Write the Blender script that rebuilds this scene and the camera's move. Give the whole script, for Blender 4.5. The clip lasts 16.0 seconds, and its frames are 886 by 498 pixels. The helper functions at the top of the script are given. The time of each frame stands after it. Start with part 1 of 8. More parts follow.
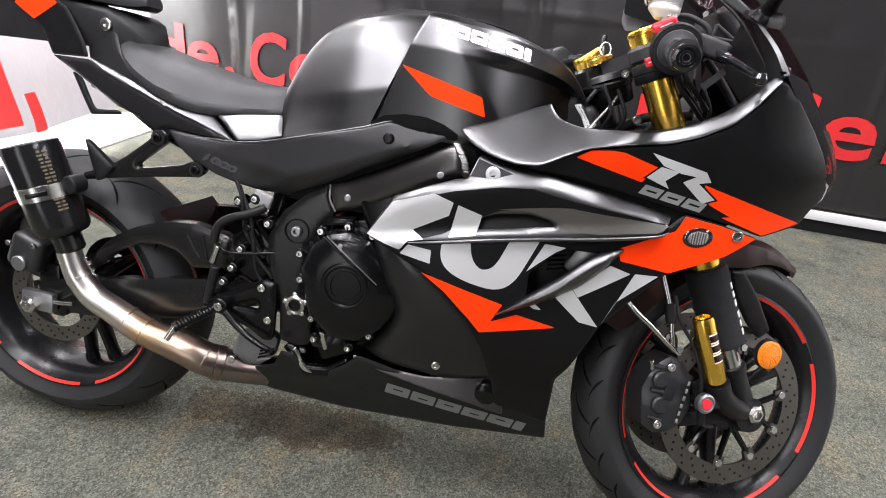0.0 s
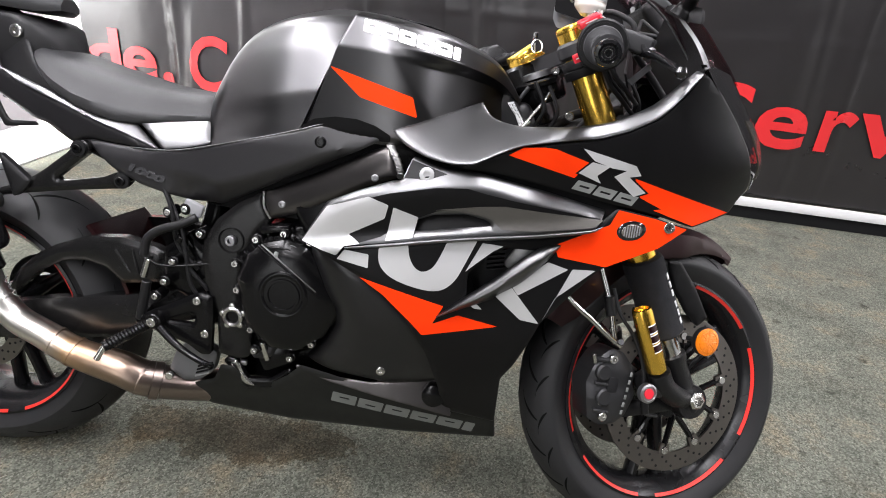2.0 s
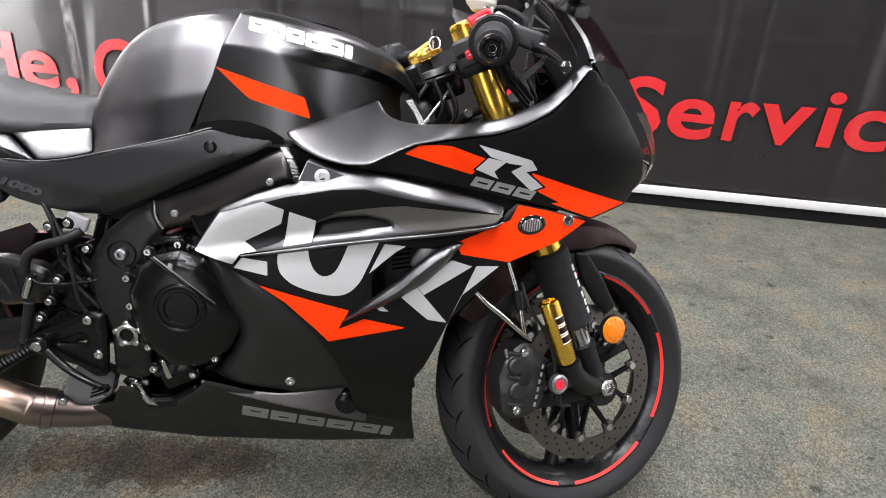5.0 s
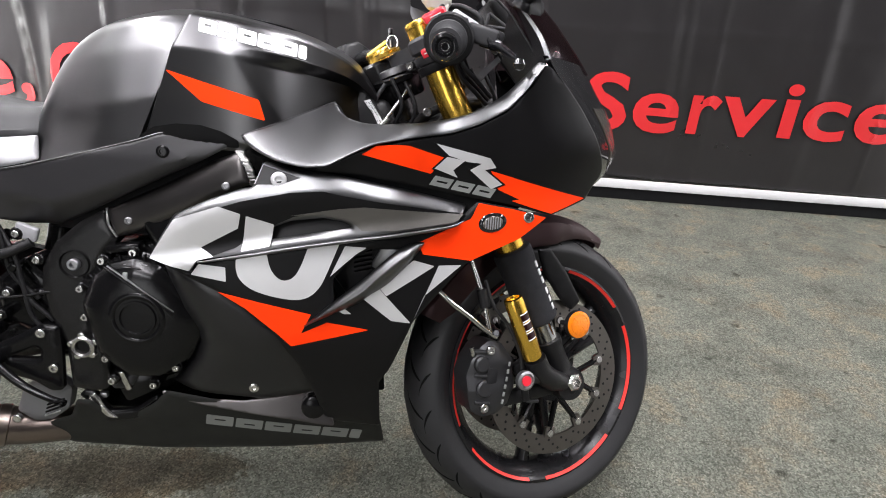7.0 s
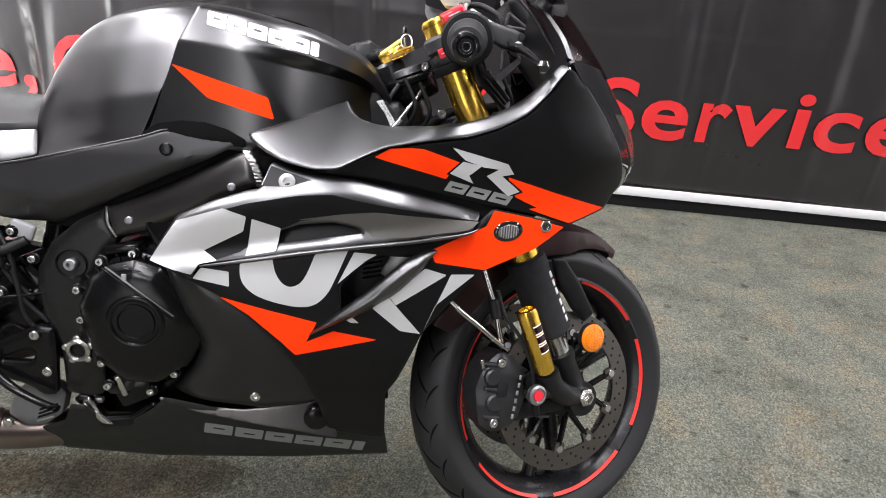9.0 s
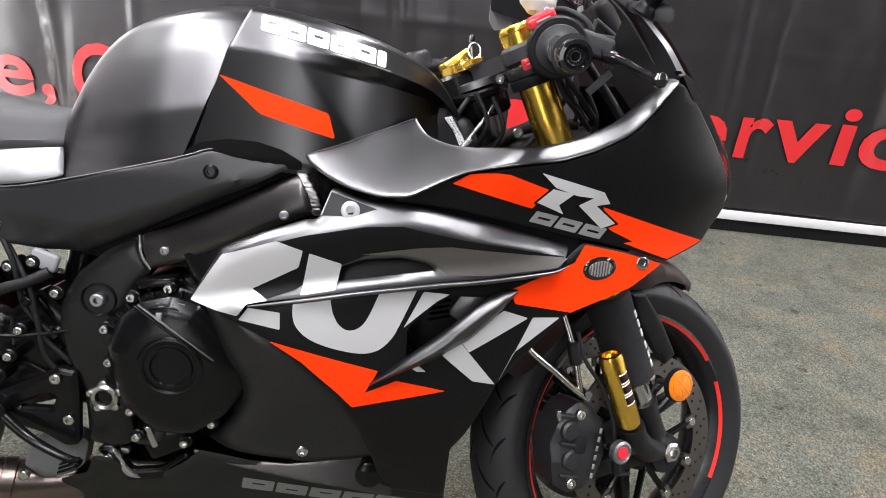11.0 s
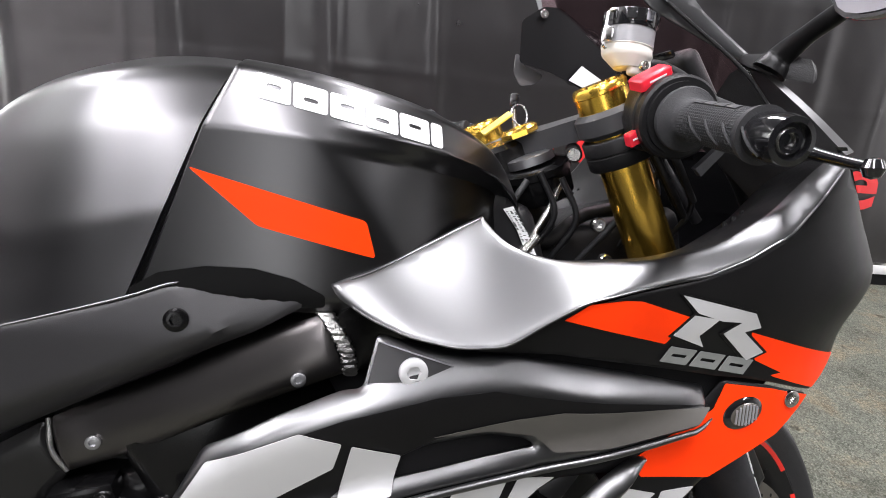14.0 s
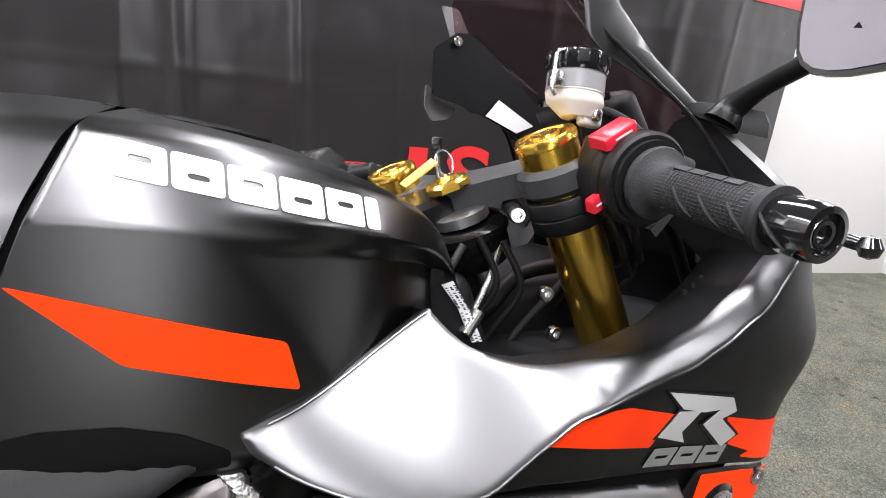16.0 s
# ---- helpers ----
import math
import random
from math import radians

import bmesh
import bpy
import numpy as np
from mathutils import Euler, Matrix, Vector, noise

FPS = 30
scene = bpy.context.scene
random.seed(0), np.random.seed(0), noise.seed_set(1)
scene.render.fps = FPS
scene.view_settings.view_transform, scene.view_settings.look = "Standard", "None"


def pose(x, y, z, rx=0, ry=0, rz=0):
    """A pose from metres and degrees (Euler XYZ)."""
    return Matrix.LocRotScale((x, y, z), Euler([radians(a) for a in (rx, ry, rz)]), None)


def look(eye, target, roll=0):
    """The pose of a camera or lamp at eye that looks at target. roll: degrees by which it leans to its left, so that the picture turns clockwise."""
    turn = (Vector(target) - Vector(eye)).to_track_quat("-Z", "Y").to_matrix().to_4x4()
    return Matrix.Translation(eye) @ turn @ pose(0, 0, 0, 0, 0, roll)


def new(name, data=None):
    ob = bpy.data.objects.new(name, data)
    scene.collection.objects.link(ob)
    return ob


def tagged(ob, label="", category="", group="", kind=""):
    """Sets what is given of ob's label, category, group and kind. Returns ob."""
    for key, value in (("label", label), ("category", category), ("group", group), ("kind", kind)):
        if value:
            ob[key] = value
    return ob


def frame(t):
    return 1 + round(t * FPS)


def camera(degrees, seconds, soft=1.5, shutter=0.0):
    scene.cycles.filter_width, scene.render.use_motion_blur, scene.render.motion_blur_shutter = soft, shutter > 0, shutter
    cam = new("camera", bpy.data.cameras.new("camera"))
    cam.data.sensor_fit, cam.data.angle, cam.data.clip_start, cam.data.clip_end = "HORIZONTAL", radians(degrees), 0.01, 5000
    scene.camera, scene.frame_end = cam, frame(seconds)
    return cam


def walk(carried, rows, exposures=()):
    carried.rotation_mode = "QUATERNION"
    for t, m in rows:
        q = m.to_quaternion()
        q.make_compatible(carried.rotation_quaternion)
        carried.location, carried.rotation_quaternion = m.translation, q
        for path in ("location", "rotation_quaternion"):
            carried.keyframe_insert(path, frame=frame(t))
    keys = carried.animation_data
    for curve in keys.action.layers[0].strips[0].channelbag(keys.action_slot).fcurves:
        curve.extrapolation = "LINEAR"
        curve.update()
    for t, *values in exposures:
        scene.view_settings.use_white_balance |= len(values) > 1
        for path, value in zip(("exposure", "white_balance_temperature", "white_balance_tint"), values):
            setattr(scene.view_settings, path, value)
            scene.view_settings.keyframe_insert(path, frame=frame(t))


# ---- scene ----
cam = camera(74.3, 16.0, soft=1.0)
ROWS = [
    (0, (0.9745, -1.0958, 1.0577), (0.8422, -0.0152, 0.5529), 5.49),
    (0.5, (0.9821, -1.0922, 1.0585), (0.8647, -0.0098, 0.5539), 5.26),
    (1, (0.9914, -1.0866, 1.0587), (0.8992, -0.0011, 0.5555), 4.89),
    (1.5, (1.0012, -1.0826, 1.0581), (0.9292, 0.0059, 0.5580), 4.83),
    (2, (1.0106, -1.0786, 1.0589), (0.9586, 0.0119, 0.5610), 4.80),
    (2.5, (1.0214, -1.0764, 1.0597), (0.9844, 0.0158, 0.5639), 4.54),
    (3, (1.0305, -1.0741, 1.0578), (1.0109, 0.0199, 0.5651), 4.91),
    (3.5, (1.0406, -1.0721, 1.0585), (1.0385, 0.0223, 0.5662), 4.91),
    (4, (1.0516, -1.0689, 1.0601), (1.0728, 0.0261, 0.5698), 4.76),
    (4.5, (1.0633, -1.0645, 1.0587), (1.1111, 0.0301, 0.5693), 4.75),
    (5, (1.0742, -1.0628, 1.0588), (1.1419, 0.0307, 0.5693), 4.54),
    (7.5, (1.0992, -1.0542, 1.0607), (1.2218, 0.0349, 0.5719), 4.11),
    (8, (1.0956, -1.0461, 1.0565), (1.2203, 0.0431, 0.5686), 4.53),
    (8.5, (1.0901, -1.0340, 1.0543), (1.2134, 0.0559, 0.5675), 5.04),
    (11, (0.9895, -0.8860, 1.0314), (1.0900, 0.2141, 0.5627), 5.47),
    (11.5, (0.9545, -0.8376, 1.0223), (1.0620, 0.2673, 0.5665), 5.14),
    (12, (0.9195, -0.7894, 1.0145), (1.0400, 0.3224, 0.5793), 4.82),
    (12.5, (0.8893, -0.7293, 1.0113), (1.0364, 0.3845, 0.5896), 5.25),
    (13, (0.8673, -0.6804, 1.0102), (1.0415, 0.4330, 0.5978), 5.71),
    (13.5, (0.8518, -0.6342, 1.0145), (1.0707, 0.4794, 0.6247), 5.61),
    (14, (0.8410, -0.5891, 1.0245), (1.1249, 0.5126, 0.6427), 5.66),
    (14.5, (0.8325, -0.5521, 1.0356), (1.1599, 0.5413, 0.6648), 5.81),
    (15, (0.8243, -0.5040, 1.0446), (1.2360, 0.5646, 0.6859), 6.38),
    (15.5, (0.8201, -0.4692, 1.0502), (1.2981, 0.5728, 0.6958), 6.78),
    (16, (0.8183, -0.4365, 1.0525), (1.3644, 0.5731, 0.7027), 7.39),
]
walk(cam, [(t, look(eye, target, roll)) for t, eye, target, roll in ROWS])
from mathutils.geometry import delaunay_2d_cdt

# ---- light ----
world = bpy.data.worlds.new("room")
world.use_nodes = True
world.node_tree.nodes["Background"].inputs[0].default_value = (0.8, 0.85, 0.9, 1)
world.node_tree.nodes["Background"].inputs[1].default_value = 0.05
scene.world = world
scene.view_settings.exposure = 0.0
CEIL = 2.75
# unseen lamps, placed for highlights and to brighten banner, wall and floor
LAMPS = [(-0.6, -0.4), (1.45, -0.4), (3.3, -1.7), (-0.75, 1.35), (1.45, 1.35), (4.5, 1.25), (4.9, 0.1), (0.28, -1.42), (-0.4, -3.2)]
POWER = 49.0
BACK = 980.0
FILL = 17.0
for lx, ly in LAMPS:
    li = bpy.data.lights.new("ceiling_lamp", "AREA")
    li.shape, li.size, li.size_y, li.energy = "RECTANGLE", 0.27, 1.44, POWER
    li.color = (0.99, 0.97, 1.03)
    lo = new("ceiling_lamp", li)
    lo.location = (lx, ly, CEIL - 0.075)
# added lamp behind the side banner, out of view, for the glare at left
li = bpy.data.lights.new("bay_lamp", "AREA")
li.shape, li.size, li.size_y, li.energy, li.color = "RECTANGLE", 2.3, 1.9, BACK, (0.97, 0.985, 1.0)
lo = new("bay_lamp", li)
lo.matrix_basis = look((-2.98, 1.10, 1.25), (0.0, 1.10, 0.9))


# added fill lamp at the front wall, out of view, for sheen on the flanks
li = bpy.data.lights.new("front_fill", "AREA")
li.shape, li.size, li.size_y, li.energy, li.color = "RECTANGLE", 0.9, 1.95, FILL, (0.97, 0.985, 1.0)
lo = new("front_fill", li)
lo.matrix_basis = look((-0.75, -4.46, 1.10), (-0.75, 0.0, 1.10))


# ---- materials ----
def nodes(name):
    m = bpy.data.materials.new(name)
    m.use_nodes = True
    nt = m.node_tree
    return m, nt, nt.nodes["Principled BSDF"]


def rgba(c):
    return (c[0], c[1], c[2], 1) if len(c) == 3 else c


def mat(name, a, b=None, rough=0.5, metal=0.0, scale=40.0, bump=0.0, bscale=None, spec=0.5, rvar=0.12, coat=0.0):
    """A surface with a large and a small variation of colour and gloss."""
    m, nt, p = nodes(name)
    b = b or tuple(x * 0.82 for x in a)
    tc = nt.nodes.new("ShaderNodeTexCoord")
    n1, n2 = nt.nodes.new("ShaderNodeTexNoise"), nt.nodes.new("ShaderNodeTexNoise")
    n1.inputs["Scale"].default_value, n2.inputs["Scale"].default_value = scale * 0.12, scale
    n1.inputs["Detail"].default_value, n2.inputs["Detail"].default_value = 3, 5
    add = nt.nodes.new("ShaderNodeMath")
    add.operation = "MULTIPLY_ADD"
    add.inputs[1].default_value = 0.5
    half = nt.nodes.new("ShaderNodeMath")
    half.operation = "MULTIPLY"
    half.inputs[1].default_value = 0.5
    mix = nt.nodes.new("ShaderNodeMix")
    mix.data_type = "RGBA"
    mix.inputs["A"].default_value, mix.inputs["B"].default_value = rgba(a), rgba(b)
    for n in (n1, n2):
        nt.links.new(tc.outputs["Object"], n.inputs["Vector"])
    nt.links.new(n2.outputs["Fac"], half.inputs[0])
    nt.links.new(n1.outputs["Fac"], add.inputs[0])
    nt.links.new(half.outputs[0], add.inputs[2])
    nt.links.new(add.outputs[0], mix.inputs["Factor"])
    nt.links.new(mix.outputs["Result"], p.inputs["Base Color"])
    ramp = nt.nodes.new("ShaderNodeMapRange")
    ramp.inputs["From Min"].default_value, ramp.inputs["From Max"].default_value = 0.3, 0.7
    ramp.inputs["To Min"].default_value, ramp.inputs["To Max"].default_value = rough * (1 - rvar), min(1, rough * (1 + rvar))
    nt.links.new(add.outputs[0], ramp.inputs["Value"])
    nt.links.new(ramp.outputs["Result"], p.inputs["Roughness"])
    p.inputs["Metallic"].default_value = metal
    p.inputs["Specular IOR Level"].default_value = spec
    p.inputs["Coat Weight"].default_value = coat
    p.inputs["Coat Roughness"].default_value = 0.08
    if bump:
        bp = nt.nodes.new("ShaderNodeBump")
        bp.inputs["Strength"].default_value, bp.inputs["Distance"].default_value = bump, 0.002
        n3 = nt.nodes.new("ShaderNodeTexNoise")
        n3.inputs["Scale"].default_value = bscale or scale * 4
        nt.links.new(tc.outputs["Object"], n3.inputs["Vector"])
        nt.links.new(n3.outputs["Fac"], bp.inputs["Height"])
        nt.links.new(bp.outputs["Normal"], p.inputs["Normal"])
    return m


SATIN = mat("satin_metallic_black", (0.150, 0.150, 0.152), (0.135, 0.135, 0.138), 0.33, 1.0, 30, rvar=0.06)
MATTE = mat("matte_black_paint", (0.0052, 0.0050, 0.0055), (0.0042, 0.0040, 0.0044), 0.40, 0.0, 40, spec=0.19, rvar=0.08)
BELLY = mat("matte_dark_olive_black", (0.0110, 0.0115, 0.0104), (0.0086, 0.0090, 0.0082), 0.5, 0.0, 30, spec=0.3)
GLOSS = mat("gloss_black", (0.008, 0.008, 0.009), None, 0.08, 0.0, 30, coat=0.5)
PLASTIC = mat("textured_black_plastic", (0.0085, 0.0083, 0.0090), (0.0062, 0.0061, 0.0066), 0.42, 0.0, 60, 0.25, 900, spec=0.30)
RUBBER = mat("tyre_rubber", (0.019, 0.019, 0.0202), (0.014, 0.014, 0.0148), 0.52, 0.0, 30, 0.2, 500, spec=0.35)
GRIP = mat("grip_rubber", (0.030, 0.030, 0.032), None, 0.6, 0.0, 60, 0.3, 700, spec=0.3)
SEATM = mat("seat_vinyl", (0.020, 0.020, 0.021), (0.016, 0.016, 0.017), 0.46, 0.0, 40, 0.3, 1100, spec=0.4)
FRAME = mat("frame_black", (0.008, 0.0078, 0.0078), (0.006, 0.0058, 0.0058), 0.25, 0.0, 30, 0.04, 500, spec=0.32)
SPAR = mat("satin_frame_spar", (0.110, 0.103, 0.102), (0.095, 0.089, 0.088), 0.36, 1.0, 30, 0.03, 500)
ENGINE = mat("engine_black", (0.0040, 0.0039, 0.0042), (0.0030, 0.0029, 0.0031), 0.19, 0.0, 40, 0.05, 600, spec=0.24)
TANKP = mat("satin_black_tank_paint", (0.090, 0.089, 0.091), (0.087, 0.086, 0.088), 0.285, 1.0, 12, rvar=0.01)
COVERM = mat("smooth_black_plastic", (0.0165, 0.0158, 0.0172), (0.0135, 0.0130, 0.0142), 0.38, 0.0, 50, 0.06, 1300, spec=0.55)
SHEEN = mat("dark_sheen_plastic", (0.0075, 0.0072, 0.0078), (0.0062, 0.0060, 0.0066), 0.33, 0.0, 30, spec=0.48, rvar=0.05)
YOKE = mat("grey_black_anodised", (0.042, 0.042, 0.044), (0.034, 0.034, 0.036), 0.50, 0.0, 60, 0.1, 600, spec=0.4)
FENDER = mat("maroon_black_paint", (0.040, 0.020, 0.022), (0.032, 0.015, 0.017), 0.34, 0.5, 30, spec=0.4)
RIM = mat("satin_black_rim", (0.010, 0.010, 0.011), None, 0.26, 0.0, 30, spec=0.32)
GROOVE = mat("tread_groove", (0.004, 0.004, 0.004), None, 0.8, 0.0, 30, spec=0.1)
DARK = mat("dark_inside", (0.014, 0.014, 0.015), None, 0.7, 0.0, 30, spec=0.15)
STEEL = mat("bare_steel", (0.60, 0.59, 0.57), (0.50, 0.49, 0.48), 0.24, 1.0, 60, 0.05)
CAST = mat("cast_alloy", (0.40, 0.40, 0.41), (0.30, 0.30, 0.31), 0.42, 1.0, 60, 0.15, 500)
WELD = mat("weld_bead", (0.34, 0.33, 0.32), (0.2, 0.2, 0.2), 0.35, 1.0, 120, 0.5, 500)
GOLD = mat("gold_anodised", (0.95, 0.60, 0.10), (0.93, 0.57, 0.09), 0.24, 1.0, 12, rvar=0.03)
ORANGE = mat("orange_red_film", (1.0, 0.048, 0.004), (0.97, 0.042, 0.003), 0.42, 0.0, 20, spec=0.1)
WHITE = mat("silver_white_film", (0.64, 0.64, 0.645), (0.59, 0.59, 0.60), 0.38, 0.40, 30, spec=0.5)
GREY = mat("warm_grey_film", (0.085, 0.080, 0.072), None, 0.45, 0.2, 30)
LGREY = mat("grey_print", (0.24, 0.25, 0.24), None, 0.5, 0.2, 30)
BRIGHT = mat("bright_white_print", (0.85, 0.85, 0.85), None, 0.4, 0.0, 30)
REDTAPE = mat("red_rim_tape", (0.90, 0.035, 0.025), None, 0.35, 0.0, 30)
RED = mat("red_plastic", (0.75, 0.02, 0.04), None, 0.3, 0.0, 30)
AMBER = mat("amber_lens", (0.90, 0.25, 0.006), (0.62, 0.14, 0.003), 0.14, 0.0, 300, 0.6, 300, coat=0.5)
DISC = mat("brake_disc_steel", (0.19, 0.175, 0.16), (0.13, 0.12, 0.11), 0.38, 1.0, 60, 0.1)
CALIPER = mat("caliper_anodised", (0.045, 0.045, 0.047), (0.032, 0.032, 0.034), 0.42, 0.6, 40, 0.1, 500)
CREAM = mat("reservoir_plastic", (0.70, 0.68, 0.63), (0.66, 0.63, 0.57), 0.35, 0.0, 30)
SLEEVE = mat("fork_sleeve_cloth", (0.009, 0.009, 0.012), None, 0.85, 0.0, 60, 0.5, 1500)
LENS = mat("lamp_lens", (0.13, 0.12, 0.10), (0.05, 0.045, 0.04), 0.12, 0.2, 220, 0.4, 300, coat=0.6)
MAROON = mat("dark_red_gloss", (0.024, 0.006, 0.007), None, 0.22, 0.3, 30)


def pipe_metal():
    m, nt, p = nodes("heat_tinted_titanium")
    tc = nt.nodes.new("ShaderNodeTexCoord")
    sep = nt.nodes.new("ShaderNodeSeparateXYZ")
    nz = nt.nodes.new("ShaderNodeTexNoise")
    nz.inputs["Scale"].default_value = 30
    ma = nt.nodes.new("ShaderNodeMath")
    ma.operation, ma.inputs[1].default_value = "MULTIPLY_ADD", 0.06
    ramp = nt.nodes.new("ShaderNodeValToRGB")
    e = ramp.color_ramp.elements
    e[0].position, e[0].color = 0.14, (0.62, 0.60, 0.57, 1)
    e[1].position, e[1].color = 0.44, (0.22, 0.18, 0.16, 1)
    for pos, c in ((0.22, (0.60, 0.55, 0.50, 1)), (0.27, (0.55, 0.36, 0.22, 1)), (0.33, (0.36, 0.25, 0.18, 1))):
        k = ramp.color_ramp.elements.new(pos)
        k.color = c
    nt.links.new(tc.outputs["Object"], sep.inputs[0])
    nt.links.new(tc.outputs["Object"], nz.inputs["Vector"])
    nt.links.new(nz.outputs["Fac"], ma.inputs[0])
    nt.links.new(sep.outputs["X"], ma.inputs[2])
    nt.links.new(ma.outputs[0], ramp.inputs[0])
    nt.links.new(ramp.outputs[0], p.inputs["Base Color"])
    p.inputs["Metallic"].default_value, p.inputs["Roughness"].default_value = 1.0, 0.3
    return m


def carpet_mat():
    m, nt, p = nodes("speckled_grey_carpet")
    tc = nt.nodes.new("ShaderNodeTexCoord")

    def nz(scale, detail=4, rough=0.6):
        n = nt.nodes.new("ShaderNodeTexNoise")
        n.inputs["Scale"].default_value, n.inputs["Detail"].default_value, n.inputs["Roughness"].default_value = scale, detail, rough
        nt.links.new(tc.outputs["Object"], n.inputs["Vector"])
        return n

    def ramp(src, stops):
        r = nt.nodes.new("ShaderNodeValToRGB")
        el = r.color_ramp.elements
        while len(el) < len(stops):
            el.new(0.5)
        for k, (pos, c) in zip(el, stops):
            k.position, k.color = pos, c
        nt.links.new(src, r.inputs[0])
        return r.outputs[0]

    def mult(a, b, f=1.0):
        x = nt.nodes.new("ShaderNodeMix")
        x.data_type, x.blend_type = "RGBA", "MULTIPLY"
        x.inputs["Factor"].default_value = f
        nt.links.new(a, x.inputs["A"])
        nt.links.new(b, x.inputs["B"])
        return x.outputs["Result"]

    vo = nt.nodes.new("ShaderNodeTexVoronoi")
    vo.inputs["Scale"].default_value = 270
    nt.links.new(tc.outputs["Object"], vo.inputs["Vector"])
    bw = nt.nodes.new("ShaderNodeRGBToBW")
    nt.links.new(vo.outputs["Color"], bw.inputs[0])
    mix2 = nt.nodes.new("ShaderNodeMath")
    mix2.operation = "MULTIPLY_ADD"
    mix2.inputs[1].default_value = 0.55
    nh = nt.nodes.new("ShaderNodeMath")
    nh.operation = "MULTIPLY"
    nh.inputs[1].default_value = 0.5
    nt.links.new(nz(70, 6, 0.8).outputs["Fac"], nh.inputs[0])
    nt.links.new(bw.outputs[0], mix2.inputs[0])
    nt.links.new(nh.outputs[0], mix2.inputs[2])
    fibre = ramp(mix2.outputs[0], [(0.28, (0.066, 0.066, 0.056, 1)), (0.47, (0.115, 0.116, 0.099, 1)), (0.62, (0.166, 0.166, 0.144, 1)), (0.78, (0.252, 0.250, 0.220, 1))])
    blot = ramp(nz(5.5, 6, 0.7).outputs["Fac"], [(0.36, (0.78, 0.83, 0.78, 1)), (0.52, (1.04, 1.06, 1.00, 1)), (0.66, (1.30, 1.14, 0.94, 1))])
    stain = ramp(nz(3.2, 6, 0.7).outputs["Fac"], [(0.33, (0.34, 0.31, 0.27, 1)), (0.50, (1, 1, 1, 1))])
    spot = ramp(nz(14, 2, 0.4).outputs["Fac"], [(0.26, (0.35, 0.34, 0.32, 1)), (0.32, (1, 1, 1, 1))])
    # oily brown stain below the engine, with the bike's contact shade painted in
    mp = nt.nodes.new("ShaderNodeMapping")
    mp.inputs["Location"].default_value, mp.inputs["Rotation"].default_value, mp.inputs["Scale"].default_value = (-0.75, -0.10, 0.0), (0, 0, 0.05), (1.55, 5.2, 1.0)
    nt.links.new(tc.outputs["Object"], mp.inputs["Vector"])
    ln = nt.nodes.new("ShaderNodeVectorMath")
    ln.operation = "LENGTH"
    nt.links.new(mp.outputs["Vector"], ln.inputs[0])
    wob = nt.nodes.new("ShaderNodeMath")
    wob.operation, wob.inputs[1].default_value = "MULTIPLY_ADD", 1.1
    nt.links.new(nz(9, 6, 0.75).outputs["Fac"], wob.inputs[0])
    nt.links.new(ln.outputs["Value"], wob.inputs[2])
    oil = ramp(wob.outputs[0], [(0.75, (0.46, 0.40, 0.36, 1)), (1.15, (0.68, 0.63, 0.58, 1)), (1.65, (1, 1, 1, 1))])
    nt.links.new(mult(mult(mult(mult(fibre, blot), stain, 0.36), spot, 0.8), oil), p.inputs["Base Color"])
    p.inputs["Roughness"].default_value = 0.95
    p.inputs["Specular IOR Level"].default_value = 0.12
    bp = nt.nodes.new("ShaderNodeBump")
    bp.inputs["Strength"].default_value, bp.inputs["Distance"].default_value = 0.9, 0.006
    nt.links.new(nz(210, 5, 0.7).outputs["Fac"], bp.inputs["Height"])
    nt.links.new(bp.outputs["Normal"], p.inputs["Normal"])
    return m


def glass_mat(name, colour, alpha=0.3, rough=0.03):
    m, nt, p = nodes(name)
    out = nt.nodes["Material Output"]
    tr = nt.nodes.new("ShaderNodeBsdfTransparent")
    tr.inputs[0].default_value = rgba(colour)
    gl = nt.nodes.new("ShaderNodeBsdfGlossy")
    gl.inputs["Roughness"].default_value = rough
    mx = nt.nodes.new("ShaderNodeMixShader")
    mx.inputs[0].default_value = 0.06
    nt.links.new(tr.outputs[0], mx.inputs[1])
    nt.links.new(gl.outputs[0], mx.inputs[2])
    nt.links.new(mx.outputs[0], out.inputs["Surface"])
    return m


def lamp_mat():
    m, nt, p = nodes("lit_diffuser")
    p.inputs["Emission Color"].default_value = (1, 0.97, 0.95, 1)
    p.inputs["Emission Strength"].default_value = 4.0
    return m


def backlit_mat(name, colour, glow, rough):
    """Thin hung vinyl that lets a little of the light behind it through."""
    m, nt, p = nodes(name)
    p.inputs["Base Color"].default_value = rgba(colour)
    p.inputs["Roughness"].default_value = rough
    tl = nt.nodes.new("ShaderNodeBsdfTranslucent")
    tl.inputs["Color"].default_value = rgba(glow)
    tc = nt.nodes.new("ShaderNodeTexCoord")
    nz = nt.nodes.new("ShaderNodeTexNoise")
    nz.inputs["Scale"].default_value, nz.inputs["Detail"].default_value = 14, 5
    bp = nt.nodes.new("ShaderNodeBump")
    bp.inputs["Strength"].default_value, bp.inputs["Distance"].default_value = 0.5, 0.012
    nt.links.new(tc.outputs["Object"], nz.inputs["Vector"])
    nt.links.new(nz.outputs["Fac"], bp.inputs["Height"])
    nt.links.new(bp.outputs["Normal"], p.inputs["Normal"])
    ad = nt.nodes.new("ShaderNodeAddShader")
    nt.links.new(p.outputs[0], ad.inputs[0])
    nt.links.new(tl.outputs[0], ad.inputs[1])
    nt.links.new(ad.outputs[0], nt.nodes["Material Output"].inputs["Surface"])
    return m


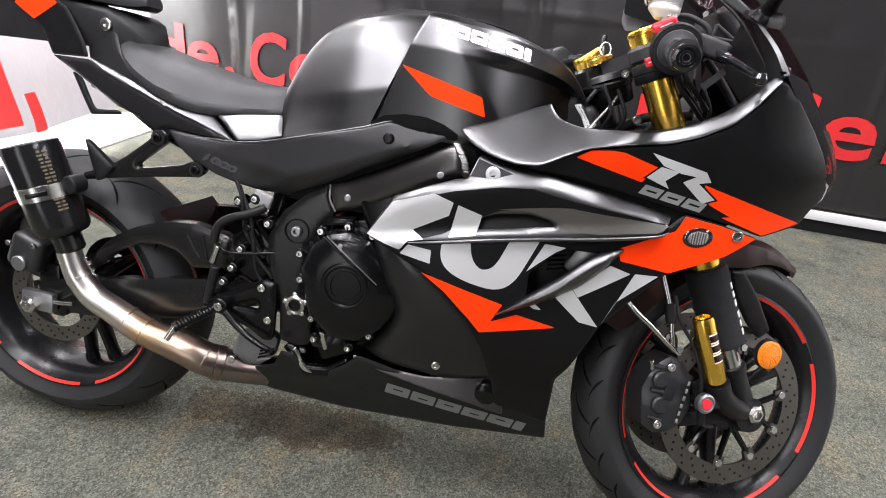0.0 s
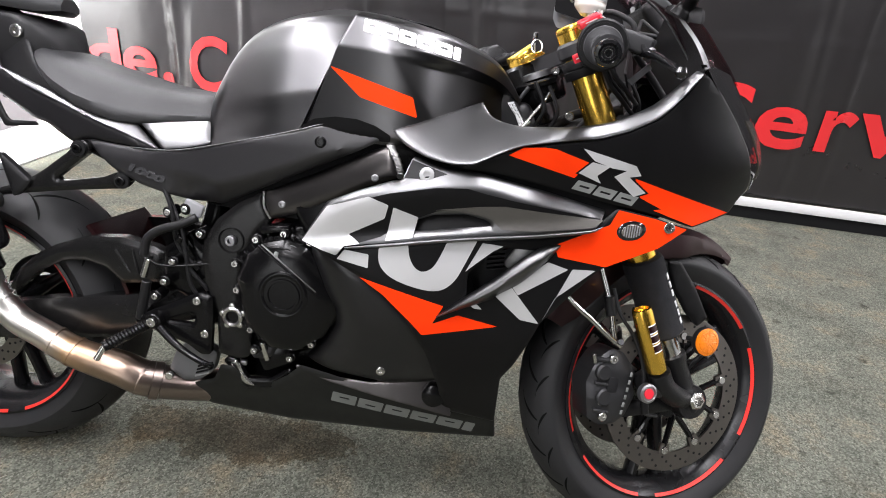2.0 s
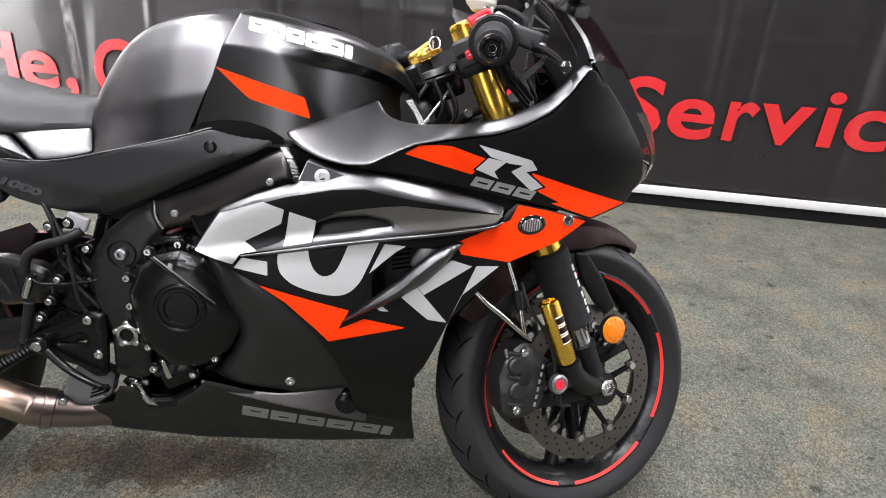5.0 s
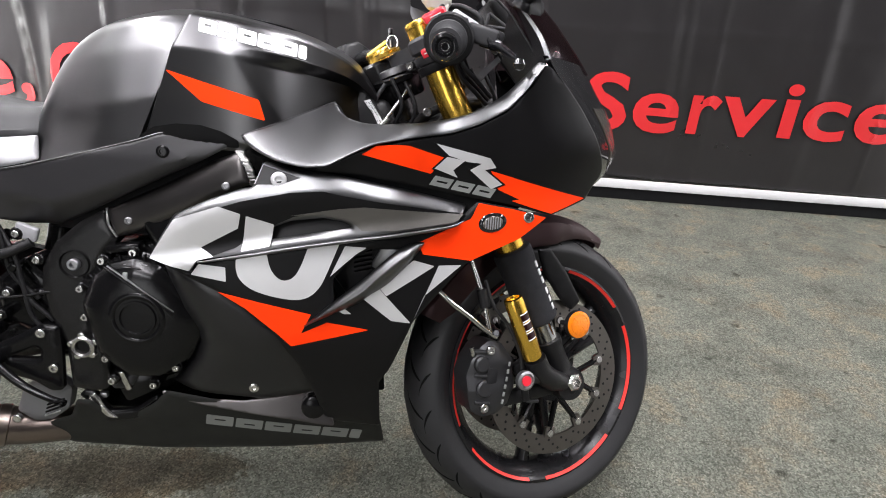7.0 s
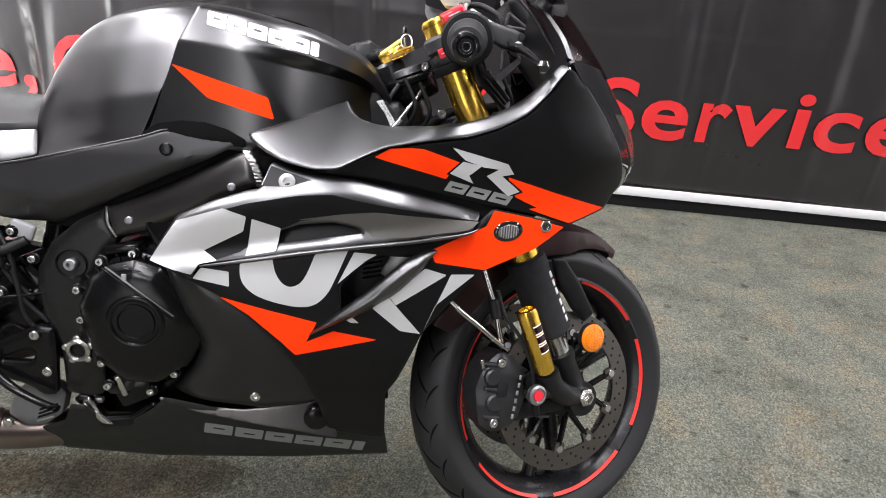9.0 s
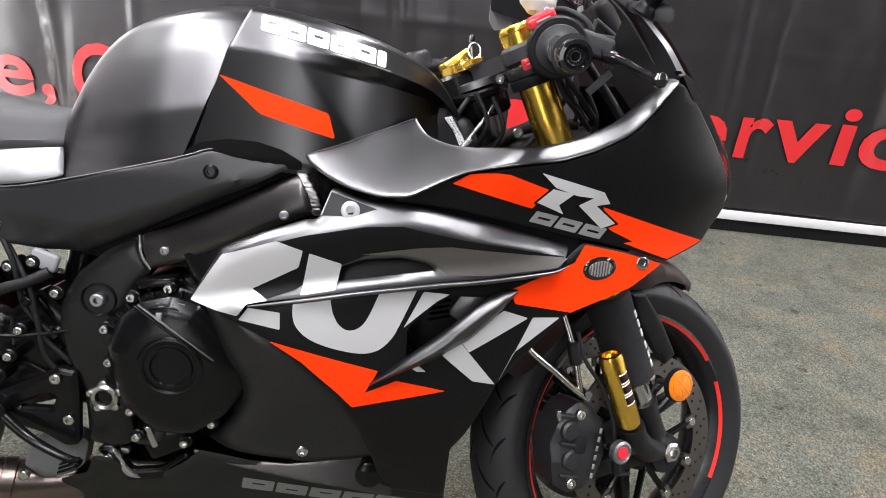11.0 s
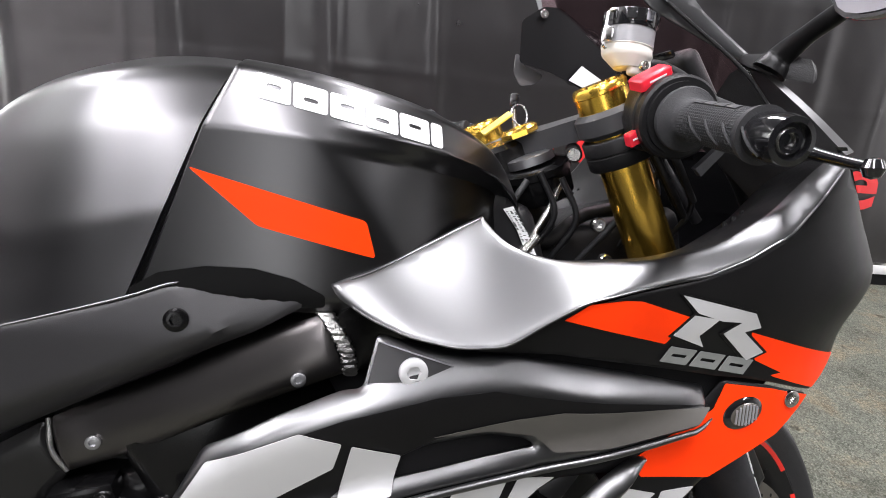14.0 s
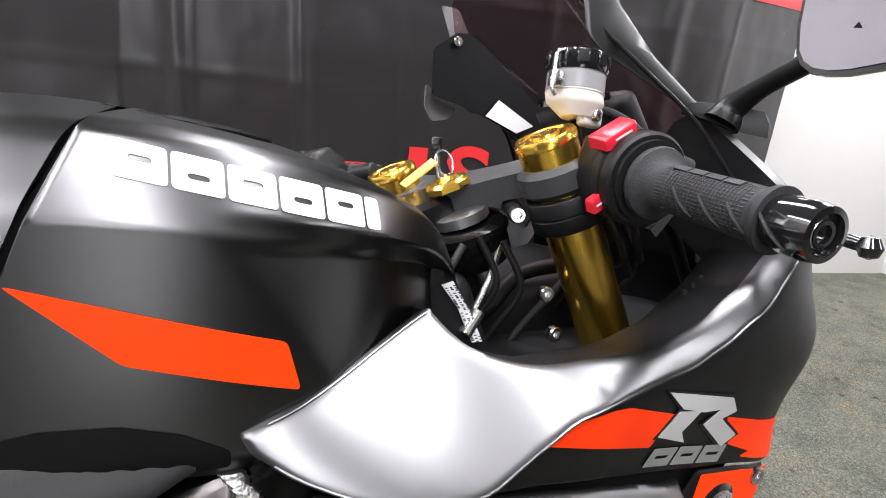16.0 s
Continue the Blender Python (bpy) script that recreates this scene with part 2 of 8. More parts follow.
# translucent, so that the added bay lamp brightens the left banner
THIN = backlit_mat("thin_black_vinyl", (0.016, 0.015, 0.016), (0.26, 0.25, 0.255), 0.42)
THINRED = backlit_mat("thin_red_print", (0.50, 0.03, 0.03), (0.36, 0.15, 0.145), 0.42)
TILE = mat("white_floor_vinyl", (0.78, 0.78, 0.78), (0.70, 0.70, 0.70), 0.35, 0, 4, 0.05, 60)
DARKSATIN = mat("dark_satin_paint", (0.030, 0.029, 0.031), (0.025, 0.024, 0.026), 0.30, 0.6, 30, rvar=0.08)
FIGURE = mat("dark_raised_plastic", (0.060, 0.060, 0.063), None, 0.22, 0.0, 30)
PIPE = pipe_metal()
CARPET = carpet_mat()
SMOKE = glass_mat("smoked_screen", (0.74, 0.62, 0.64))
CLEAR = mat("frosted_reservoir", (0.27, 0.27, 0.28), (0.22, 0.22, 0.23), 0.35, 0.0, 30)
MIRROR = mat("mirror_glass", (0.30, 0.30, 0.32), (0.30, 0.30, 0.32), 0.02, 1.0, 10, rvar=0.0)
LIT = lamp_mat()
DARKWALL = mat("dark_unseen_wall", (0.03, 0.03, 0.032), (0.022, 0.022, 0.024), 0.8, 0, 10, 0.2, 60)
WALLP = mat("off_white_wall_paint", (0.62, 0.61, 0.59), (0.58, 0.57, 0.55), 0.7, 0, 6, 0.1, 300)
DOORP = mat("white_door_paint", (0.85, 0.85, 0.84), (0.81, 0.81, 0.80), 0.4, 0, 6)
CEILP = mat("ceiling_board", (0.45, 0.45, 0.45), (0.41, 0.41, 0.41), 0.8, 0, 20, 0.3, 200)
BANNER = mat("black_vinyl_banner", (0.018, 0.0163, 0.0171), (0.014, 0.0126, 0.0132), 0.30, 0.0, 8, 0.22, 16, spec=0.7)
BANRED = mat("red_banner_print", (0.66, 0.024, 0.028), (0.60, 0.02, 0.024), 0.34, 0.0, 8, 0.25, 22, spec=0.7)
SKIRT = mat("white_skirting", (0.82, 0.82, 0.82), None, 0.35, 0, 12)


# ---- building blocks ----
def part(name, bm, material, parent=None, label="", smooth=True):
    """One mesh object out of a bmesh, under a thing or a part."""
    bmesh.ops.recalc_face_normals(bm, faces=bm.faces)
    me = bpy.data.meshes.new(name)
    bm.to_mesh(me)
    bm.free()
    for p in me.polygons:
        p.use_smooth = smooth
    if smooth:
        me.set_sharp_from_angle(angle=radians(38))
    me.materials.append(material)
    ob = new(name, me)
    if parent:
        ob.parent = parent
    return tagged(ob, label)


def xform(bm, m):
    bmesh.ops.transform(bm, matrix=m, verts=bm.verts)
    return bm


def box(size, at=(0, 0, 0), rot=(0, 0, 0), bevel=0.003, seg=2, bm=None, m=None):
    b = bmesh.new()
    bmesh.ops.create_cube(b, size=1)
    bmesh.ops.scale(b, vec=size, verts=b.verts)
    if bevel:
        bmesh.ops.bevel(b, geom=b.edges[:], offset=bevel, segments=seg, profile=0.5, affect="EDGES", clamp_overlap=True)
    xform(b, (m or Matrix()) @ pose(*at, *rot))
    return join(bm, b)


def join(bm, b):
    if bm is None:
        return b
    me = bpy.data.meshes.new("tmp")
    b.to_mesh(me)
    b.free()
    bm.from_mesh(me)
    bpy.data.meshes.remove(me)
    return bm


def aim(a, b):
    """A frame at a whose z axis points to b."""
    d = Vector(b) - Vector(a)
    return Matrix.Translation(a) @ d.to_track_quat("Z", "Y").to_matrix().to_4x4()


def turned(profile, m=None, seg=32, bm=None, close=False):
    """A turned body: profile of (radius, height) about z."""
    b = bmesh.new()
    rings = []
    for r, h in profile:
        if r < 1e-6:
            rings.append([b.verts.new((0, 0, h))])
        else:
            rings.append([b.verts.new((r * math.cos(2 * math.pi * i / seg), r * math.sin(2 * math.pi * i / seg), h)) for i in range(seg)])
    pairs = list(zip(rings, rings[1:]))
    if close:
        pairs.append((rings[-1], rings[0]))
    for a, c in pairs:
        for i in range(seg):
            j = (i + 1) % seg
            if len(a) == 1 and len(c) == 1:
                continue
            if len(a) == 1:
                b.faces.new((a[0], c[i], c[j]))
            elif len(c) == 1:
                b.faces.new((a[i], a[j], c[0]))
            else:
                b.faces.new((a[i], a[j], c[j], c[i]))
    if m is not None:
        xform(b, m)
    return join(bm, b)


def rod(a, b, r, r2=None, seg=16, bm=None, bev=None):
    L = (Vector(b) - Vector(a)).length
    r2 = r if r2 is None else r2
    e = bev if bev is not None else min(r, r2) * 0.15
    return turned([(0, 0), (r - e, 0), (r, e), (r2, L - e), (r2 - e, L), (0, L)], aim(a, b), seg, bm)


def curve_pts(pts, n=8):
    """Catmull-Rom through the points."""
    p = [Vector(q) for q in pts]
    p = [2 * p[0] - p[1]] + p + [2 * p[-1] - p[-2]]
    out = []
    for i in range(1, len(p) - 2):
        for k in range(n):
            t = k / n
            out.append(0.5 * ((2 * p[i]) + (p[i + 1] - p[i - 1]) * t + (2 * p[i - 1] - 5 * p[i] + 4 * p[i + 1] - p[i + 2]) * t * t + (3 * p[i] - p[i - 1] - 3 * p[i + 1] + p[i + 2]) * t ** 3))
    out.append(p[-2])
    return out


def tube(pts, r, n=6, seg=10, bm=None, smooth=True):
    """A round tube along the points; r may be a list, one radius a point."""
    line = curve_pts(pts, n) if smooth else [Vector(q) for q in pts]
    if isinstance(r, (int, float)):
        rad = [r] * len(line)
    else:
        rad = [float(np.interp(i / max(1, len(line) - 1) * (len(r) - 1), range(len(r)), r)) for i in range(len(line))]
    b = bmesh.new()
    rings, up = [], None
    for i, c in enumerate(line):
        d = (line[min(i + 1, len(line) - 1)] - line[max(i - 1, 0)]).normalized()
        if up is None:
            up = d.orthogonal().normalized()
        up = (up - d * up.dot(d)).normalized()
        s = d.cross(up)
        rings.append([b.verts.new(c + rad[i] * (math.cos(2 * math.pi * k / seg) * up + math.sin(2 * math.pi * k / seg) * s)) for k in range(seg)])
    for a, c in zip(rings, rings[1:]):
        for k in range(seg):
            b.faces.new((a[k], a[(k + 1) % seg], c[(k + 1) % seg], c[k]))
    b.faces.new(rings[0])
    b.faces.new(rings[-1])
    return join(bm, b)


def loft(rings, closed=True, caps=True, bm=None):
    b = bmesh.new()
    vs = [[b.verts.new(p) for p in r] for r in rings]
    n = len(vs[0])
    for a, c in zip(vs, vs[1:]):
        for k in range(n if closed else n - 1):
            b.faces.new((a[k], a[(k + 1) % n], c[(k + 1) % n], c[k]))
    if caps and closed:
        b.faces.new(vs[0])
        b.faces.new(vs[-1])
    return join(bm, b)


def inside(p, poly):
    x, y = p
    c = False
    for (x1, y1), (x2, y2) in zip(poly, poly[1:] + poly[:1]):
        if (y1 > y) != (y2 > y) and x < (x2 - x1) * (y - y1) / (y2 - y1) + x1:
            c = not c
    return c


def gap(p, poly):
    """Distance from p to the outline."""
    a = np.array(poly)
    b = np.roll(a, -1, 0)
    d = b - a
    t = np.clip(((np.array(p) - a) * d).sum(1) / np.maximum((d * d).sum(1), 1e-12), 0, 1)
    return float(np.min(np.hypot(*(a + d * t[:, None] - np.array(p)).T)))


def soften(poly, corner=0.010, n=4):
    """Rounds the corners of an outline."""
    out = []
    for i, q in enumerate(poly):
        a, c, b = Vector(poly[i - 1]), Vector(q), Vector(poly[(i + 1) % len(poly)])
        ra, rb = min(corner, (a - c).length * 0.45), min(corner, (b - c).length * 0.45)
        p0, p1 = c + (a - c).normalized() * ra, c + (b - c).normalized() * rb
        for k in range(n + 1):
            t = k / n
            v = p0 * (1 - t) ** 2 + c * 2 * t * (1 - t) + p1 * t * t
            out.append((v.x, v.y))
    return out


def resample(poly, step):
    out = []
    for p, q in zip(poly, poly[1:] + poly[:1]):
        n = max(1, int(math.hypot(q[0] - p[0], q[1] - p[1]) / step))
        out += [(p[0] + (q[0] - p[0]) * k / n, p[1] + (q[1] - p[1]) * k / n) for k in range(n)]
    return out


def panel(name, poly, w, material, parent, label="", side=-1, thick=0.005, edge=0.004, proud=0.0, step=0.016, holes=(), corner=0.006, m=None):
    """A shell of the given side outline (x, z), lying at the half width w(x, z), with rolled edges."""
    poly = soften(poly, corner) if corner else list(poly)
    poly = resample(poly, step)
    holes = [resample(soften(h, corner) if corner else list(h), step) for h in holes]
    loops = [poly] + holes
    verts, edges = [], []
    for lp in loops:
        o = len(verts)
        verts += [Vector(q) for q in lp]
        edges += [(o + i, o + (i + 1) % len(lp)) for i in range(len(lp))]
    nb = len(verts)
    xs, zs = [q[0] for q in poly], [q[1] for q in poly]

    def ok(p, d):
        return inside(p, poly) and not any(inside(p, h) for h in holes) and min(gap(p, lp) for lp in loops) > d

    if edge:
        for lp in loops:
            a = np.array(lp)
            t = np.roll(a, -1, 0) - np.roll(a, 1, 0)
            t /= np.maximum(np.hypot(*t.T), 1e-9)[:, None]
            for s in (1, -1):
                for k in (1.0, 2.2):
                    for q in a + s * k * edge * np.stack([-t[:, 1], t[:, 0]], 1):
                        if ok(q, k * edge * 0.85):
                            verts.append(Vector(q))
    gx = np.arange(min(xs) + step / 2, max(xs), step)
    gz = np.arange(min(zs) + step / 2, max(zs), step)
    for i, x in enumerate(gx):
        for z in gz:
            p = (x, z + (i % 2) * step / 2)
            if ok(p, max(edge * 2.8, step * 0.45)):
                verts.append(Vector(p))
    v2, e2, f2, *_ = delaunay_2d_cdt(verts, edges, [], 0, 1e-6)
    b = bmesh.new()
    front, back = [], []
    for p in v2:
        d = min(gap(p, lp) for lp in loops) if edge else 1
        dip = 0 if not edge or d >= 2 * edge else 0.9 * edge * (1 - d / (2 * edge)) ** 2
        y = w(p.x, p.y) + proud
        front.append(b.verts.new((p.x, side * (y - dip), p.y)))
        back.append(b.verts.new((p.x, side * (y - max(thick, dip + 0.0004)), p.y)))
    count = {}
    for f in f2:
        c = (sum(v2[i].x for i in f) / len(f), sum(v2[i].y for i in f) / len(f))
        if inside(c, poly) and not any(inside(c, h) for h in holes):
            b.faces.new([front[i] for i in f])
            b.faces.new([back[i] for i in reversed(f)])
            for i, j in zip(f, list(f[1:]) + [f[0]]):
                count.setdefault((min(i, j), max(i, j)), []).append((i, j))
    for k, v in count.items():
        if len(v) == 1:
            i, j = v[0]
            b.faces.new((front[j], front[i], back[i], back[j]))
    loose = [v for v in b.verts if not v.link_faces]
    bmesh.ops.delete(b, geom=loose, context="VERTS")
    if m is not None:
        xform(b, m)
    return part(name, b, material, parent, label)


def lerp(x, xs, ys):
    return float(np.interp(x, xs, ys))


def con(v):
    return lambda x, z: v


def bolt_mesh(name, r, h, material):
    """A socket-head bolt with its hexagon hole, head towards -y."""
    b = bmesh.new()
    rings = []
    for rr, hh, six in ((r, 0, 0), (r, h * 0.8, 0), (r * 0.85, h, 0), (r * 0.52, h, 1), (r * 0.48, h * 0.35, 1)):
        ring = []
        for i in range(24):
            a = 2 * math.pi * i / 24
            q = rr
            if six:
                q = rr * math.cos(math.pi / 6) / math.cos((a % (math.pi / 3)) - math.pi / 6)
            ring.append(b.verts.new((q * math.cos(a), -hh, q * math.sin(a))))
        rings.append(ring)
    for a, c in zip(rings, rings[1:]):
        for i in range(24):
            b.faces.new((a[i], a[(i + 1) % 24], c[(i + 1) % 24], c[i]))
    b.faces.new(rings[0])
    b.faces.new(rings[-1])
    bmesh.ops.recalc_face_normals(b, faces=b.faces)
    me = bpy.data.meshes.new(name)
    b.to_mesh(me)
    b.free()
    for p in me.polygons:
        p.use_smooth = True
    me.set_sharp_from_angle(angle=radians(35))
    me.materials.append(material)
    return me


BOLTS = {}


def bolt(at, r=0.007, material=STEEL, parent=None, h=0.005, rot=(0, 0, 0)):
    key = (round(r, 4), material.name, h)
    if key not in BOLTS:
        BOLTS[key] = bolt_mesh("bolt", r, h, material)
    ob = new("bolt", BOLTS[key])
    ob.parent = parent
    ob.matrix_local = pose(*at, *rot)
    return ob


# ---- the room ----
def plain(name, size, at, material, label, cat, rot=(0, 0, 0), bevel=0.0):
    return tagged(part(name, box(size, at, rot, bevel), material, None, label), "", cat, "", "structure")


BA, BB = 2.433, -0.1333          # the hung banner's line: y = BA + BB x
TURNB = math.degrees(math.atan(BB))
plain("floor", (10.0, 9.0, 0.1), (1.5, -0.6, -0.05), CARPET, "worn speckled grey carpet with dark stains and shade painted under the motorcycle", "floor")
plain("ceiling", (10.0, 9.0, 0.1), (1.5, -0.6, CEIL + 0.05), CEILP, "plain grey ceiling boards", "ceiling")
plain("wall_back", (9.8, 0.12, CEIL), (1.5, BA + BB * 1.5 + 0.16, CEIL / 2), WALLP, "white painted wall behind the banner", "wall", (0, 0, TURNB))
# walls out of view, made black to keep the bike's reflections dark
plain("wall_front", (9.0, 0.12, CEIL), (2.0, -4.6, CEIL / 2), DARKWALL, "unseen black wall, added to darken reflections", "wall")
plain("wall_left", (0.12, 4.15, CEIL), (-1.82, -2.515, CEIL / 2), DARKWALL, "unseen black side wall, added to darken reflections", "wall")
# bay and window added round the glare lamp, out of view
plain("wall_bay", (0.12, 3.6, CEIL), (-3.12, 1.25, CEIL / 2), WALLP, "white wall of the added bay behind the side banner", "wall")
plain("wall_return", (1.20, 0.12, CEIL), (-2.485, -0.50, CEIL / 2), WALLP, "white return wall of the added bay", "wall")
plain("pavement", (1.62, 3.05, 0.012), (-2.235, 1.09, 0.006), TILE, "glossy white floor vinyl, glaring under the added bay lamp", "floor", (0, 0, -2.0), 0.003)
bay_panel = tagged(part("added_window", box((0.05, 2.5, 2.1), (-3.035, 1.10, 1.25), (0, 0, 0), 0.004), DOORP, None, "white framed window round the bay lamp, added out of view"), "", "window", "", "structure")
part("pane", box((0.010, 2.32, 1.92), (-3.003, 1.10, 1.25), (0, 0, 0), 0.002), LIT, bay_panel, "glowing pane of the added window")
plain("wall_right", (0.12, 8.0, CEIL), (5.85, -1.0, CEIL / 2), DOORP, "bright white painted wall", "wall")

d1 = tagged(part("door_1", box((0.045, 0.86, 2.03), (5.765, 1.35, 1.02), (0, 0, 0), 0.004), DOORP, None, "white painted door, closed"), "", "door", "", "structure")
kb = turned([(0, 0), (0.026, 0), (0.028, 0.006), (0.012, 0.012), (0.011, 0.035), (0.024, 0.045), (0.028, 0.06), (0.022, 0.074), (0, 0.078)], pose(5.742, 1.02, 0.98, 0, -90, 0))
part("door_knob", kb, STEEL, d1, "round metal knob")

# door added behind the front fill lamp, never in view
d2 = tagged(part("unseen_door", box((1.72, 0.05, 2.10), (-0.75, -4.515, 1.05), (0, 0, 0), 0.004), DOORP, None, "white framed double door with frosted glass, added out of view"), "", "door", "", "structure")
for dx in (-0.39, 0.39):
    part("pane", box((0.72, 0.010, 1.86), (-0.75 + dx, -4.486, 1.10), (0, 0, 0), 0.002), SKIRT, d2, "frosted pane of the added door")
for lx, ly in LAMPS:
    lamp = tagged(part("ceiling_light", box((0.36, 1.54, 0.06), (lx, ly, CEIL - 0.032), (0, 0, 0), 0.008), CEILP, None, "long white fluorescent ceiling light, lit, added out of view"), "", "lamp", "ceiling lights")
    part("diffuser", box((0.29, 1.46, 0.006), (lx, ly, CEIL - 0.064), (0, 0, 0), 0.001), LIT, lamp)


def fold(s, z):
    """How far the hung vinyl stands off its line: long soft folds, a few creases."""
    f = 0.016 * math.sin(2.1 * s + 0.5) + 0.010 * math.sin(5.3 * s + 0.7 * z) + 0.002 * math.sin(11.7 * s + 1.3 * z + 1)
    f += 0.012 * noise.noise(Vector((s * 1.6, z * 0.9, 3.1))) + 0.007 * noise.noise(Vector((s * 4.2, z * 1.3, 8.1))) + 0.0022 * noise.noise(Vector((s * 9, z * 7, 5.1))) + 0.0008 * noise.noise(Vector((s * 19, z * 6, 2.1)))
    for c, w, h in ((-0.90, 0.035, 0.020), (0.35, 0.05, 0.014), (1.45, 0.03, 0.012), (3.35, 0.05, 0.012), (-0.42, 0.03, 0.016), (2.62, 0.04, 0.010), (0.95, 0.04, 0.012)):
        f += h * math.exp(-((s - c - 0.02 * math.sin(3 * z)) / w) ** 2)
    # the length beside the seam billows out at its foot
    if -0.93 < s < 0.75:
        q = (s + 0.93) * max(0.0, min(1.0, (0.75 - s) / 0.5))
        f += 0.105 * q + 0.16 * max(0.0, 0.95 - z) ** 1.3 * min(1.0, q * 6)
    # sewn seam and the creases left by folding
    f += 0.010 * math.exp(-((s + 0.93) / 0.018) ** 2) * (1 + 0.5 * math.sin(55 * z))
    for zc in (0.92, 1.38, 1.80):
        f += 0.004 * math.exp(-abs(z - zc - 0.012 * math.sin(2.3 * s)) / 0.012)
    for sc in (0.12, 1.02, 1.92, 2.82, 3.72):
        f += 0.005 * math.exp(-abs(s - sc - 0.010 * math.sin(4 * z)) / 0.012)
    return f


def ban(s, z, off=0.0):
    k = math.hypot(1, BB)
    d = fold(s, z) + off
    return Vector((s + d * BB / k, BA + BB * s - d / k, z))


def sheet(fn, u0, u1, v0, v1, nu, nv, thick):
    """A hung sheet with thickness over u, v."""
    b = bmesh.new()
    f = [[b.verts.new(fn(u0 + (u1 - u0) * i / nu, v0 + (v1 - v0) * j / nv, 0.0)) for j in range(nv + 1)] for i in range(nu + 1)]
    k = [[b.verts.new(fn(u0 + (u1 - u0) * i / nu, v0 + (v1 - v0) * j / nv, -thick)) for j in range(nv + 1)] for i in range(nu + 1)]
    for i in range(nu):
        for j in range(nv):
            b.faces.new((f[i][j], f[i + 1][j], f[i + 1][j + 1], f[i][j + 1]))
            b.faces.new((k[i][j], k[i][j + 1], k[i + 1][j + 1], k[i + 1][j]))
    rim = [(i, 0) for i in range(nu)] + [(nu, j) for j in range(nv)] + [(i, nv) for i in range(nu, 0, -1)] + [(0, j) for j in range(nv, 0, -1)]
    for (i, j), (p, q) in zip(rim, rim[1:] + rim[:1]):
        b.faces.new((f[i][j], k[i][j], k[p][q], f[p][q]))
    return b


banner = tagged(part("banner", sheet(ban, -1.56, 4.21, 0.128, 2.5, 420, 110, 0.004), BANNER, None, "creased black vinyl banner with bold red lettering on the wall"), "", "banner")


def lettering(name, text, x0, x1, base, cap, parent, slope=0.0, shear=0.08):
    """Bold red letters laid on the banner, set between x0 and x1."""
    cu = bpy.data.curves.new("tmp", "FONT")
    cu.body, cu.size, cu.offset, cu.shear, cu.resolution_u = text, 1.0, 0.020, shear, 4
    ob = new("tmp", cu)
    me = bpy.data.meshes.new_from_object(ob.evaluated_get(bpy.context.evaluated_depsgraph_get()))
    bpy.data.objects.remove(ob)
    bpy.data.curves.remove(cu)
    b = bmesh.new()
    b.from_mesh(me)
    bpy.data.meshes.remove(me)
    xs = [v.co.x for v in b.verts]
    lo, hi = min(xs), max(xs)
    bmesh.ops.subdivide_edges(b, edges=[e for e in b.edges if e.calc_length() > 0.12], cuts=2, use_grid_fill=False)
    for _ in range(4):
        bmesh.ops.triangulate(b, faces=b.faces)
        bmesh.ops.subdivide_edges(b, edges=[e for e in b.edges if e.calc_length() > 0.06], cuts=1, use_grid_fill=False)
    bmesh.ops.triangulate(b, faces=b.faces)
    sc = (x1 - x0) / (hi - lo)
    for v in b.verts:
        s = x0 + (v.co.x - lo) * sc
        v.co = ban(s, base + v.co.y * cap / 0.70 + slope * (s - x0), 0.010)
    bmesh.ops.remove_doubles(b, verts=b.verts, dist=1e-5)
    return part(name, b, BANRED, parent, "bold red letters", smooth=False)


# the words stand upright on a line that rises a little along the wall
for ch, x0, x1 in (("S", 2.175, 2.405), ("e", 2.435, 2.680), ("r", 2.737, 2.900), ("v", 2.905, 3.180), ("i", 3.226, 3.306), ("c", 3.340, 3.570), ("e", 3.607, 3.852),
                   ("d", -1.545, -1.305), ("e", -1.290, -1.050), (",", -1.010, -0.925), ("C", -0.775, -0.512), ("o", -0.485, -0.225)):
    lettering("letter", ch, x0, x1, (0.405 if x0 > 0 else 0.352) + 0.027 * (x0 - (2.4 if x0 > 0 else -1.0)), 0.300, banner, 0.0, 0.0)


def ban_bar(x0, x1, z0, z1, lean=0.0):
    def fn(u, v, off):
        return ban(u + lean * (v - z0), v, 0.007 + off)
    return part("red_bar", sheet(fn, x0, x1, z0, z1, 6, 6, 0.002), BANRED, banner)


for x0, x1, z0, z1 in ((1.55, 1.77, 0.37, 0.585), (1.98, 2.075, 0.38, 0.675), (3.74, 4.19, 1.615, 1.74)):
    ban_bar(x0, x1, z0, z1)


def left_ban(s, z, off=0.0):
    f = 0.02 * math.sin(5 * s + 1.2 * z) + 0.016 * noise.noise(Vector((s * 3, z * 3, 1.7))) + 0.012 * math.sin(9 * s + 5 * z) + 0.05 * math.exp(-((z - 0.15) / 0.25) ** 2) + off
    return Vector((-1.60 + 0.045 * s + f, s, z))


banner_l = tagged(part("banner", sheet(left_ban, -0.4, 2.28, 0.175, 2.4, 110, 60, 0.004), THIN, None, "creased thin black vinyl banner, letting the added bay lamp shine through"), "", "banner")
for s0, s1, z0, z1 in ((1.22, 1.40, 0.22, 0.52), (1.46, 1.53, 0.17, 0.36)):
    part("red_bar", sheet(lambda u, v, off: left_ban(u, v, 0.005 + off), s0, s1, z0, z1, 6, 6, 0.002), THINRED, banner_l)

k = math.hypot(1, BB)
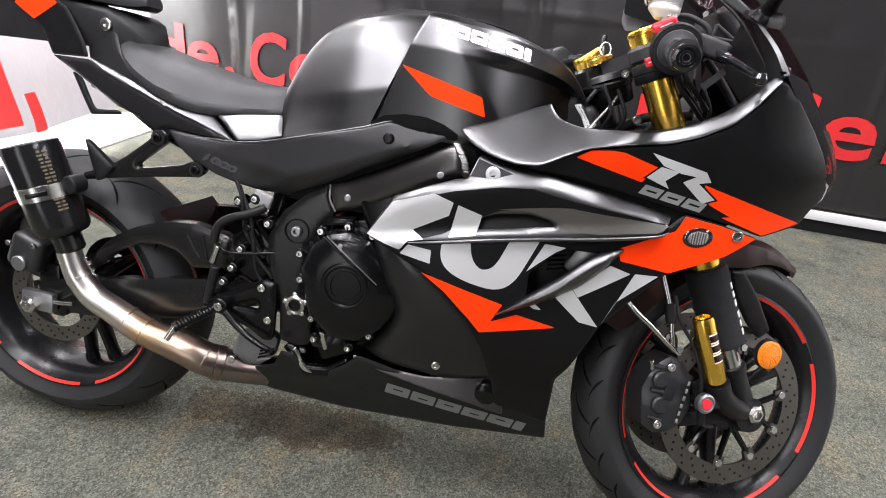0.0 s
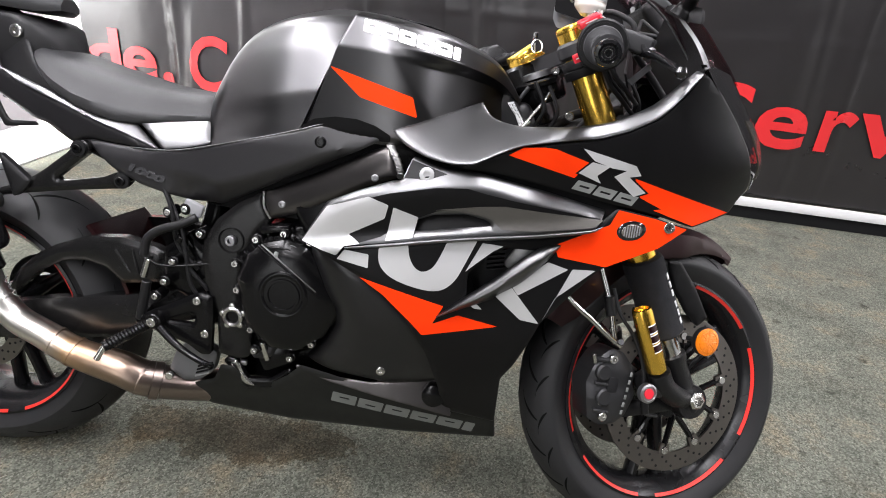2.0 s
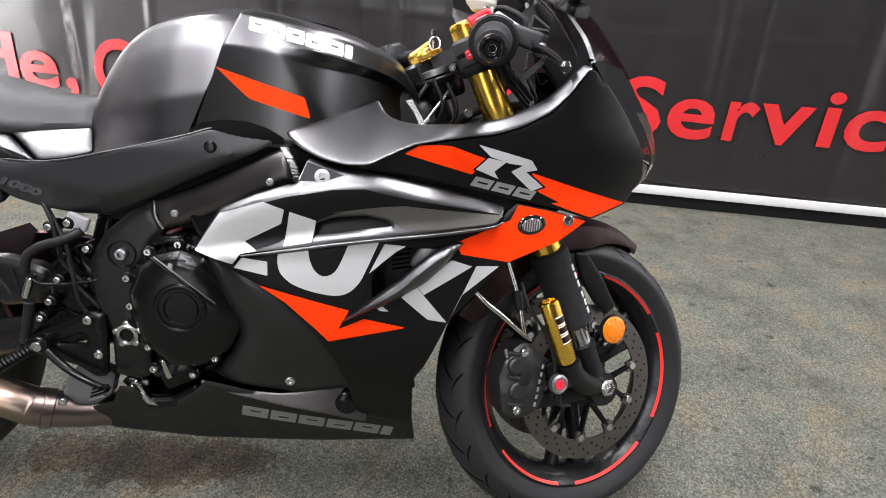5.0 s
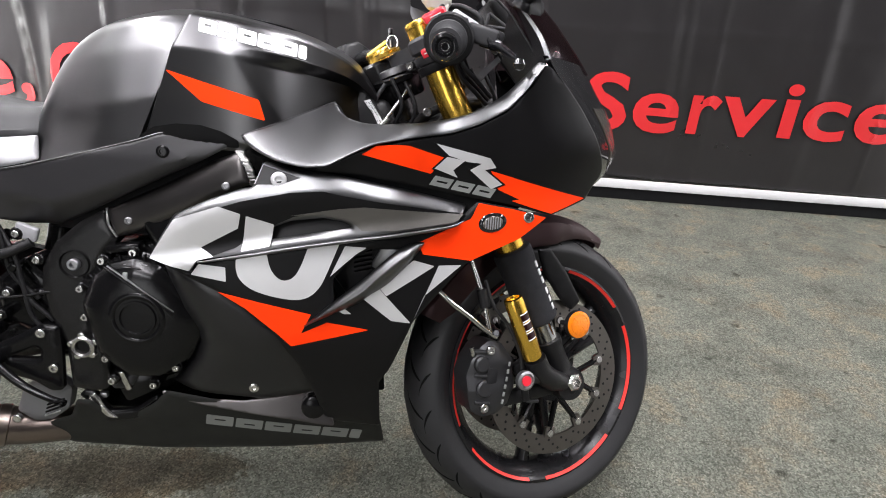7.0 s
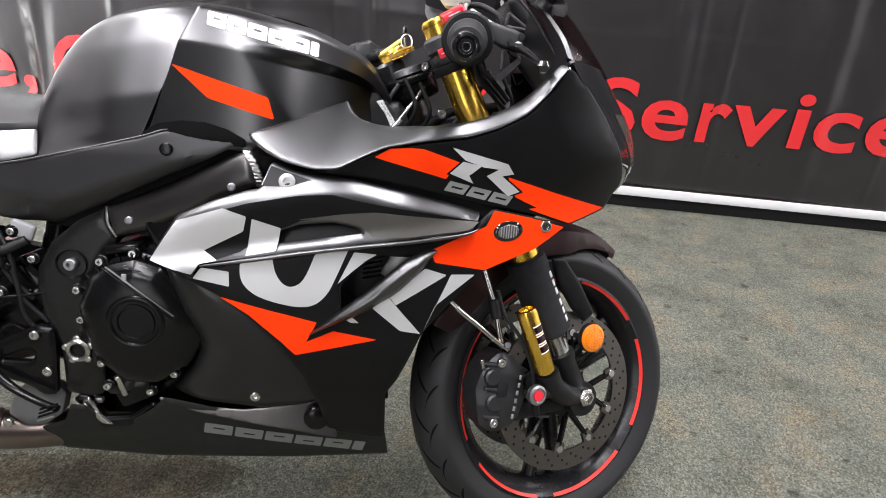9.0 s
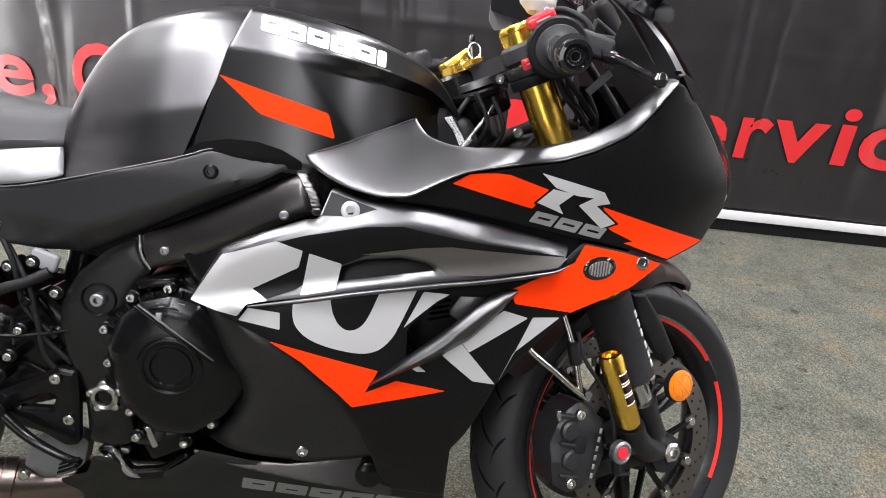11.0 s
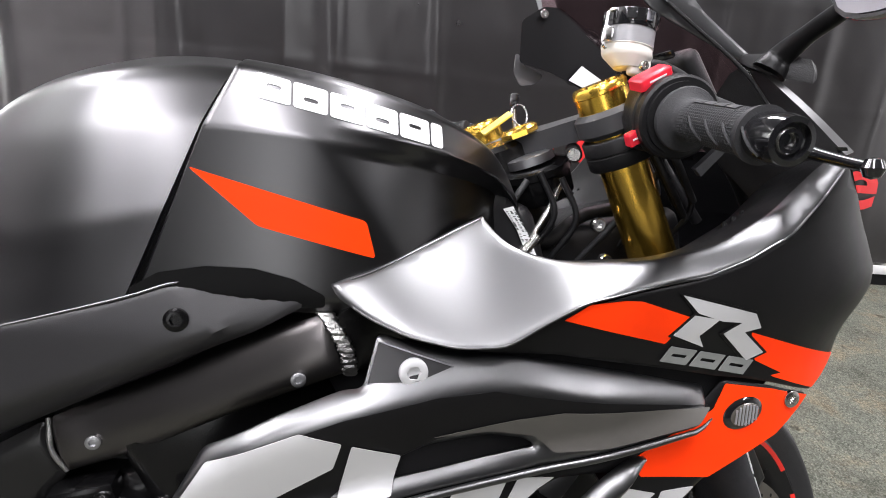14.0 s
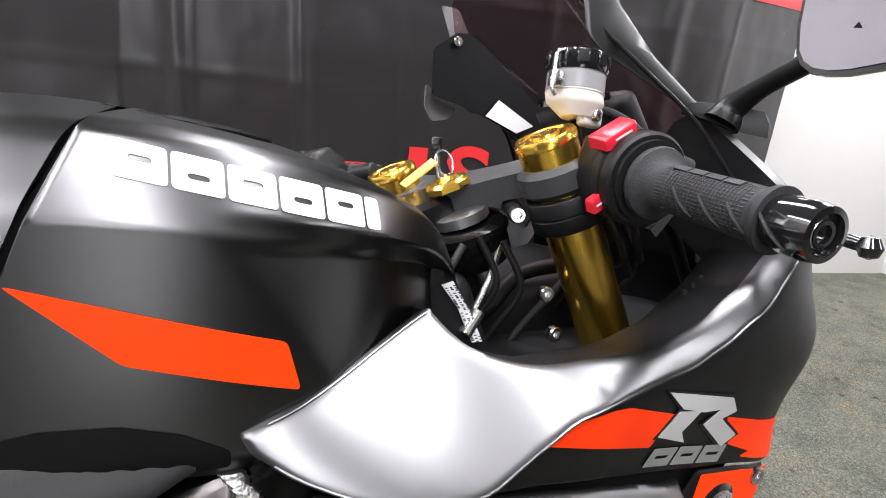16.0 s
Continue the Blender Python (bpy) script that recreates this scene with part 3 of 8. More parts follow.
tagged(part("baseboard", box((5.75, 0.020, 0.050), (1.38, BA + BB * 1.38 - 0.045, 0.098), (0, 0, TURNB), 0.005), SKIRT, None, "white plastic skirting strip along the banner"), "", "skirting", "", "structure")
# dark-coloured strip in place of the shade in the gap below the skirting
tagged(part("trim", box((5.75, 0.030, 0.073), (1.38, BA + BB * 1.38 - 0.01, 0.0365), (0, 0, TURNB), 0.003), DARK, None, "dark strip standing in for the shaded gap under the skirting"), "", "skirting", "", "structure")


# ---- the motorcycle ----
# Own frame: x ahead, y to its left, z up, rear axle at the origin. It leans on its side stand.
LEANING = 10.0
bike = new("motorcycle")
bike.matrix_basis = pose(0, 0, 0.225 * math.cos(radians(LEANING)) + 0.095, -LEANING, 0, 0)
tagged(bike, "matte black and orange sports motorcycle leaning on its side stand", "motorcycle")
RAKE = 23.2
HEAD = Vector((1.515, 0, -0.32))
STEM = Vector((-math.sin(radians(RAKE)), 0, math.cos(radians(RAKE))))
AXLE = Vector((1.42, 0, -0.02))
FRONT = Matrix.Rotation(radians(23), 4, STEM), Matrix.Translation((1.4285, -0.0174, -0.0085))
STEER = FRONT[1] @ FRONT[0] @ Matrix.Rotation(radians(-2.0), 4, (math.cos(radians(RAKE)), 0, math.sin(radians(RAKE)))) @ Matrix.Translation(-AXLE)
ROLL = FRONT[1] @ FRONT[0] @ Matrix.Rotation(radians(-3.35), 4, (math.cos(radians(RAKE)), 0, math.sin(radians(RAKE)))) @ Matrix.Translation(-AXLE)


def fair_w(x, z):
    """Half width of the fairing."""
    a = lerp(z, [-0.21, -0.12, -0.05, 0.04, 0.14, 0.25, 0.42, 0.45, 0.5, 0.62], [0.09, 0.125, 0.165, 0.205, 0.242, 0.252, 0.25, 0.262, 0.268, 0.272])
    b = lerp(x, [0.5, 0.75, 0.9, 1.1, 1.2, 1.3, 1.334, 1.38, 1.434, 1.5, 1.56], [0.9, 0.96, 1, 1, 0.965, 0.945, 0.93, 0.86, 0.72, 0.5, 0.2])
    # the nose swells out above the stripe
    g = math.exp(-((z - 0.492) / 0.050) ** 2) * max(0.0, min(1.0, (x - 1.335) / 0.10))
    return a * b + 0.027 * g


def smooth_w(fn, r=0.018):
    """The same width, with its kinks rounded."""
    def g(x, z):
        return sum(fn(x + r * i, z + r * j) for i in (-1, 0, 1) for j in (-1, 0, 1)) / 9
    return g


FW = smooth_w(fair_w)
# the shoulder band: its lower edge, half width there, slope inwards, upper edge
XL = [0.872, 0.895, 0.927, 0.968, 1.005, 1.045, 1.075, 1.126, 1.160, 1.195, 1.238, 1.281, 1.310, 1.334]
WL = [0.232, 0.253, 0.255, 0.262, 0.272, 0.272, 0.271, 0.268, 0.263, 0.258, 0.255, 0.255, 0.257, 0.257]
ZL = [0.474, 0.460, 0.448, 0.4415, 0.4445, 0.466, 0.480, 0.491, 0.497, 0.502, 0.517, 0.541, 0.575, 0.612]
BAND_TOP = [(0.866, 0.483), (0.883, 0.490), (0.907, 0.4985), (0.963, 0.522), (1.006, 0.5400), (1.011, 0.5385), (1.018, 0.528), (1.030, 0.518), (1.056, 0.511), (1.083, 0.510), (1.109, 0.512), (1.143, 0.515), (1.169, 0.519), (1.196, 0.525), (1.222, 0.533), (1.248, 0.546), (1.274, 0.562), (1.298, 0.585), (1.314, 0.603), (1.326, 0.616)]


def rounded(xs, ys, r):
    """The table's line with its kinks rounded, as a function."""
    gx = np.linspace(xs[0], xs[-1], 300)
    gy = np.interp(gx, xs, ys)
    k = max(1, int(r / (gx[1] - gx[0])))
    ker = np.hanning(2 * k + 3)
    ker /= ker.sum()
    pad = np.concatenate([2 * gy[0] - gy[1:k + 2][::-1], gy, 2 * gy[-1] - gy[-k - 2:-1][::-1]])
    sm = np.convolve(pad, ker, "valid")
    return lambda x: float(np.interp(x, gx, sm))


band_z = rounded(XL, ZL, 0.014)
BLO = np.polyfit(XL[1:], WL[1:], 3)
CRZ_X, CRZ_D = [1.06, 1.090, 1.128, 1.17, 1.21, 1.26, 1.31, 1.34], [-0.004, 0.001, 0.0165, 0.0195, 0.0200, 0.0195, 0.0180, 0.0150]
crease_d = rounded(CRZ_X, CRZ_D, 0.020)
band_zs = rounded(XL, ZL, 0.055)


def band_w(x, z):
    """A broad hollow face behind; ahead of a slanting crease a narrow outer strip and a lip that turns in."""
    d = max(-0.012, z - band_zs(x))
    lo = float(np.polyval(BLO, x)) - 0.95 * max(0.0, 1.03 - x) ** 2
    q = max(0.0, min(1.0, (x - 1.045) / 0.14))
    q = q * q * (3 - 2 * q)
    rear = lo - lerp(x, [0.87, 0.95, 1.05], [0.58, 0.80, 1.02]) * d - 2.0 * d * d
    c = max(0.0, crease_d(x))
    over = 0.5 * (d - c + math.sqrt((d - c) ** 2 + 0.0015 ** 2))
    front = lo - 0.60 * d - 0.95 * over
    return max(0.05, rear * (1 - q) + front * q)


CCX = [0.30, 0.453, 0.487, 0.547, 0.603, 0.701, 0.784, 0.834, 0.86]
CCZ = [0.385, 0.372, 0.366, 0.356, 0.373, 0.411, 0.446, 0.467, 0.468]


def cover_w(x, z):
    """The side cover: an upright face that turns in below a slanting crease."""
    return lerp(x, [-0.2, 0.1, 0.3, 0.5, 0.74, 0.95], [0.07, 0.09, 0.14, 0.16, 0.2, 0.225]) - lerp(x, [0.40, 0.54], [0.36, 0.25]) * max(0, z - lerp(x, [0.40, 0.54], [0.385, 0.44])) - lerp(x, [0.44, 0.52, 0.77, 0.82], [0.1, 0.75, 0.7, 0.1]) * max(0, lerp(x, CCX, CCZ) - z)


def decal(name, poly, w, material, parent, label="", side=-1, corner=0.002, proud=0.0008, holes=()):
    return panel(name, poly, w, material, parent, label, side, 0.0007, 0, proud, 0.008, holes, corner)


# -- upper cowl --
COWL = [(1.004, 0.445), (1.059, 0.472), (1.126, 0.488), (1.195, 0.500), (1.238, 0.515), (1.280, 0.538), (1.318, 0.580), (1.334, 0.611), (1.345, 0.609), (1.377, 0.583), (1.411, 0.548), (1.441, 0.507), (1.466, 0.468), (1.476, 0.446), (1.476, 0.434), (1.465, 0.420), (1.448, 0.393), (1.375, 0.371), (1.306, 0.389), (1.268, 0.396), (1.235, 0.400), (1.166, 0.413), (1.059, 0.432), (0.985, 0.437)]
R_A = [(1.172, 0.486), (1.259, 0.466), (1.270, 0.451), (1.252, 0.447), (1.283, 0.424), (1.265, 0.416), (1.228, 0.446), (1.246, 0.457), (1.223, 0.459), (1.193, 0.468)]
R_B = [(1.190, 0.466), (1.219, 0.461), (1.201, 0.445), (1.209, 0.433), (1.171, 0.447)]


def grown(poly, d):
    """The outline set off outwards by d."""
    a = np.array(poly)
    area = sum(p[0] * q[1] - q[0] * p[1] for p, q in zip(poly, poly[1:] + poly[:1]))
    e = np.roll(a, -1, 0) - a
    e /= np.hypot(*e.T)[:, None]
    n = np.stack([e[:, 1], -e[:, 0]], 1) * (1 if area > 0 else -1)
    m = n + np.roll(n, 1, 0)
    m /= np.maximum((m * m).sum(1), 0.5)[:, None] / 2
    return [tuple(p) for p in a + m * d]


def wordmark(parent, material, w, sd, a, z0, pitch, wide, high, drop, lean, proud, name):
    """A row of plain notched blocks in place of a maker's name."""
    for i in range(6):
        x, z, wd = a + pitch * i, z0 - drop * i, wide if i < 5 else wide * 0.42

        def at(u, v):
            return (x + wd * u + lean * high * v, z - drop * u * wd / pitch + high * v)
        c = 0.42 if i % 2 else 0.58
        slot = [at(0.30, c - 0.08), at(0.72, c - 0.08), at(0.72, c + 0.08), at(0.30, c + 0.08)]
        decal(name, [at(0, 0), at(1, 0), at(1, 1), at(0, 1)], w, material, parent, "", sd, 0.003, proud, (slot,) if i < 5 else ())


for sd in (-1, 1):
    top = panel("cowl_shoulder", [(v.x, v.y) for v in curve_pts([(x, z, 0) for x, z in BAND_TOP], 3)] + [(x, band_z(x)) for x in np.linspace(1.334, 0.872, 45)], band_w, SATIN, bike, "satin metallic black shoulder panel", sd, edge=0.0024, proud=0.003, step=0.010, corner=0.003)
    # thin beads added along the panel's edges to draw their highlight lines
    low_line = [(x, sd * (band_w(x, band_z(x) + 0.0012) + 0.0022), band_z(x) + 0.0012) for x in np.linspace(0.884, 1.328, 60)]
    part("shoulder_glint", tube(low_line, 0.0011, 1, 6), SATIN, top, "thin satin bead added to catch an edge highlight")
    high_line = [(v.x, sd * (band_w(v.x, v.y - 0.0012) + 0.0022), v.y - 0.0012) for v in curve_pts([(x, z, 0) for x, z in BAND_TOP[1:5]], 6)]
    part("shoulder_glint", tube(high_line, 0.0010, 1, 6), SATIN, top, "thin satin bead added to catch an edge highlight")
    cowl = panel("upper_cowl", COWL, FW, MATTE, bike, "matte black nose side panel with orange stripes", sd, edge=0.0016)
    decal("orange_stripe", [(1.058, 0.465), (1.080, 0.479), (1.113, 0.482), (1.131, 0.481), (1.190, 0.463), (1.175, 0.450), (1.166, 0.438)], FW, ORANGE, cowl, "", sd)
    decal("orange_stripe", [(1.262, 0.446), (1.445, 0.396), (1.375, 0.374), (1.301, 0.397), (1.315, 0.399), (1.277, 0.415)], FW, ORANGE, cowl, "", sd)
    for q in (R_A, R_B):
        decal("emblem_edge", grown(q, 0.0028), FW, MATTE, cowl, "", sd, 0.001, 0.0014)
        decal("emblem", q, FW, WHITE, cowl, "angular silver-white emblem", sd, 0.001, 0.0020)
    for i in range(3):
        x0, z0 = 1.164 + 0.035 * i, 0.4215 - 0.0068 * i
        q = [(x0 + 0.009, z0 + 0.014), (x0 + 0.040, z0 + 0.008), (x0 + 0.031, z0 - 0.007), (x0, z0 - 0.001)]
        cut = [(x0 + 0.013, z0 + 0.0065), (x0 + 0.030, z0 + 0.0032), (x0 + 0.028, z0 + 0.0004), (x0 + 0.011, z0 + 0.0037)]
        decal("emblem", q, FW, LGREY, cowl, "", sd, 0.001, 0.0020, (cut,))
    # inner cockpit panel
    rows = []
    for v in curve_pts([(x, band_w(x, z) - 0.002, z) for x, z in BAND_TOP[4:]], 3):
        x, wv, z = v
        wi = max(0.085, wv - 0.095)
        rows.append([(x, sd * wv, z), (x + 0.004, sd * (wv * 0.65 + wi * 0.35), z - 0.005), (x + 0.008, sd * (wv * 0.25 + wi * 0.75), z - 0.018), (x + 0.01, sd * wi, z - 0.06), (x + 0.01, sd * wi, z - 0.13), (x + 0.005, sd * (wi + 0.006), z - 0.13), (x + 0.004, sd * (wi + 0.012), z - 0.066), (x, sd * (wv - 0.008), z - 0.014)])
    part("cockpit_panel", loft(rows), PLASTIC, bike, "black textured inner cockpit panel")
    for i in range(5):
        part("cockpit_vent", box((0.004, 0.004, 0.022), (1.262 + 0.010 * i, sd * 0.192, 0.536 + 0.006 * i), (sd * 30, 20, 0), 0.001), DARK, bike)

# nose and headlamp
NZ = [0.405, 0.43, 0.47, 0.52, 0.56, 0.60, 0.625]
NX = [1.498, 1.532, 1.547, 1.535, 1.515, 1.490, 1.472]
NR = [1.440, 1.466, 1.462, 1.428, 1.396, 1.356, 1.336]


def arc(z, xr, xc, yr, n=20, p=1.3):
    """A plan section from side to side, more pointed the smaller p is."""
    return [(xr + (xc - xr) * (1 - abs(q) ** p), yr * q, z) for q in [math.sin(math.pi / 2 * (2 * i / n - 1)) for i in range(n + 1)]]


def shell(rows, thick):
    """A curved shell, thickened inwards (towards -x)."""
    b = bmesh.new()
    f = [[b.verts.new(p) for p in r] for r in rows]
    k = [[b.verts.new((p[0] - thick, p[1] * (1 - thick * 4), p[2])) for p in r] for r in rows]
    n, m = len(rows), len(rows[0])
    for i in range(n - 1):
        for j in range(m - 1):
            b.faces.new((f[i][j], f[i + 1][j], f[i + 1][j + 1], f[i][j + 1]))
            b.faces.new((k[i][j], k[i][j + 1], k[i + 1][j + 1], k[i + 1][j]))
    rim = [(i, 0) for i in range(n - 1)] + [(n - 1, j) for j in range(m - 1)] + [(i, m - 1) for i in range(n - 1, 0, -1)] + [(0, j) for j in range(m - 1, 0, -1)]
    for (i, j), (p, q) in zip(rim, rim[1:] + rim[:1]):
        b.faces.new((f[i][j], k[i][j], k[p][q], f[p][q]))
    return b


def nose_row(z, grow=0.0):
    xr, xc = lerp(z, NZ, NR), lerp(z, NZ, NX)
    return arc(z, xr, xc + grow, FW(xr, z) + grow * 0.5, 20, lerp(z, [0.42, 0.50, 0.60], [1.9, 1.55, 1.3]))


nose = part("nose", shell([nose_row(0.405 + 0.22 * i / 16) for i in range(17)], 0.006), GLOSS, bike, "gloss black nose with headlamp")
part("headlamp", shell([[p for p in nose_row(0.45 + 0.10 * i / 10, 0.003)][5:16] for i in range(11)], 0.003), LENS, nose, "clear headlamp lens")
# screen
SZ = [0.600, 0.64, 0.70, 0.76, 0.80, 0.84, 0.865]
SXC = [1.490, 1.462, 1.412, 1.352, 1.308, 1.258, 1.226]
SXR = [1.352, 1.330, 1.290, 1.215, 1.175, 1.150, 1.150]
SY = [0.195, 0.185, 0.165, 0.140, 0.118, 0.085, 0.050]


def screen_row(z, grow=0.0):
    return arc(z, lerp(z, SZ, SXR), lerp(z, SZ, SXC) + grow, lerp(z, SZ, SY) + grow, 24, 1.7)


screen = part("windscreen", shell([screen_row(0.612 + 0.25 * i / 20) for i in range(21)], 0.003), SMOKE, bike, "smoked see-through windscreen")
screen.visible_shadow = False
for sd in (-1, 1):
    line = curve_pts([(1.336, 0.250, 0.618), (1.330, 0.207, 0.656), (1.312, 0.170, 0.693), (1.300, 0.150, 0.713)], 6)
    strip = []
    for i, v in enumerate(line):
        q = i / (len(line) - 1)
        wd = 0.010 * (1 - 0.4 * q)
        strip.append([(v.x, sd * v.y, v.z), (v.x + wd * 0.5, sd * (v.y + 0.004), v.z + 0.3 * wd), (v.x + wd, sd * (v.y - 0.006), v.z + 0.3 * wd), (v.x + wd, sd * (v.y - 0.011), v.z + 0.25 * wd), (v.x, sd * (v.y - 0.006), v.z - 0.003)])
    part("screen_edge", loft(strip), SATIN, bike, "satin black strip along the screen", )
    inn = [[(v.x, sd * v.y, v.z), (v.x - 0.004, sd * (v.y - 0.022), v.z - 0.010), (v.x - 0.006, sd * (v.y - 0.05), v.z - 0.045), (v.x - 0.006, sd * (v.y - 0.052), v.z - 0.09), (v.x - 0.001, sd * (v.y - 0.050), v.z - 0.09), (v.x, sd * (v.y - 0.047), v.z - 0.046), (v.x, sd * (v.y - 0.02), v.z - 0.014), (v.x + 0.001, sd * (v.y - 0.002), v.z - 0.004)] for v in line]
    part("screen_inner", loft(inn), PLASTIC, bike, "black inner panel below the screen edge")
    edge = [(lerp(z, SZ, SXR) - 0.004, sd * lerp(z, SZ, SY), z) for z in np.linspace(0.60, 0.80, 10)]
    part("screen_trim", tube(edge, 0.0022, 2, 8), PLASTIC, screen)
    panel("screen_side", [(1.152, 0.845), (1.172, 0.800), (1.177, 0.772), (1.193, 0.758), (1.300, 0.709), (1.304, 0.718), (1.248, 0.759), (1.208, 0.800), (1.180, 0.845)], lambda x, z: lerp(x, [1.16, 1.30], [0.126, 0.150]), SATIN, bike, "satin grey side strip of the screen", sd, 0.003, 0.0015)
    if sd > 0:
        stay = panel("screen_stay", [(1.134, 0.789), (1.165, 0.810), (1.190, 0.811), (1.240, 0.784), (1.294, 0.751), (1.357, 0.698), (1.330, 0.672), (1.300, 0.672), (1.235, 0.704), (1.183, 0.722), (1.135, 0.733)], lambda x, z: 0.104 + 0.10 * max(0, x - 1.2), MATTE, bike, "matte black inner panel beside the screen", sd, 0.004, 0.002)
        bolt((1.164, 0.098, 0.799), 0.006, STEEL, stay, 0.005, (0, 0, 0))
        panel("stay_lug", [(1.137, 0.750), (1.146, 0.744), (1.150, 0.732), (1.182, 0.722), (1.170, 0.708), (1.147, 0.704), (1.136, 0.722)], lambda x, z: 0.13, CAST, stay, "pale moulded lug", sd, 0.006, 0.003)
        part("paper_label", loft([[(1.2086, y, 0.7137), (1.2267, y, 0.7346), (1.2821, y, 0.7058), (1.256, y, 0.6951)] for y in (0.094, 0.0955)]), BRIGHT, bike, "white paper label", smooth=False)
    for z, x in ((0.635, 1.385), (0.70, 1.325)):
        bolt((x, sd * 0.122 if z < 0.66 else sd * 0.135, z + 0.003), 0.006, STEEL, screen, 0.004, (0, 0, 180 if sd > 0 else 0))

# instruments behind the screen
dash = part("instrument_pod", box((0.03, 0.16, 0.085), (1.30, 0.0, 0.70), (0, -35, 0), 0.012, 3), PLASTIC, bike, "black instrument pod")
part("display", box((0.004, 0.125, 0.06), (1.282, 0.0, 0.712), (0, -35, 0), 0.002), GLOSS, dash, "dark glossy display")
part("cockpit_bracket", tube([(1.42, -0.06, 0.52), (1.36, -0.07, 0.60), (1.30, -0.05, 0.66)], 0.008), PLASTIC, bike)
part("cockpit_bracket", tube([(1.42, 0.06, 0.52), (1.36, 0.07, 0.60), (1.30, 0.05, 0.66)], 0.008), PLASTIC, bike)

# -- side fairing, upper part with the intake lip --
P2 = [(0.729, 0.290), (0.769, 0.360), (0.825, 0.386), (0.876, 0.405), (0.892, 0.407), (0.906, 0.446), (0.950, 0.436), (1.020, 0.431), (1.128, 0.411), (1.228, 0.388), (1.211, 0.360), (1.132, 0.346), (1.048, 0.332), (0.952, 0.317), (0.875, 0.302), (0.802, 0.288), (0.789, 0.268)]
P3 = [(0.729, 0.284), (0.789, 0.264), (0.802, 0.282), (0.875, 0.296), (0.952, 0.311), (1.048, 0.327), (1.132, 0.340), (1.211, 0.355), (1.232, 0.380), (1.246, 0.394), (1.306, 0.385), (1.370, 0.368), (1.320, 0.332), (1.239, 0.293), (1.228, 0.285), (1.180, 0.226), (1.146, 0.183), (1.110, 0.088), (1.092, 0.056), (1.095, -0.064), (0.993, -0.045), (0.977, 0.027), (0.952, 0.098), (0.916, 0.160), (0.867, 0.205), (0.828, 0.234)]
HOLE = [(1.014, 0.262), (1.049, 0.299), (1.073, 0.312), (1.127, 0.312), (1.123, 0.299), (1.075, 0.258), (1.028, 0.224), (1.015, 0.212)]
VENT = [(0.876, 0.318), (0.904, 0.338), (0.950, 0.357), (1.000, 0.363), (1.033, 0.357), (1.046, 0.348), (0.966, 0.333)]
INNER = [(0.726, 0.288), (0.730, 0.256), (0.752, 0.186), (0.772, 0.150), (0.774, 0.124), (0.758, 0.087), (0.712, 0.024), (0.808, 0.010), (0.876, 0.003), (0.938, 0.012), (0.985, 0.027), (0.965, 0.098), (0.926, 0.165), (0.877, 0.210), (0.838, 0.238)]
BELLYP = [(0.478, -0.070), (0.524, -0.050), (0.546, -0.007), (0.572, -0.010), (0.594, -0.050), (0.642, -0.043), (0.683, -0.012), (0.712, 0.020), (0.770, 0.006), (0.850, -0.015), (0.948, -0.034), (0.997, -0.047), (1.095, -0.052), (1.104, -0.125), (0.908, -0.140), (0.675, -0.147), (0.500, -0.132), (0.452, -0.098)]


CRX = [0.729, 0.769, 0.826, 0.896, 0.955, 1.005, 1.043, 1.081, 1.137, 1.203, 1.235]
CRZ = [0.300, 0.350, 0.374, 0.393, 0.404, 0.408, 0.404, 0.396, 0.390, 0.381, 0.374]


CREASE = rounded(CRX, CRZ, 0.035)


def lip_w(x, z):
    """The upper part stands proud at its lower lip and along a crease, above which it leans in."""
    low = lerp(x, [0.73, 0.80, 0.875, 0.952, 1.048, 1.132, 1.211, 1.25], [0.27, 0.285, 0.30, 0.315, 0.33, 0.344, 0.358, 0.37])
    c = CREASE(x)
    d = z - c
    over = 0.5 * (d + math.sqrt(d * d + 0.009 ** 2))
    e = 0.022 * lerp(x, [0.729, 0.80, 1.10, 1.20, 1.235], [0.6, 1, 1, 0.7, 0.2])
    up = e * max(0.0, 1 - max(0, c - z) / 0.07) - 0.95 * over
    return FW(x, z) + 0.012 * max(0, 1 - abs(z - low) / 0.022) + up


def spline2(pts):
    return [(v.x, v.y) for v in curve_pts([(x, z, 0) for x, z in pts], 4)]


def inner_w(x, z):
    """Curls in towards its rear edge."""
    d = x - lerp(z, [0.024, 0.087, 0.124, 0.150, 0.186, 0.256, 0.288], [0.712, 0.758, 0.774, 0.772, 0.752, 0.730, 0.726])
    return FW(x, z) - 0.010 - 0.034 * max(0.0, 1 - d / 0.075) ** 2


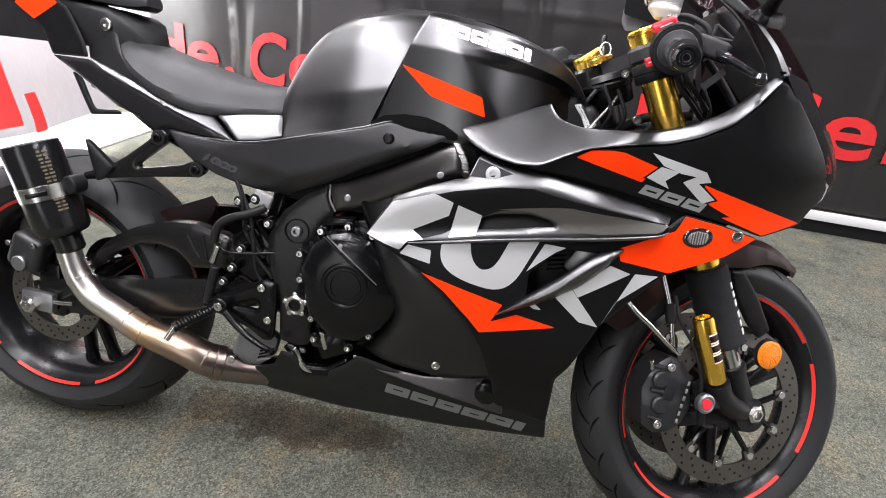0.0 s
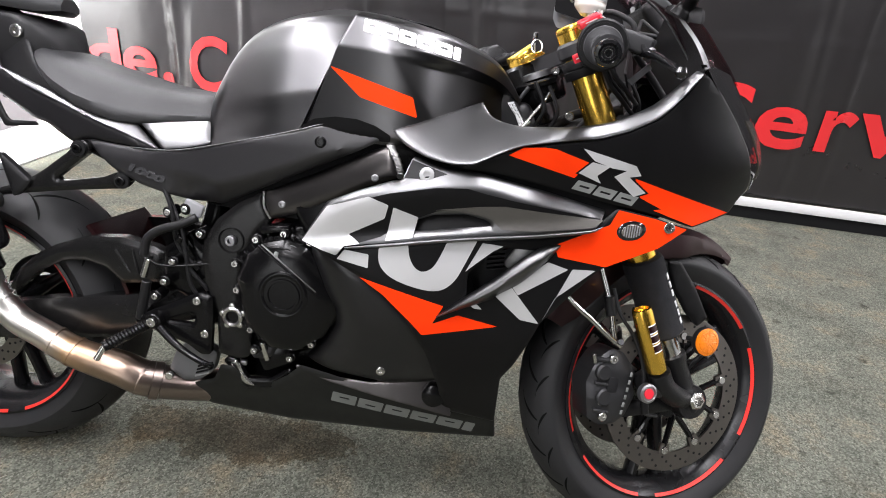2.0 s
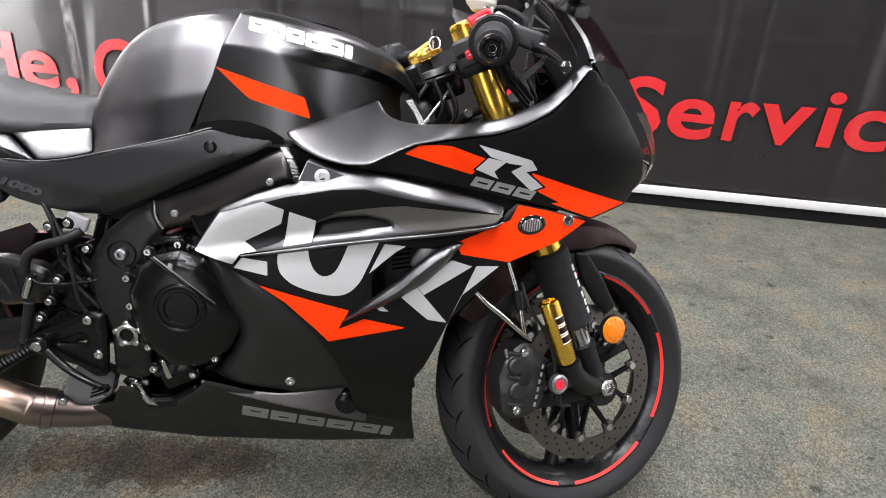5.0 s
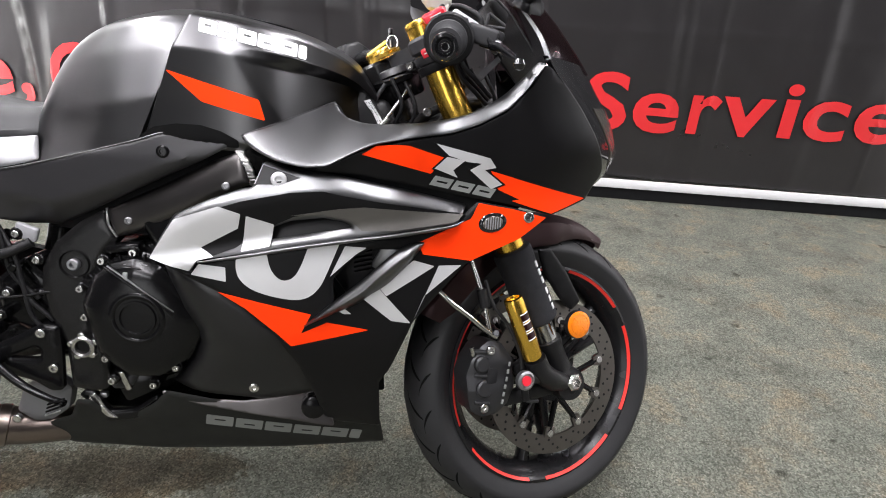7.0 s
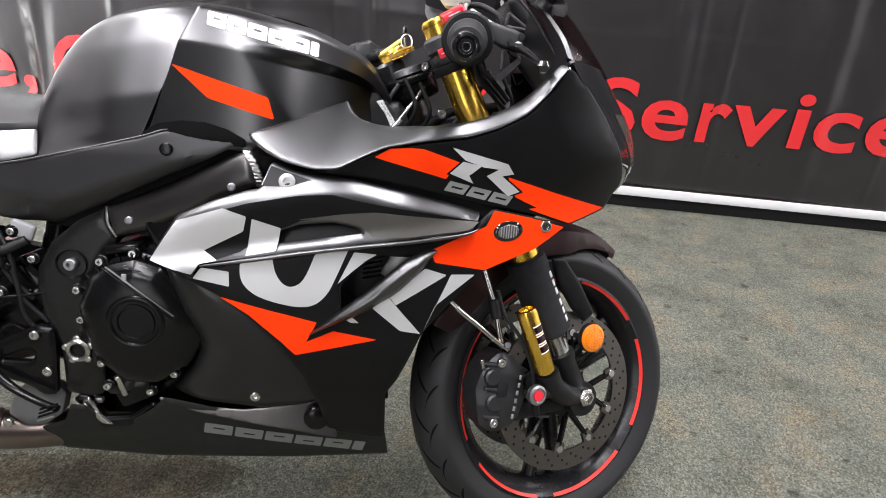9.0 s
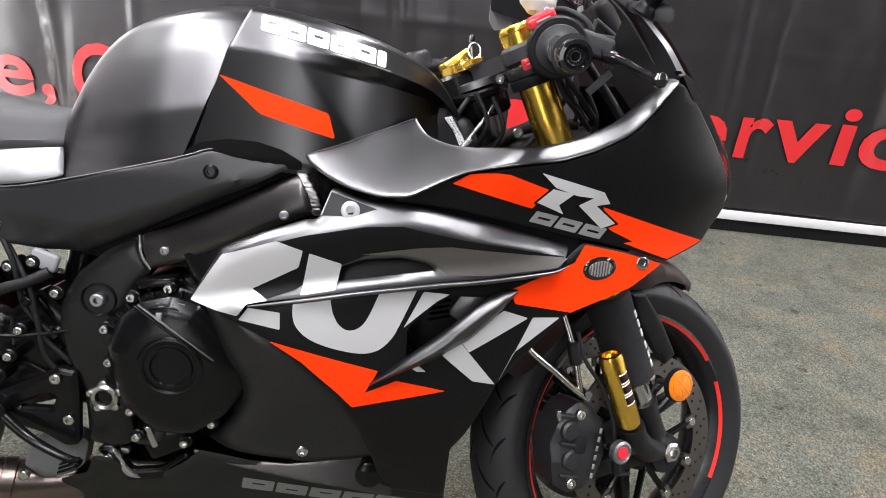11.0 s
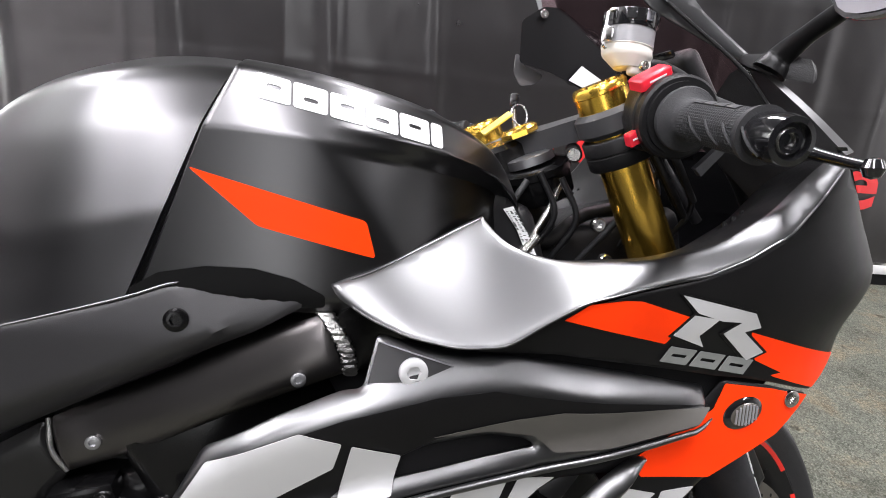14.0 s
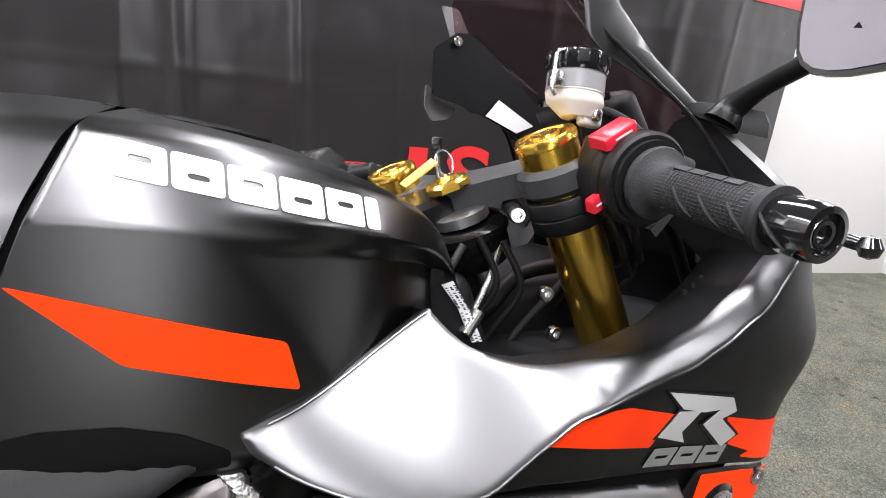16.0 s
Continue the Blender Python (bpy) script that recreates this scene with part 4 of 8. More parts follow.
for sd in (-1, 1):
    up = panel("side_fairing", P2, lip_w, SATIN, bike, "satin black upper side fairing with cropped white graphics", sd, holes=(VENT,), edge=0.003, step=0.0065)
    decal("black_film", [(0.802, 0.362), (0.876, 0.387), (0.950, 0.403), (1.000, 0.407), (1.030, 0.401), (1.070, 0.395), (1.222, 0.376), (1.063, 0.382), (1.022, 0.376), (0.954, 0.364), (0.900, 0.338), (0.864, 0.311), (0.818, 0.293), (0.769, 0.344)], lip_w, MATTE, up, "", sd, proud=0.0014)
    decal("grey_film", [(0.950, 0.366), (1.022, 0.379), (1.063, 0.384), (1.222, 0.375), (1.205, 0.363), (1.112, 0.348), (1.060, 0.345), (1.040, 0.362), (1.000, 0.369)], lip_w, GREY, up, "", sd, proud=0.0030)
    decal("white_film", [(0.731, 0.291), (0.772, 0.354), (0.842, 0.378), (0.875, 0.367), (0.869, 0.343), (0.809, 0.309), (0.830, 0.296), (0.803, 0.289), (0.789, 0.270)], lip_w, WHITE, up, "", sd, proud=0.0034)
    decal("white_film", [(0.883, 0.364), (0.924, 0.351), (0.917, 0.316), (0.872, 0.306)], lip_w, WHITE, up, "", sd, proud=0.0034)
    panel("vent_pocket", [(0.855, 0.302), (0.890, 0.345), (0.950, 0.368), (1.010, 0.372), (1.055, 0.355), (1.050, 0.330), (0.960, 0.315)], lambda x, z: FW(x, z) - 0.004 - 0.35 * max(0, z - lerp(x, [0.86, 1.05], [0.306, 0.335])), MATTE, up, "black recessed vent", sd, 0.004, 0)
    lipline = curve_pts([(x, 0, z) for x, z in ((0.804, 0.286), (0.875, 0.299), (0.952, 0.314), (1.048, 0.3295), (1.132, 0.343), (1.200, 0.356), (1.222, 0.365))], 5)
    part("lip_edge", tube([(v.x, sd * (lip_w(v.x, v.z) + 0.0005), v.z) for v in lipline], [0.0012] + [0.0034] * 4 + [0.0024, 0.0008], 1, 10), SATIN, up, "raised satin lip")
    PAD = [(0.895, 0.412), (0.905, 0.441), (0.936, 0.433), (0.966, 0.425), (0.935, 0.414)]
    decal("bolt_pad", PAD, lip_w, MATTE, up, "dark flat round the fairing bolt", sd, 0.002, 0.0006)
    part("pad_edge", tube([(x, sd * (lip_w(x, z) + 0.0006), z) for x, z in PAD[:4]], 0.0011, 4, 6, None, False), SATIN, up)
    # silver-white colour stands in for the reflection on the polished bolt head
    bolt((0.932, sd * (lip_w(0.932, 0.421) + 0.001), 0.421), 0.012, WHITE, up, 0.005, (0, 0, 180 if sd > 0 else 0))
    mid = panel("mid_fairing", P3, FW, MATTE, bike, "matte black mid fairing with white and orange graphics", sd, holes=(HOLE,))
    for q in ([(0.802, 0.280), (0.844, 0.276), (0.844, 0.252), (0.789, 0.262)],
              spline2([(0.861, 0.290), (0.861, 0.272), (0.867, 0.256), (0.884, 0.241), (0.914, 0.230), (0.950, 0.224), (0.974, 0.229), (0.992, 0.246), (1.004, 0.270), (1.024, 0.320)]) + spline2([(0.974, 0.311), (0.962, 0.280), (0.951, 0.263), (0.936, 0.257), (0.923, 0.264), (0.914, 0.280), (0.910, 0.300)]),
              [(1.033, 0.317), (1.068, 0.315), (1.052, 0.305), (1.031, 0.286), (1.009, 0.265)],
              [(1.022, 0.218), (1.044, 0.200), (1.031, 0.200), (1.016, 0.209)],
              [(1.064, 0.227), (1.089, 0.246), (1.143, 0.183), (1.110, 0.188)],
              [(1.088, 0.249), (1.144, 0.295), (1.179, 0.285), (1.101, 0.233)],
              [(1.186, 0.286), (1.224, 0.287), (1.164, 0.233), (1.148, 0.190)]):
        decal("white_film", q, FW, WHITE, mid, "", sd)
    decal("orange_film", [(0.830, 0.234), (0.978, 0.198), (0.961, 0.163), (1.004, 0.184), (1.073, 0.171), (0.944, 0.138), (0.922, 0.162), (0.873, 0.206)], FW, ORANGE, mid, "", sd)
    decal("orange_film", [(1.139, 0.322), (1.155, 0.327), (1.236, 0.366), (1.247, 0.392), (1.306, 0.383), (1.366, 0.368), (1.320, 0.334), (1.239, 0.295), (1.159, 0.305), (1.152, 0.320)], FW, ORANGE, mid, "", sd)
    # blade across the opening
    rg = []
    for x0, z0, x1, z1 in ((0.967, 0.179, 0.968, 0.177), (1.013, 0.221, 1.006, 0.196), (1.057, 0.258, 1.052, 0.219), (1.085, 0.284, 1.075, 0.236), (1.109, 0.306, 1.099, 0.252), (1.125, 0.317, 1.120, 0.272), (1.140, 0.325, 1.140, 0.294), (1.152, 0.327, 1.155, 0.315), (1.160, 0.326, 1.160, 0.323)):
        h = math.hypot(x1 - x0, z1 - z0)
        w0 = FW((x0 + x1) / 2, (z0 + z1) / 2)

        def bl(u, y):
            return (x0 + (x1 - x0) * u, sd * (w0 + y), z0 + (z1 - z0) * u)
        k = min(1.0, h / 0.03)
        rg.append([bl(0.0, 0.002), bl(0.03, 0.005 + 0.002 * k), bl(0.18, 0.006 + 0.007 * k), bl(0.34, 0.006 + 0.011 * k), bl(0.46, 0.006 + 0.0115 * k), bl(0.60, 0.006 + 0.009 * k), bl(0.85, 0.004 + 0.004 * k), bl(1.0, 0.001), bl(0.8, -0.004), bl(0.2, -0.004)])
    fine = []
    for i in range(10):
        line = curve_pts([r[i] for r in rg], 4)
        fine.append(line)
    rg = [[tuple(fine[i][j]) for i in range(10)] for j in range(len(fine[0]))]
    part("fairing_blade", loft(rg), SATIN, bike, "satin grey blade across the side opening")
    low = panel("lower_fairing", INNER, inner_w, SHEEN, bike, "matte black curved lower fairing", sd, edge=0.010)
    bolt((0.870, sd * (inner_w(0.87, 0.037)), 0.037), 0.0085, STEEL, low, 0.004, (0, 0, 180 if sd > 0 else 0))
    belly = panel("belly_pan", BELLYP, lambda x, z: FW(x, z) - 0.010, BELLY, bike, "dark matte belly pan with a grey print", sd, edge=0.005)
    FOLD = [0.70, 0.765, 0.858, 0.938, 0.980, 1.010], [0.012, -0.009, -0.026, -0.038, -0.046, -0.052]
    panel("belly_shoulder", [(0.700, 0.016), (0.765, 0.000), (0.845, -0.004), (0.912, 0.004), (0.960, 0.016), (0.985, 0.024), (1.003, -0.022), (1.010, -0.052), (0.980, -0.047), (0.938, -0.039), (0.858, -0.027), (0.765, -0.010), (0.700, 0.010)], lambda x, z: FW(x, -0.01) - 0.007 - 0.28 * max(-0.01, z - lerp(x, *FOLD)), SPAR, bike, "satin grey upper edge of the belly pan", sd, 0.004, 0.0012, step=0.009)
    part("fairing_plug", turned([(0, 0.0), (0.022, 0.0), (0.024, 0.004), (0.022, 0.020), (0.016, 0.024), (0, 0.024)], pose(0.972, sd * 0.158, -0.012, 90 if sd < 0 else -90, 0, 0), 28), ENGINE, bike, "black rubber plug in the belly pan")
    wordmark(belly, LGREY, lambda x, z: FW(x, z) - 0.010, sd, 0.766, -0.066, 0.0535, 0.049, 0.028, 0.0085, 0.25, 0.0008, "grey_print")
    bolt((0.559, sd * 0.142, -0.022), 0.010, STEEL, belly, 0.006, (0, 0, 180 if sd > 0 else 0))
    # indicator lamp let into the orange
    cx, cz = 1.272, 0.360
    ring = [(0.0235 * math.cos(a), 0.0165 * math.sin(a)) for a in np.linspace(0, 2 * math.pi, 24, endpoint=False)]
    ind = panel("indicator", [(cx + p, cz + q + 0.12 * p) for p, q in ring], FW, GLOSS, bike, "small flush indicator lamp", sd, 0.01, 0.003, 0.004, 0.01, (), 0)
    panel("lens", [(cx + 0.72 * p, cz + 0.7 * q + 0.1 * p) for p, q in ring], FW, LENS, ind, "ribbed clear lens", sd, 0.004, 0.002, 0.006, 0.008, (), 0)
    for i in range(7):
        dx = -0.0120 + 0.0040 * i
        hh = 0.0105 * math.sqrt(1 - (dx / 0.0165) ** 2)
        part("lens_rib", rod((cx + dx, sd * (FW(cx + dx, cz) + 0.0062), cz - hh + 0.1 * dx), (cx + dx, sd * (FW(cx + dx, cz) + 0.0062), cz + hh + 0.1 * dx), 0.0010, seg=6), CLEAR, ind)
    bolt((1.333, sd * (FW(1.333, 0.370) + 0.001), 0.370), 0.009, STEEL, mid, 0.004, (0, 0, 180 if sd > 0 else 0))
    # duct walls behind the side opening
    part("intake_duct", box((0.13, 0.05, 0.15), (1.075, sd * 0.17, 0.265), (0, -35, 0), 0.012), PLASTIC, bike, "black duct behind the side opening")
    part("heat_shield", box((0.03, 0.008, 0.075), (1.103, sd * 0.205, 0.296), (0, 30, sd * 15), 0.003), CAST, bike, "bare alloy shield in the side opening")
    fins = None
    for i in range(7):
        fins = box((0.030, 0.012, 0.003), (1.06, sd * 0.202, 0.262 + 0.008 * i), (0, -12, 0), 0, bm=fins)
    part("radiator_fins", fins, PLASTIC, bike)

    panel("fairing_liner", [(0.900, 0.400), (0.985, 0.445), (1.128, 0.432), (1.250, 0.405), (1.325, 0.386), (1.290, 0.358), (1.200, 0.355), (1.050, 0.385)], lambda x, z: FW(x, z) - 0.020, DARK, bike, "dark liner behind the fairing joint", sd, 0.003, 0)

# -- tank --
TT = ([0.486, 0.502, 0.52, 0.56, 0.62, 0.70, 0.76, 0.82, 0.87, 0.95, 1.02, 1.055, 1.075], [0.500, 0.555, 0.583, 0.634, 0.668, 0.688, 0.690, 0.684, 0.676, 0.656, 0.626, 0.600, 0.560])
TB = ([0.48, 0.583, 0.624, 0.694, 0.768, 0.827, 0.857, 0.939, 1.0, 1.075], [0.412, 0.424, 0.430, 0.440, 0.455, 0.458, 0.455, 0.460, 0.470, 0.490])
TW = ([0.48, 0.52, 0.56, 0.62, 0.70, 0.756, 0.80, 0.85, 0.90, 0.95, 1.0, 1.05, 1.075], [0.098, 0.120, 0.138, 0.158, 0.179, 0.190, 0.198, 0.206, 0.208, 0.196, 0.168, 0.128, 0.095])


def smooth_line(table, r):
    """A rounded version of a table of heights or widths."""
    xs = np.linspace(table[0][0], table[0][-1], 400)
    ys = np.interp(xs, *table)
    k = max(1, int(r / (xs[1] - xs[0])))
    ker = np.hanning(2 * k + 3)
    ker /= ker.sum()
    pad = np.concatenate([2 * ys[0] - ys[1:k + 2][::-1], ys, 2 * ys[-1] - ys[-k - 2:-1][::-1]])
    return xs, np.convolve(pad, ker, "valid")


TT, TB, TW = smooth_line(TT, 0.05), smooth_line(TB, 0.035), smooth_line(TW, 0.07)
UK = np.array([0, 0.06, 0.54, 0.76, 0.82, 1.0])
UY, UZ = smooth_line((UK, [0.97, 1.0, 1.0, 0.885, 0.80, 0.0]), 0.018), smooth_line((UK, [0.0, 0.06, 0.665, 0.890, 0.925, 1.0]), 0.018)
RK = np.array([0, 0.07, 0.30, 0.56, 0.72, 0.80, 1.0])
RY, RZ = smooth_line((RK, [1.02, 0.965, 0.90, 0.69, 0.56, 0.49, 0.0]), 0.045), smooth_line((RK, [0.0, 0.07, 0.36, 0.70, 0.86, 0.91, 1.0]), 0.045)


def tank_point(s, u, cover):
    """s along the tank, u from 0 (side foot) to 1 (ridge)."""
    x = s + 0.118 * u ** 0.9 * max(0.0, 1 - ((s - 0.694) / (0.20 if s < 0.694 else 0.36)) ** 2)
    zb, zt, w = lerp(x, *TB), lerp(x, *TT), lerp(x, *TW)
    h = zt - zb
    if cover:
        # flat flank, a crease, a sloping facet, a narrow ridge
        y, z = w * lerp(u, *UY), zb + h * lerp(u, *UZ)
        # a scoop towards the front, behind a slanting crease
        t = x - 0.850 - 0.77 * max(0.0, 0.607 - z)
        t = 0.5 * (t + math.sqrt(t * t + 0.005 ** 2))
        y -= 0.20 * t * max(0.0, min(1.0, (0.60 - u) / 0.09))
    else:
        # rounded behind; towards the seam it takes on the cover's flank and shoulder line, as far as the seam
        a = u * math.pi / 2
        q = max(0.0, min(1.0, (s - 0.50) / 0.10))
        w += 0.007 * min(1.0, u / 0.25) * math.exp(-((x - 0.642) / 0.045) ** 2)
        y = w * (math.cos(a) ** 0.95 * (1 - q) + lerp(u, *RY) * q)
        z = zb + h * (math.sin(a) ** 1.08 * (1 - q) + lerp(u, *RZ) * q)
        g = max(0.0, min(1.0, (s - 0.56) / 0.13))
        g = 0.16 * g * g * (3 - 2 * g)
        y, z = y * (1 - g) + w * lerp(u, *UY) * g, z * (1 - g) + (zb + h * lerp(u, *UZ)) * g
        y += 0.021 * lerp(s, [0.50, 0.60, 0.69], [1.0, 0.95, 0.55]) * math.exp(-(u / lerp(s, [0.50, 0.67], [0.12, 0.21])) ** 2)
    return x, y, z


def tank_shell(s0, s1, n, cover, grow=0.0):
    rings = []
    us = [i / 96 for i in range(97)]
    for s in [s0, s0 + 0.0010] + [s0 + (s1 - s0) * i / n for i in range(1, n + 1)]:
        r = [tank_point(s, u, cover) for u in us]
        d = grow - (0.0010 if s == s0 else 0)
        rings.append([(x, -(y + d), z) for x, y, z in r] + [(x, y + d, z) for x, y, z in reversed(r[:-1])])
    return loft(rings)


tank = part("fuel_tank", tank_shell(0.486, 0.6850, 26, False), TANKP, bike, "satin metallic black fuel tank")
tcov = part("tank_cover", tank_shell(0.6945, 1.075, 76, True, 0.002), TANKP, bike, "satin black tank cover with orange flash and white print")
part("tank_seam", tank_shell(0.676, 0.702, 2, False, -0.014), GROOVE, bike, "dark seam between tank and cover")


def tank_w(x, z):
    """Half width of the cover at a side point."""
    best = None
    for i in range(0, 41):
        u = i / 40
        lo, hi = 0.55, 1.07
        for _ in range(18):
            s = (lo + hi) / 2
            if tank_point(s, u, True)[0] < x:
                lo = s
            else:
                hi = s
        q = tank_point(lo, u, True)
        if best is not None and best[0] <= z <= q[2]:
            return best[1] + (q[1] - best[1]) * (z - best[0]) / max(1e-6, q[2] - best[0]) + 0.002
        best = (q[2], q[1])
    return best[1] + 0.002


TRIM = [(0.702, 0.4740), (0.726, 0.4885), (0.764, 0.4955), (0.803, 0.4950), (0.835, 0.4870), (0.862, 0.4730), (0.862, 0.4620), (0.800, 0.4620), (0.740, 0.4620), (0.706, 0.4600)]
for sd in (-1, 1):
    decal("orange_flash", [(0.751, 0.577), (0.895, 0.538), (0.904, 0.506), (0.806, 0.531)], tank_w, ORANGE, tcov, "", sd, 0.004, 0.0010)
    decal("lower_trim", TRIM, tank_w, GROOVE, tcov, "black trim along the foot of the cover", sd, 0.003, 0.0012)
    wordmark(tcov, BRIGHT, tank_w, sd, 0.803, 0.636, 0.0300, 0.0282, 0.021, 0.0062, 0.0, 0.0010, "white_print")

# filler cap and shroud below the tank
part("filler_cap", turned([(0, 0), (0.062, 0), (0.066, 0.006), (0.05, 0.010), (0, 0.011)], pose(0.86, 0, 0.666, 0, 8, 0), 40), GLOSS, bike, "black filler cap")
part("airbox", loft([[(x, y * 0.8 * lerp(x, *TW), z) for y, z in ((-1, 0.30), (-1, lerp(x, *TB) + 0.01), (1, lerp(x, *TB) + 0.01), (1, 0.30))] for x in np.linspace(0.5, 1.06, 12)]), DARK, bike)

# -- seat and tail --
SS = ([0.148, 0.160, 0.178, 0.206, 0.255, 0.340, 0.419, 0.507, 0.540], [0.556, 0.546, 0.524, 0.497, 0.466, 0.442, 0.443, 0.452, 0.470])
ST = ([0.148, 0.170, 0.20, 0.25, 0.30, 0.374, 0.427, 0.47, 0.505, 0.535], [0.572, 0.571, 0.564, 0.550, 0.538, 0.522, 0.516, 0.514, 0.516, 0.505])
rings = []
for i in range(33):
    x = 0.148 + 0.387 * i / 32
    e = min(1, i / 3, (32 - i) / 3)
    e = 0.75 + 0.25 * math.sqrt(max(0.0, e))
    wd = lerp(x, [0.148, 0.18, 0.22, 0.30, 0.40, 0.47, 0.535], [0.096, 0.112, 0.128, 0.140, 0.130, 0.112, 0.098]) * e
    zb, zt = lerp(x, *SS), lerp(x, *ST)
    hs = zt - zb
    pr = [(wd * 0.92, zb), (wd * 0.985, zb + 0.006), (wd, zb + 0.16 * hs), (wd * 0.985, zb + 0.30 * hs), (wd * 0.955, zb + 0.345 * hs), (wd * 0.86, zb + 0.60 * hs), (wd * 0.72, zb + 0.83 * hs), (wd * 0.5, zt - 0.006), (wd * 0.25, zt - 0.003), (0, zt - 0.003)]
    rings.append([(x, -y, z) for y, z in pr] + [(x, y, z) for y, z in reversed(pr[:-1])])
seat = part("seat", loft(rings), SEATM, bike, "black vinyl rider seat")

def tailw(x, z):
    return lerp(x, [-0.25, 0.0, 0.2, 0.45, 0.55], [0.05, 0.085, 0.125, 0.150, 0.155])


for sd in (-1, 1):
    fl = 180 if sd > 0 else 0
    tail = panel("tail_fairing", [(-0.22, 0.700), (-0.10, 0.665), (0.000, 0.645), (0.029, 0.624), (0.048, 0.617), (0.067, 0.589), (0.089, 0.554), (0.097, 0.526), (0.003, 0.524), (-0.016, 0.567), (-0.036, 0.585), (-0.085, 0.613), (-0.22, 0.672)], tailw, MATTE, bike, "matte black tail fairing with an orange tip", sd, edge=0.004)
    decal("orange_film", [(-0.083, 0.616), (-0.050, 0.648), (0.000, 0.641), (0.026, 0.622), (-0.036, 0.588)], tailw, ORANGE, tail, "", sd)
    panel("tail_inner", [(0.018, 0.628), (0.053, 0.634), (0.110, 0.596), (0.150, 0.575), (0.165, 0.545), (0.200, 0.510), (0.294, 0.468), (0.350, 0.450), (0.340, 0.436), (0.285, 0.450), (0.210, 0.475), (0.090, 0.522), (0.080, 0.554), (0.057, 0.590)], lambda x, z: tailw(x, z) - 0.008 - 0.25 * max(0, z - 0.50), PLASTIC, bike, "dark grey panel beside the seat", sd, edge=0.003)
    panel("tail_strip", [(0.003, 0.523), (0.099, 0.522), (0.141, 0.501), (0.222, 0.474), (0.298, 0.446), (0.360, 0.428), (0.402, 0.413), (0.428, 0.402), (0.390, 0.404), (0.284, 0.412), (0.252, 0.402), (0.214, 0.427), (0.166, 0.440), (0.070, 0.490)], tailw, DARKSATIN, bike, "dark satin lower tail panel", sd, edge=0.004)
    panel("tail_edge", [(0.099, 0.527), (0.145, 0.511), (0.223, 0.485), (0.298, 0.459), (0.347, 0.447), (0.374, 0.446), (0.430, 0.405), (0.402, 0.414), (0.359, 0.428), (0.298, 0.447), (0.222, 0.475), (0.141, 0.502)], lambda x, z: tailw(x, z) + 0.003 - 0.9 * max(0, z - lerp(x, [0.10, 0.14, 0.22, 0.30, 0.36, 0.43], [0.524, 0.502, 0.475, 0.447, 0.428, 0.404])), SATIN, bike, "bright satin edge of the tail panel", sd, 0.003, 0.0015, step=0.008)
    panel("seat_corner_panel", [(0.383, 0.449), (0.512, 0.462), (0.523, 0.424), (0.480, 0.413), (0.438, 0.407)], lambda x, z: 0.155 - 0.62 * (z - 0.405) - 1.2 * (z - 0.43) ** 2, SATIN, bike, "bright satin panel below the seat", sd, 0.004, 0.002)
    panel("tail_under_panel", [(0.255, 0.403), (0.284, 0.413), (0.390, 0.405), (0.430, 0.400), (0.430, 0.380), (0.372, 0.345), (0.350, 0.335), (0.300, 0.385)], lambda x, z: 0.126, PLASTIC, bike, "black panel below the tail", sd)
    sub = tube([(0.46, sd * 0.11, 0.34), (0.36, sd * 0.11, 0.365), (0.24, sd * 0.10, 0.41), (0.10, sd * 0.08, 0.50)], 0.014)
    part("subframe_rail", sub, FRAME, bike, "black subframe rail")
    panel("reflector_bracket", [(0.048, 0.495), (0.081, 0.424), (0.087, 0.413), (0.155, 0.420), (0.150, 0.428), (0.098, 0.425), (0.090, 0.434), (0.066, 0.490)], lambda x, z: 0.088, PLASTIC, bike, "black reflector bracket under the tail", sd, 0.006, 0.002)
rings = []
for i in range(21):
    x = -0.17 + 0.357 * i / 20
    zt = lerp(x, [-0.17, 0.05, 0.125, 0.155, 0.187], [0.65, 0.632, 0.624, 0.608, 0.556])
    wd = lerp(x, [-0.17, 0.05, 0.145, 0.168, 0.187], [0.06, 0.082, 0.085, 0.062, 0.022])
    pr = [(wd, 0.548), (wd, zt - 0.012), (wd * 0.96, zt - 0.004), (wd * 0.9, zt), (0, zt + 0.002)]
    rings.append([(x, -y, z) for y, z in pr] + [(x, y, z) for y, z in reversed(pr[:-1])])
hump = part("seat_hump", loft(rings), PLASTIC, bike, "dark brown-black seat hump")
for sd in (-1, 1):
    bolt((0.128, sd * 0.0855, 0.592), 0.012, STEEL, hump, 0.005, (0, 0, 180 if sd > 0 else 0))
rings = []
for i in range(25):
    x = -0.20 + 0.375 * i / 24
    e = math.sqrt(max(0.02, min(1, (24 - i + 0.3) / 3)))
    zb = lerp(x, [-0.20, 0.0, 0.07, 0.15, 0.195], [0.66, 0.642, 0.636, 0.632, 0.645])
    zt, wd = zb + 0.045 * e + 0.008, lerp(x, [-0.2, 0.05, 0.11, 0.175], [0.08, 0.092, 0.084, 0.035]) * (0.7 + 0.3 * e)
    pr = [(wd * 0.95, zb), (wd, zb + 0.010), (wd * 0.97, zb + 0.4 * (zt - zb)), (wd * 0.8, zt - 0.006), (wd * 0.5, zt), (0, zt)]
    rings.append([(x, -y, z) for y, z in pr] + [(x, y, z) for y, z in reversed(pr[:-1])])
part("pillion_seat", loft(rings), SEATM, bike, "black pillion seat pad")
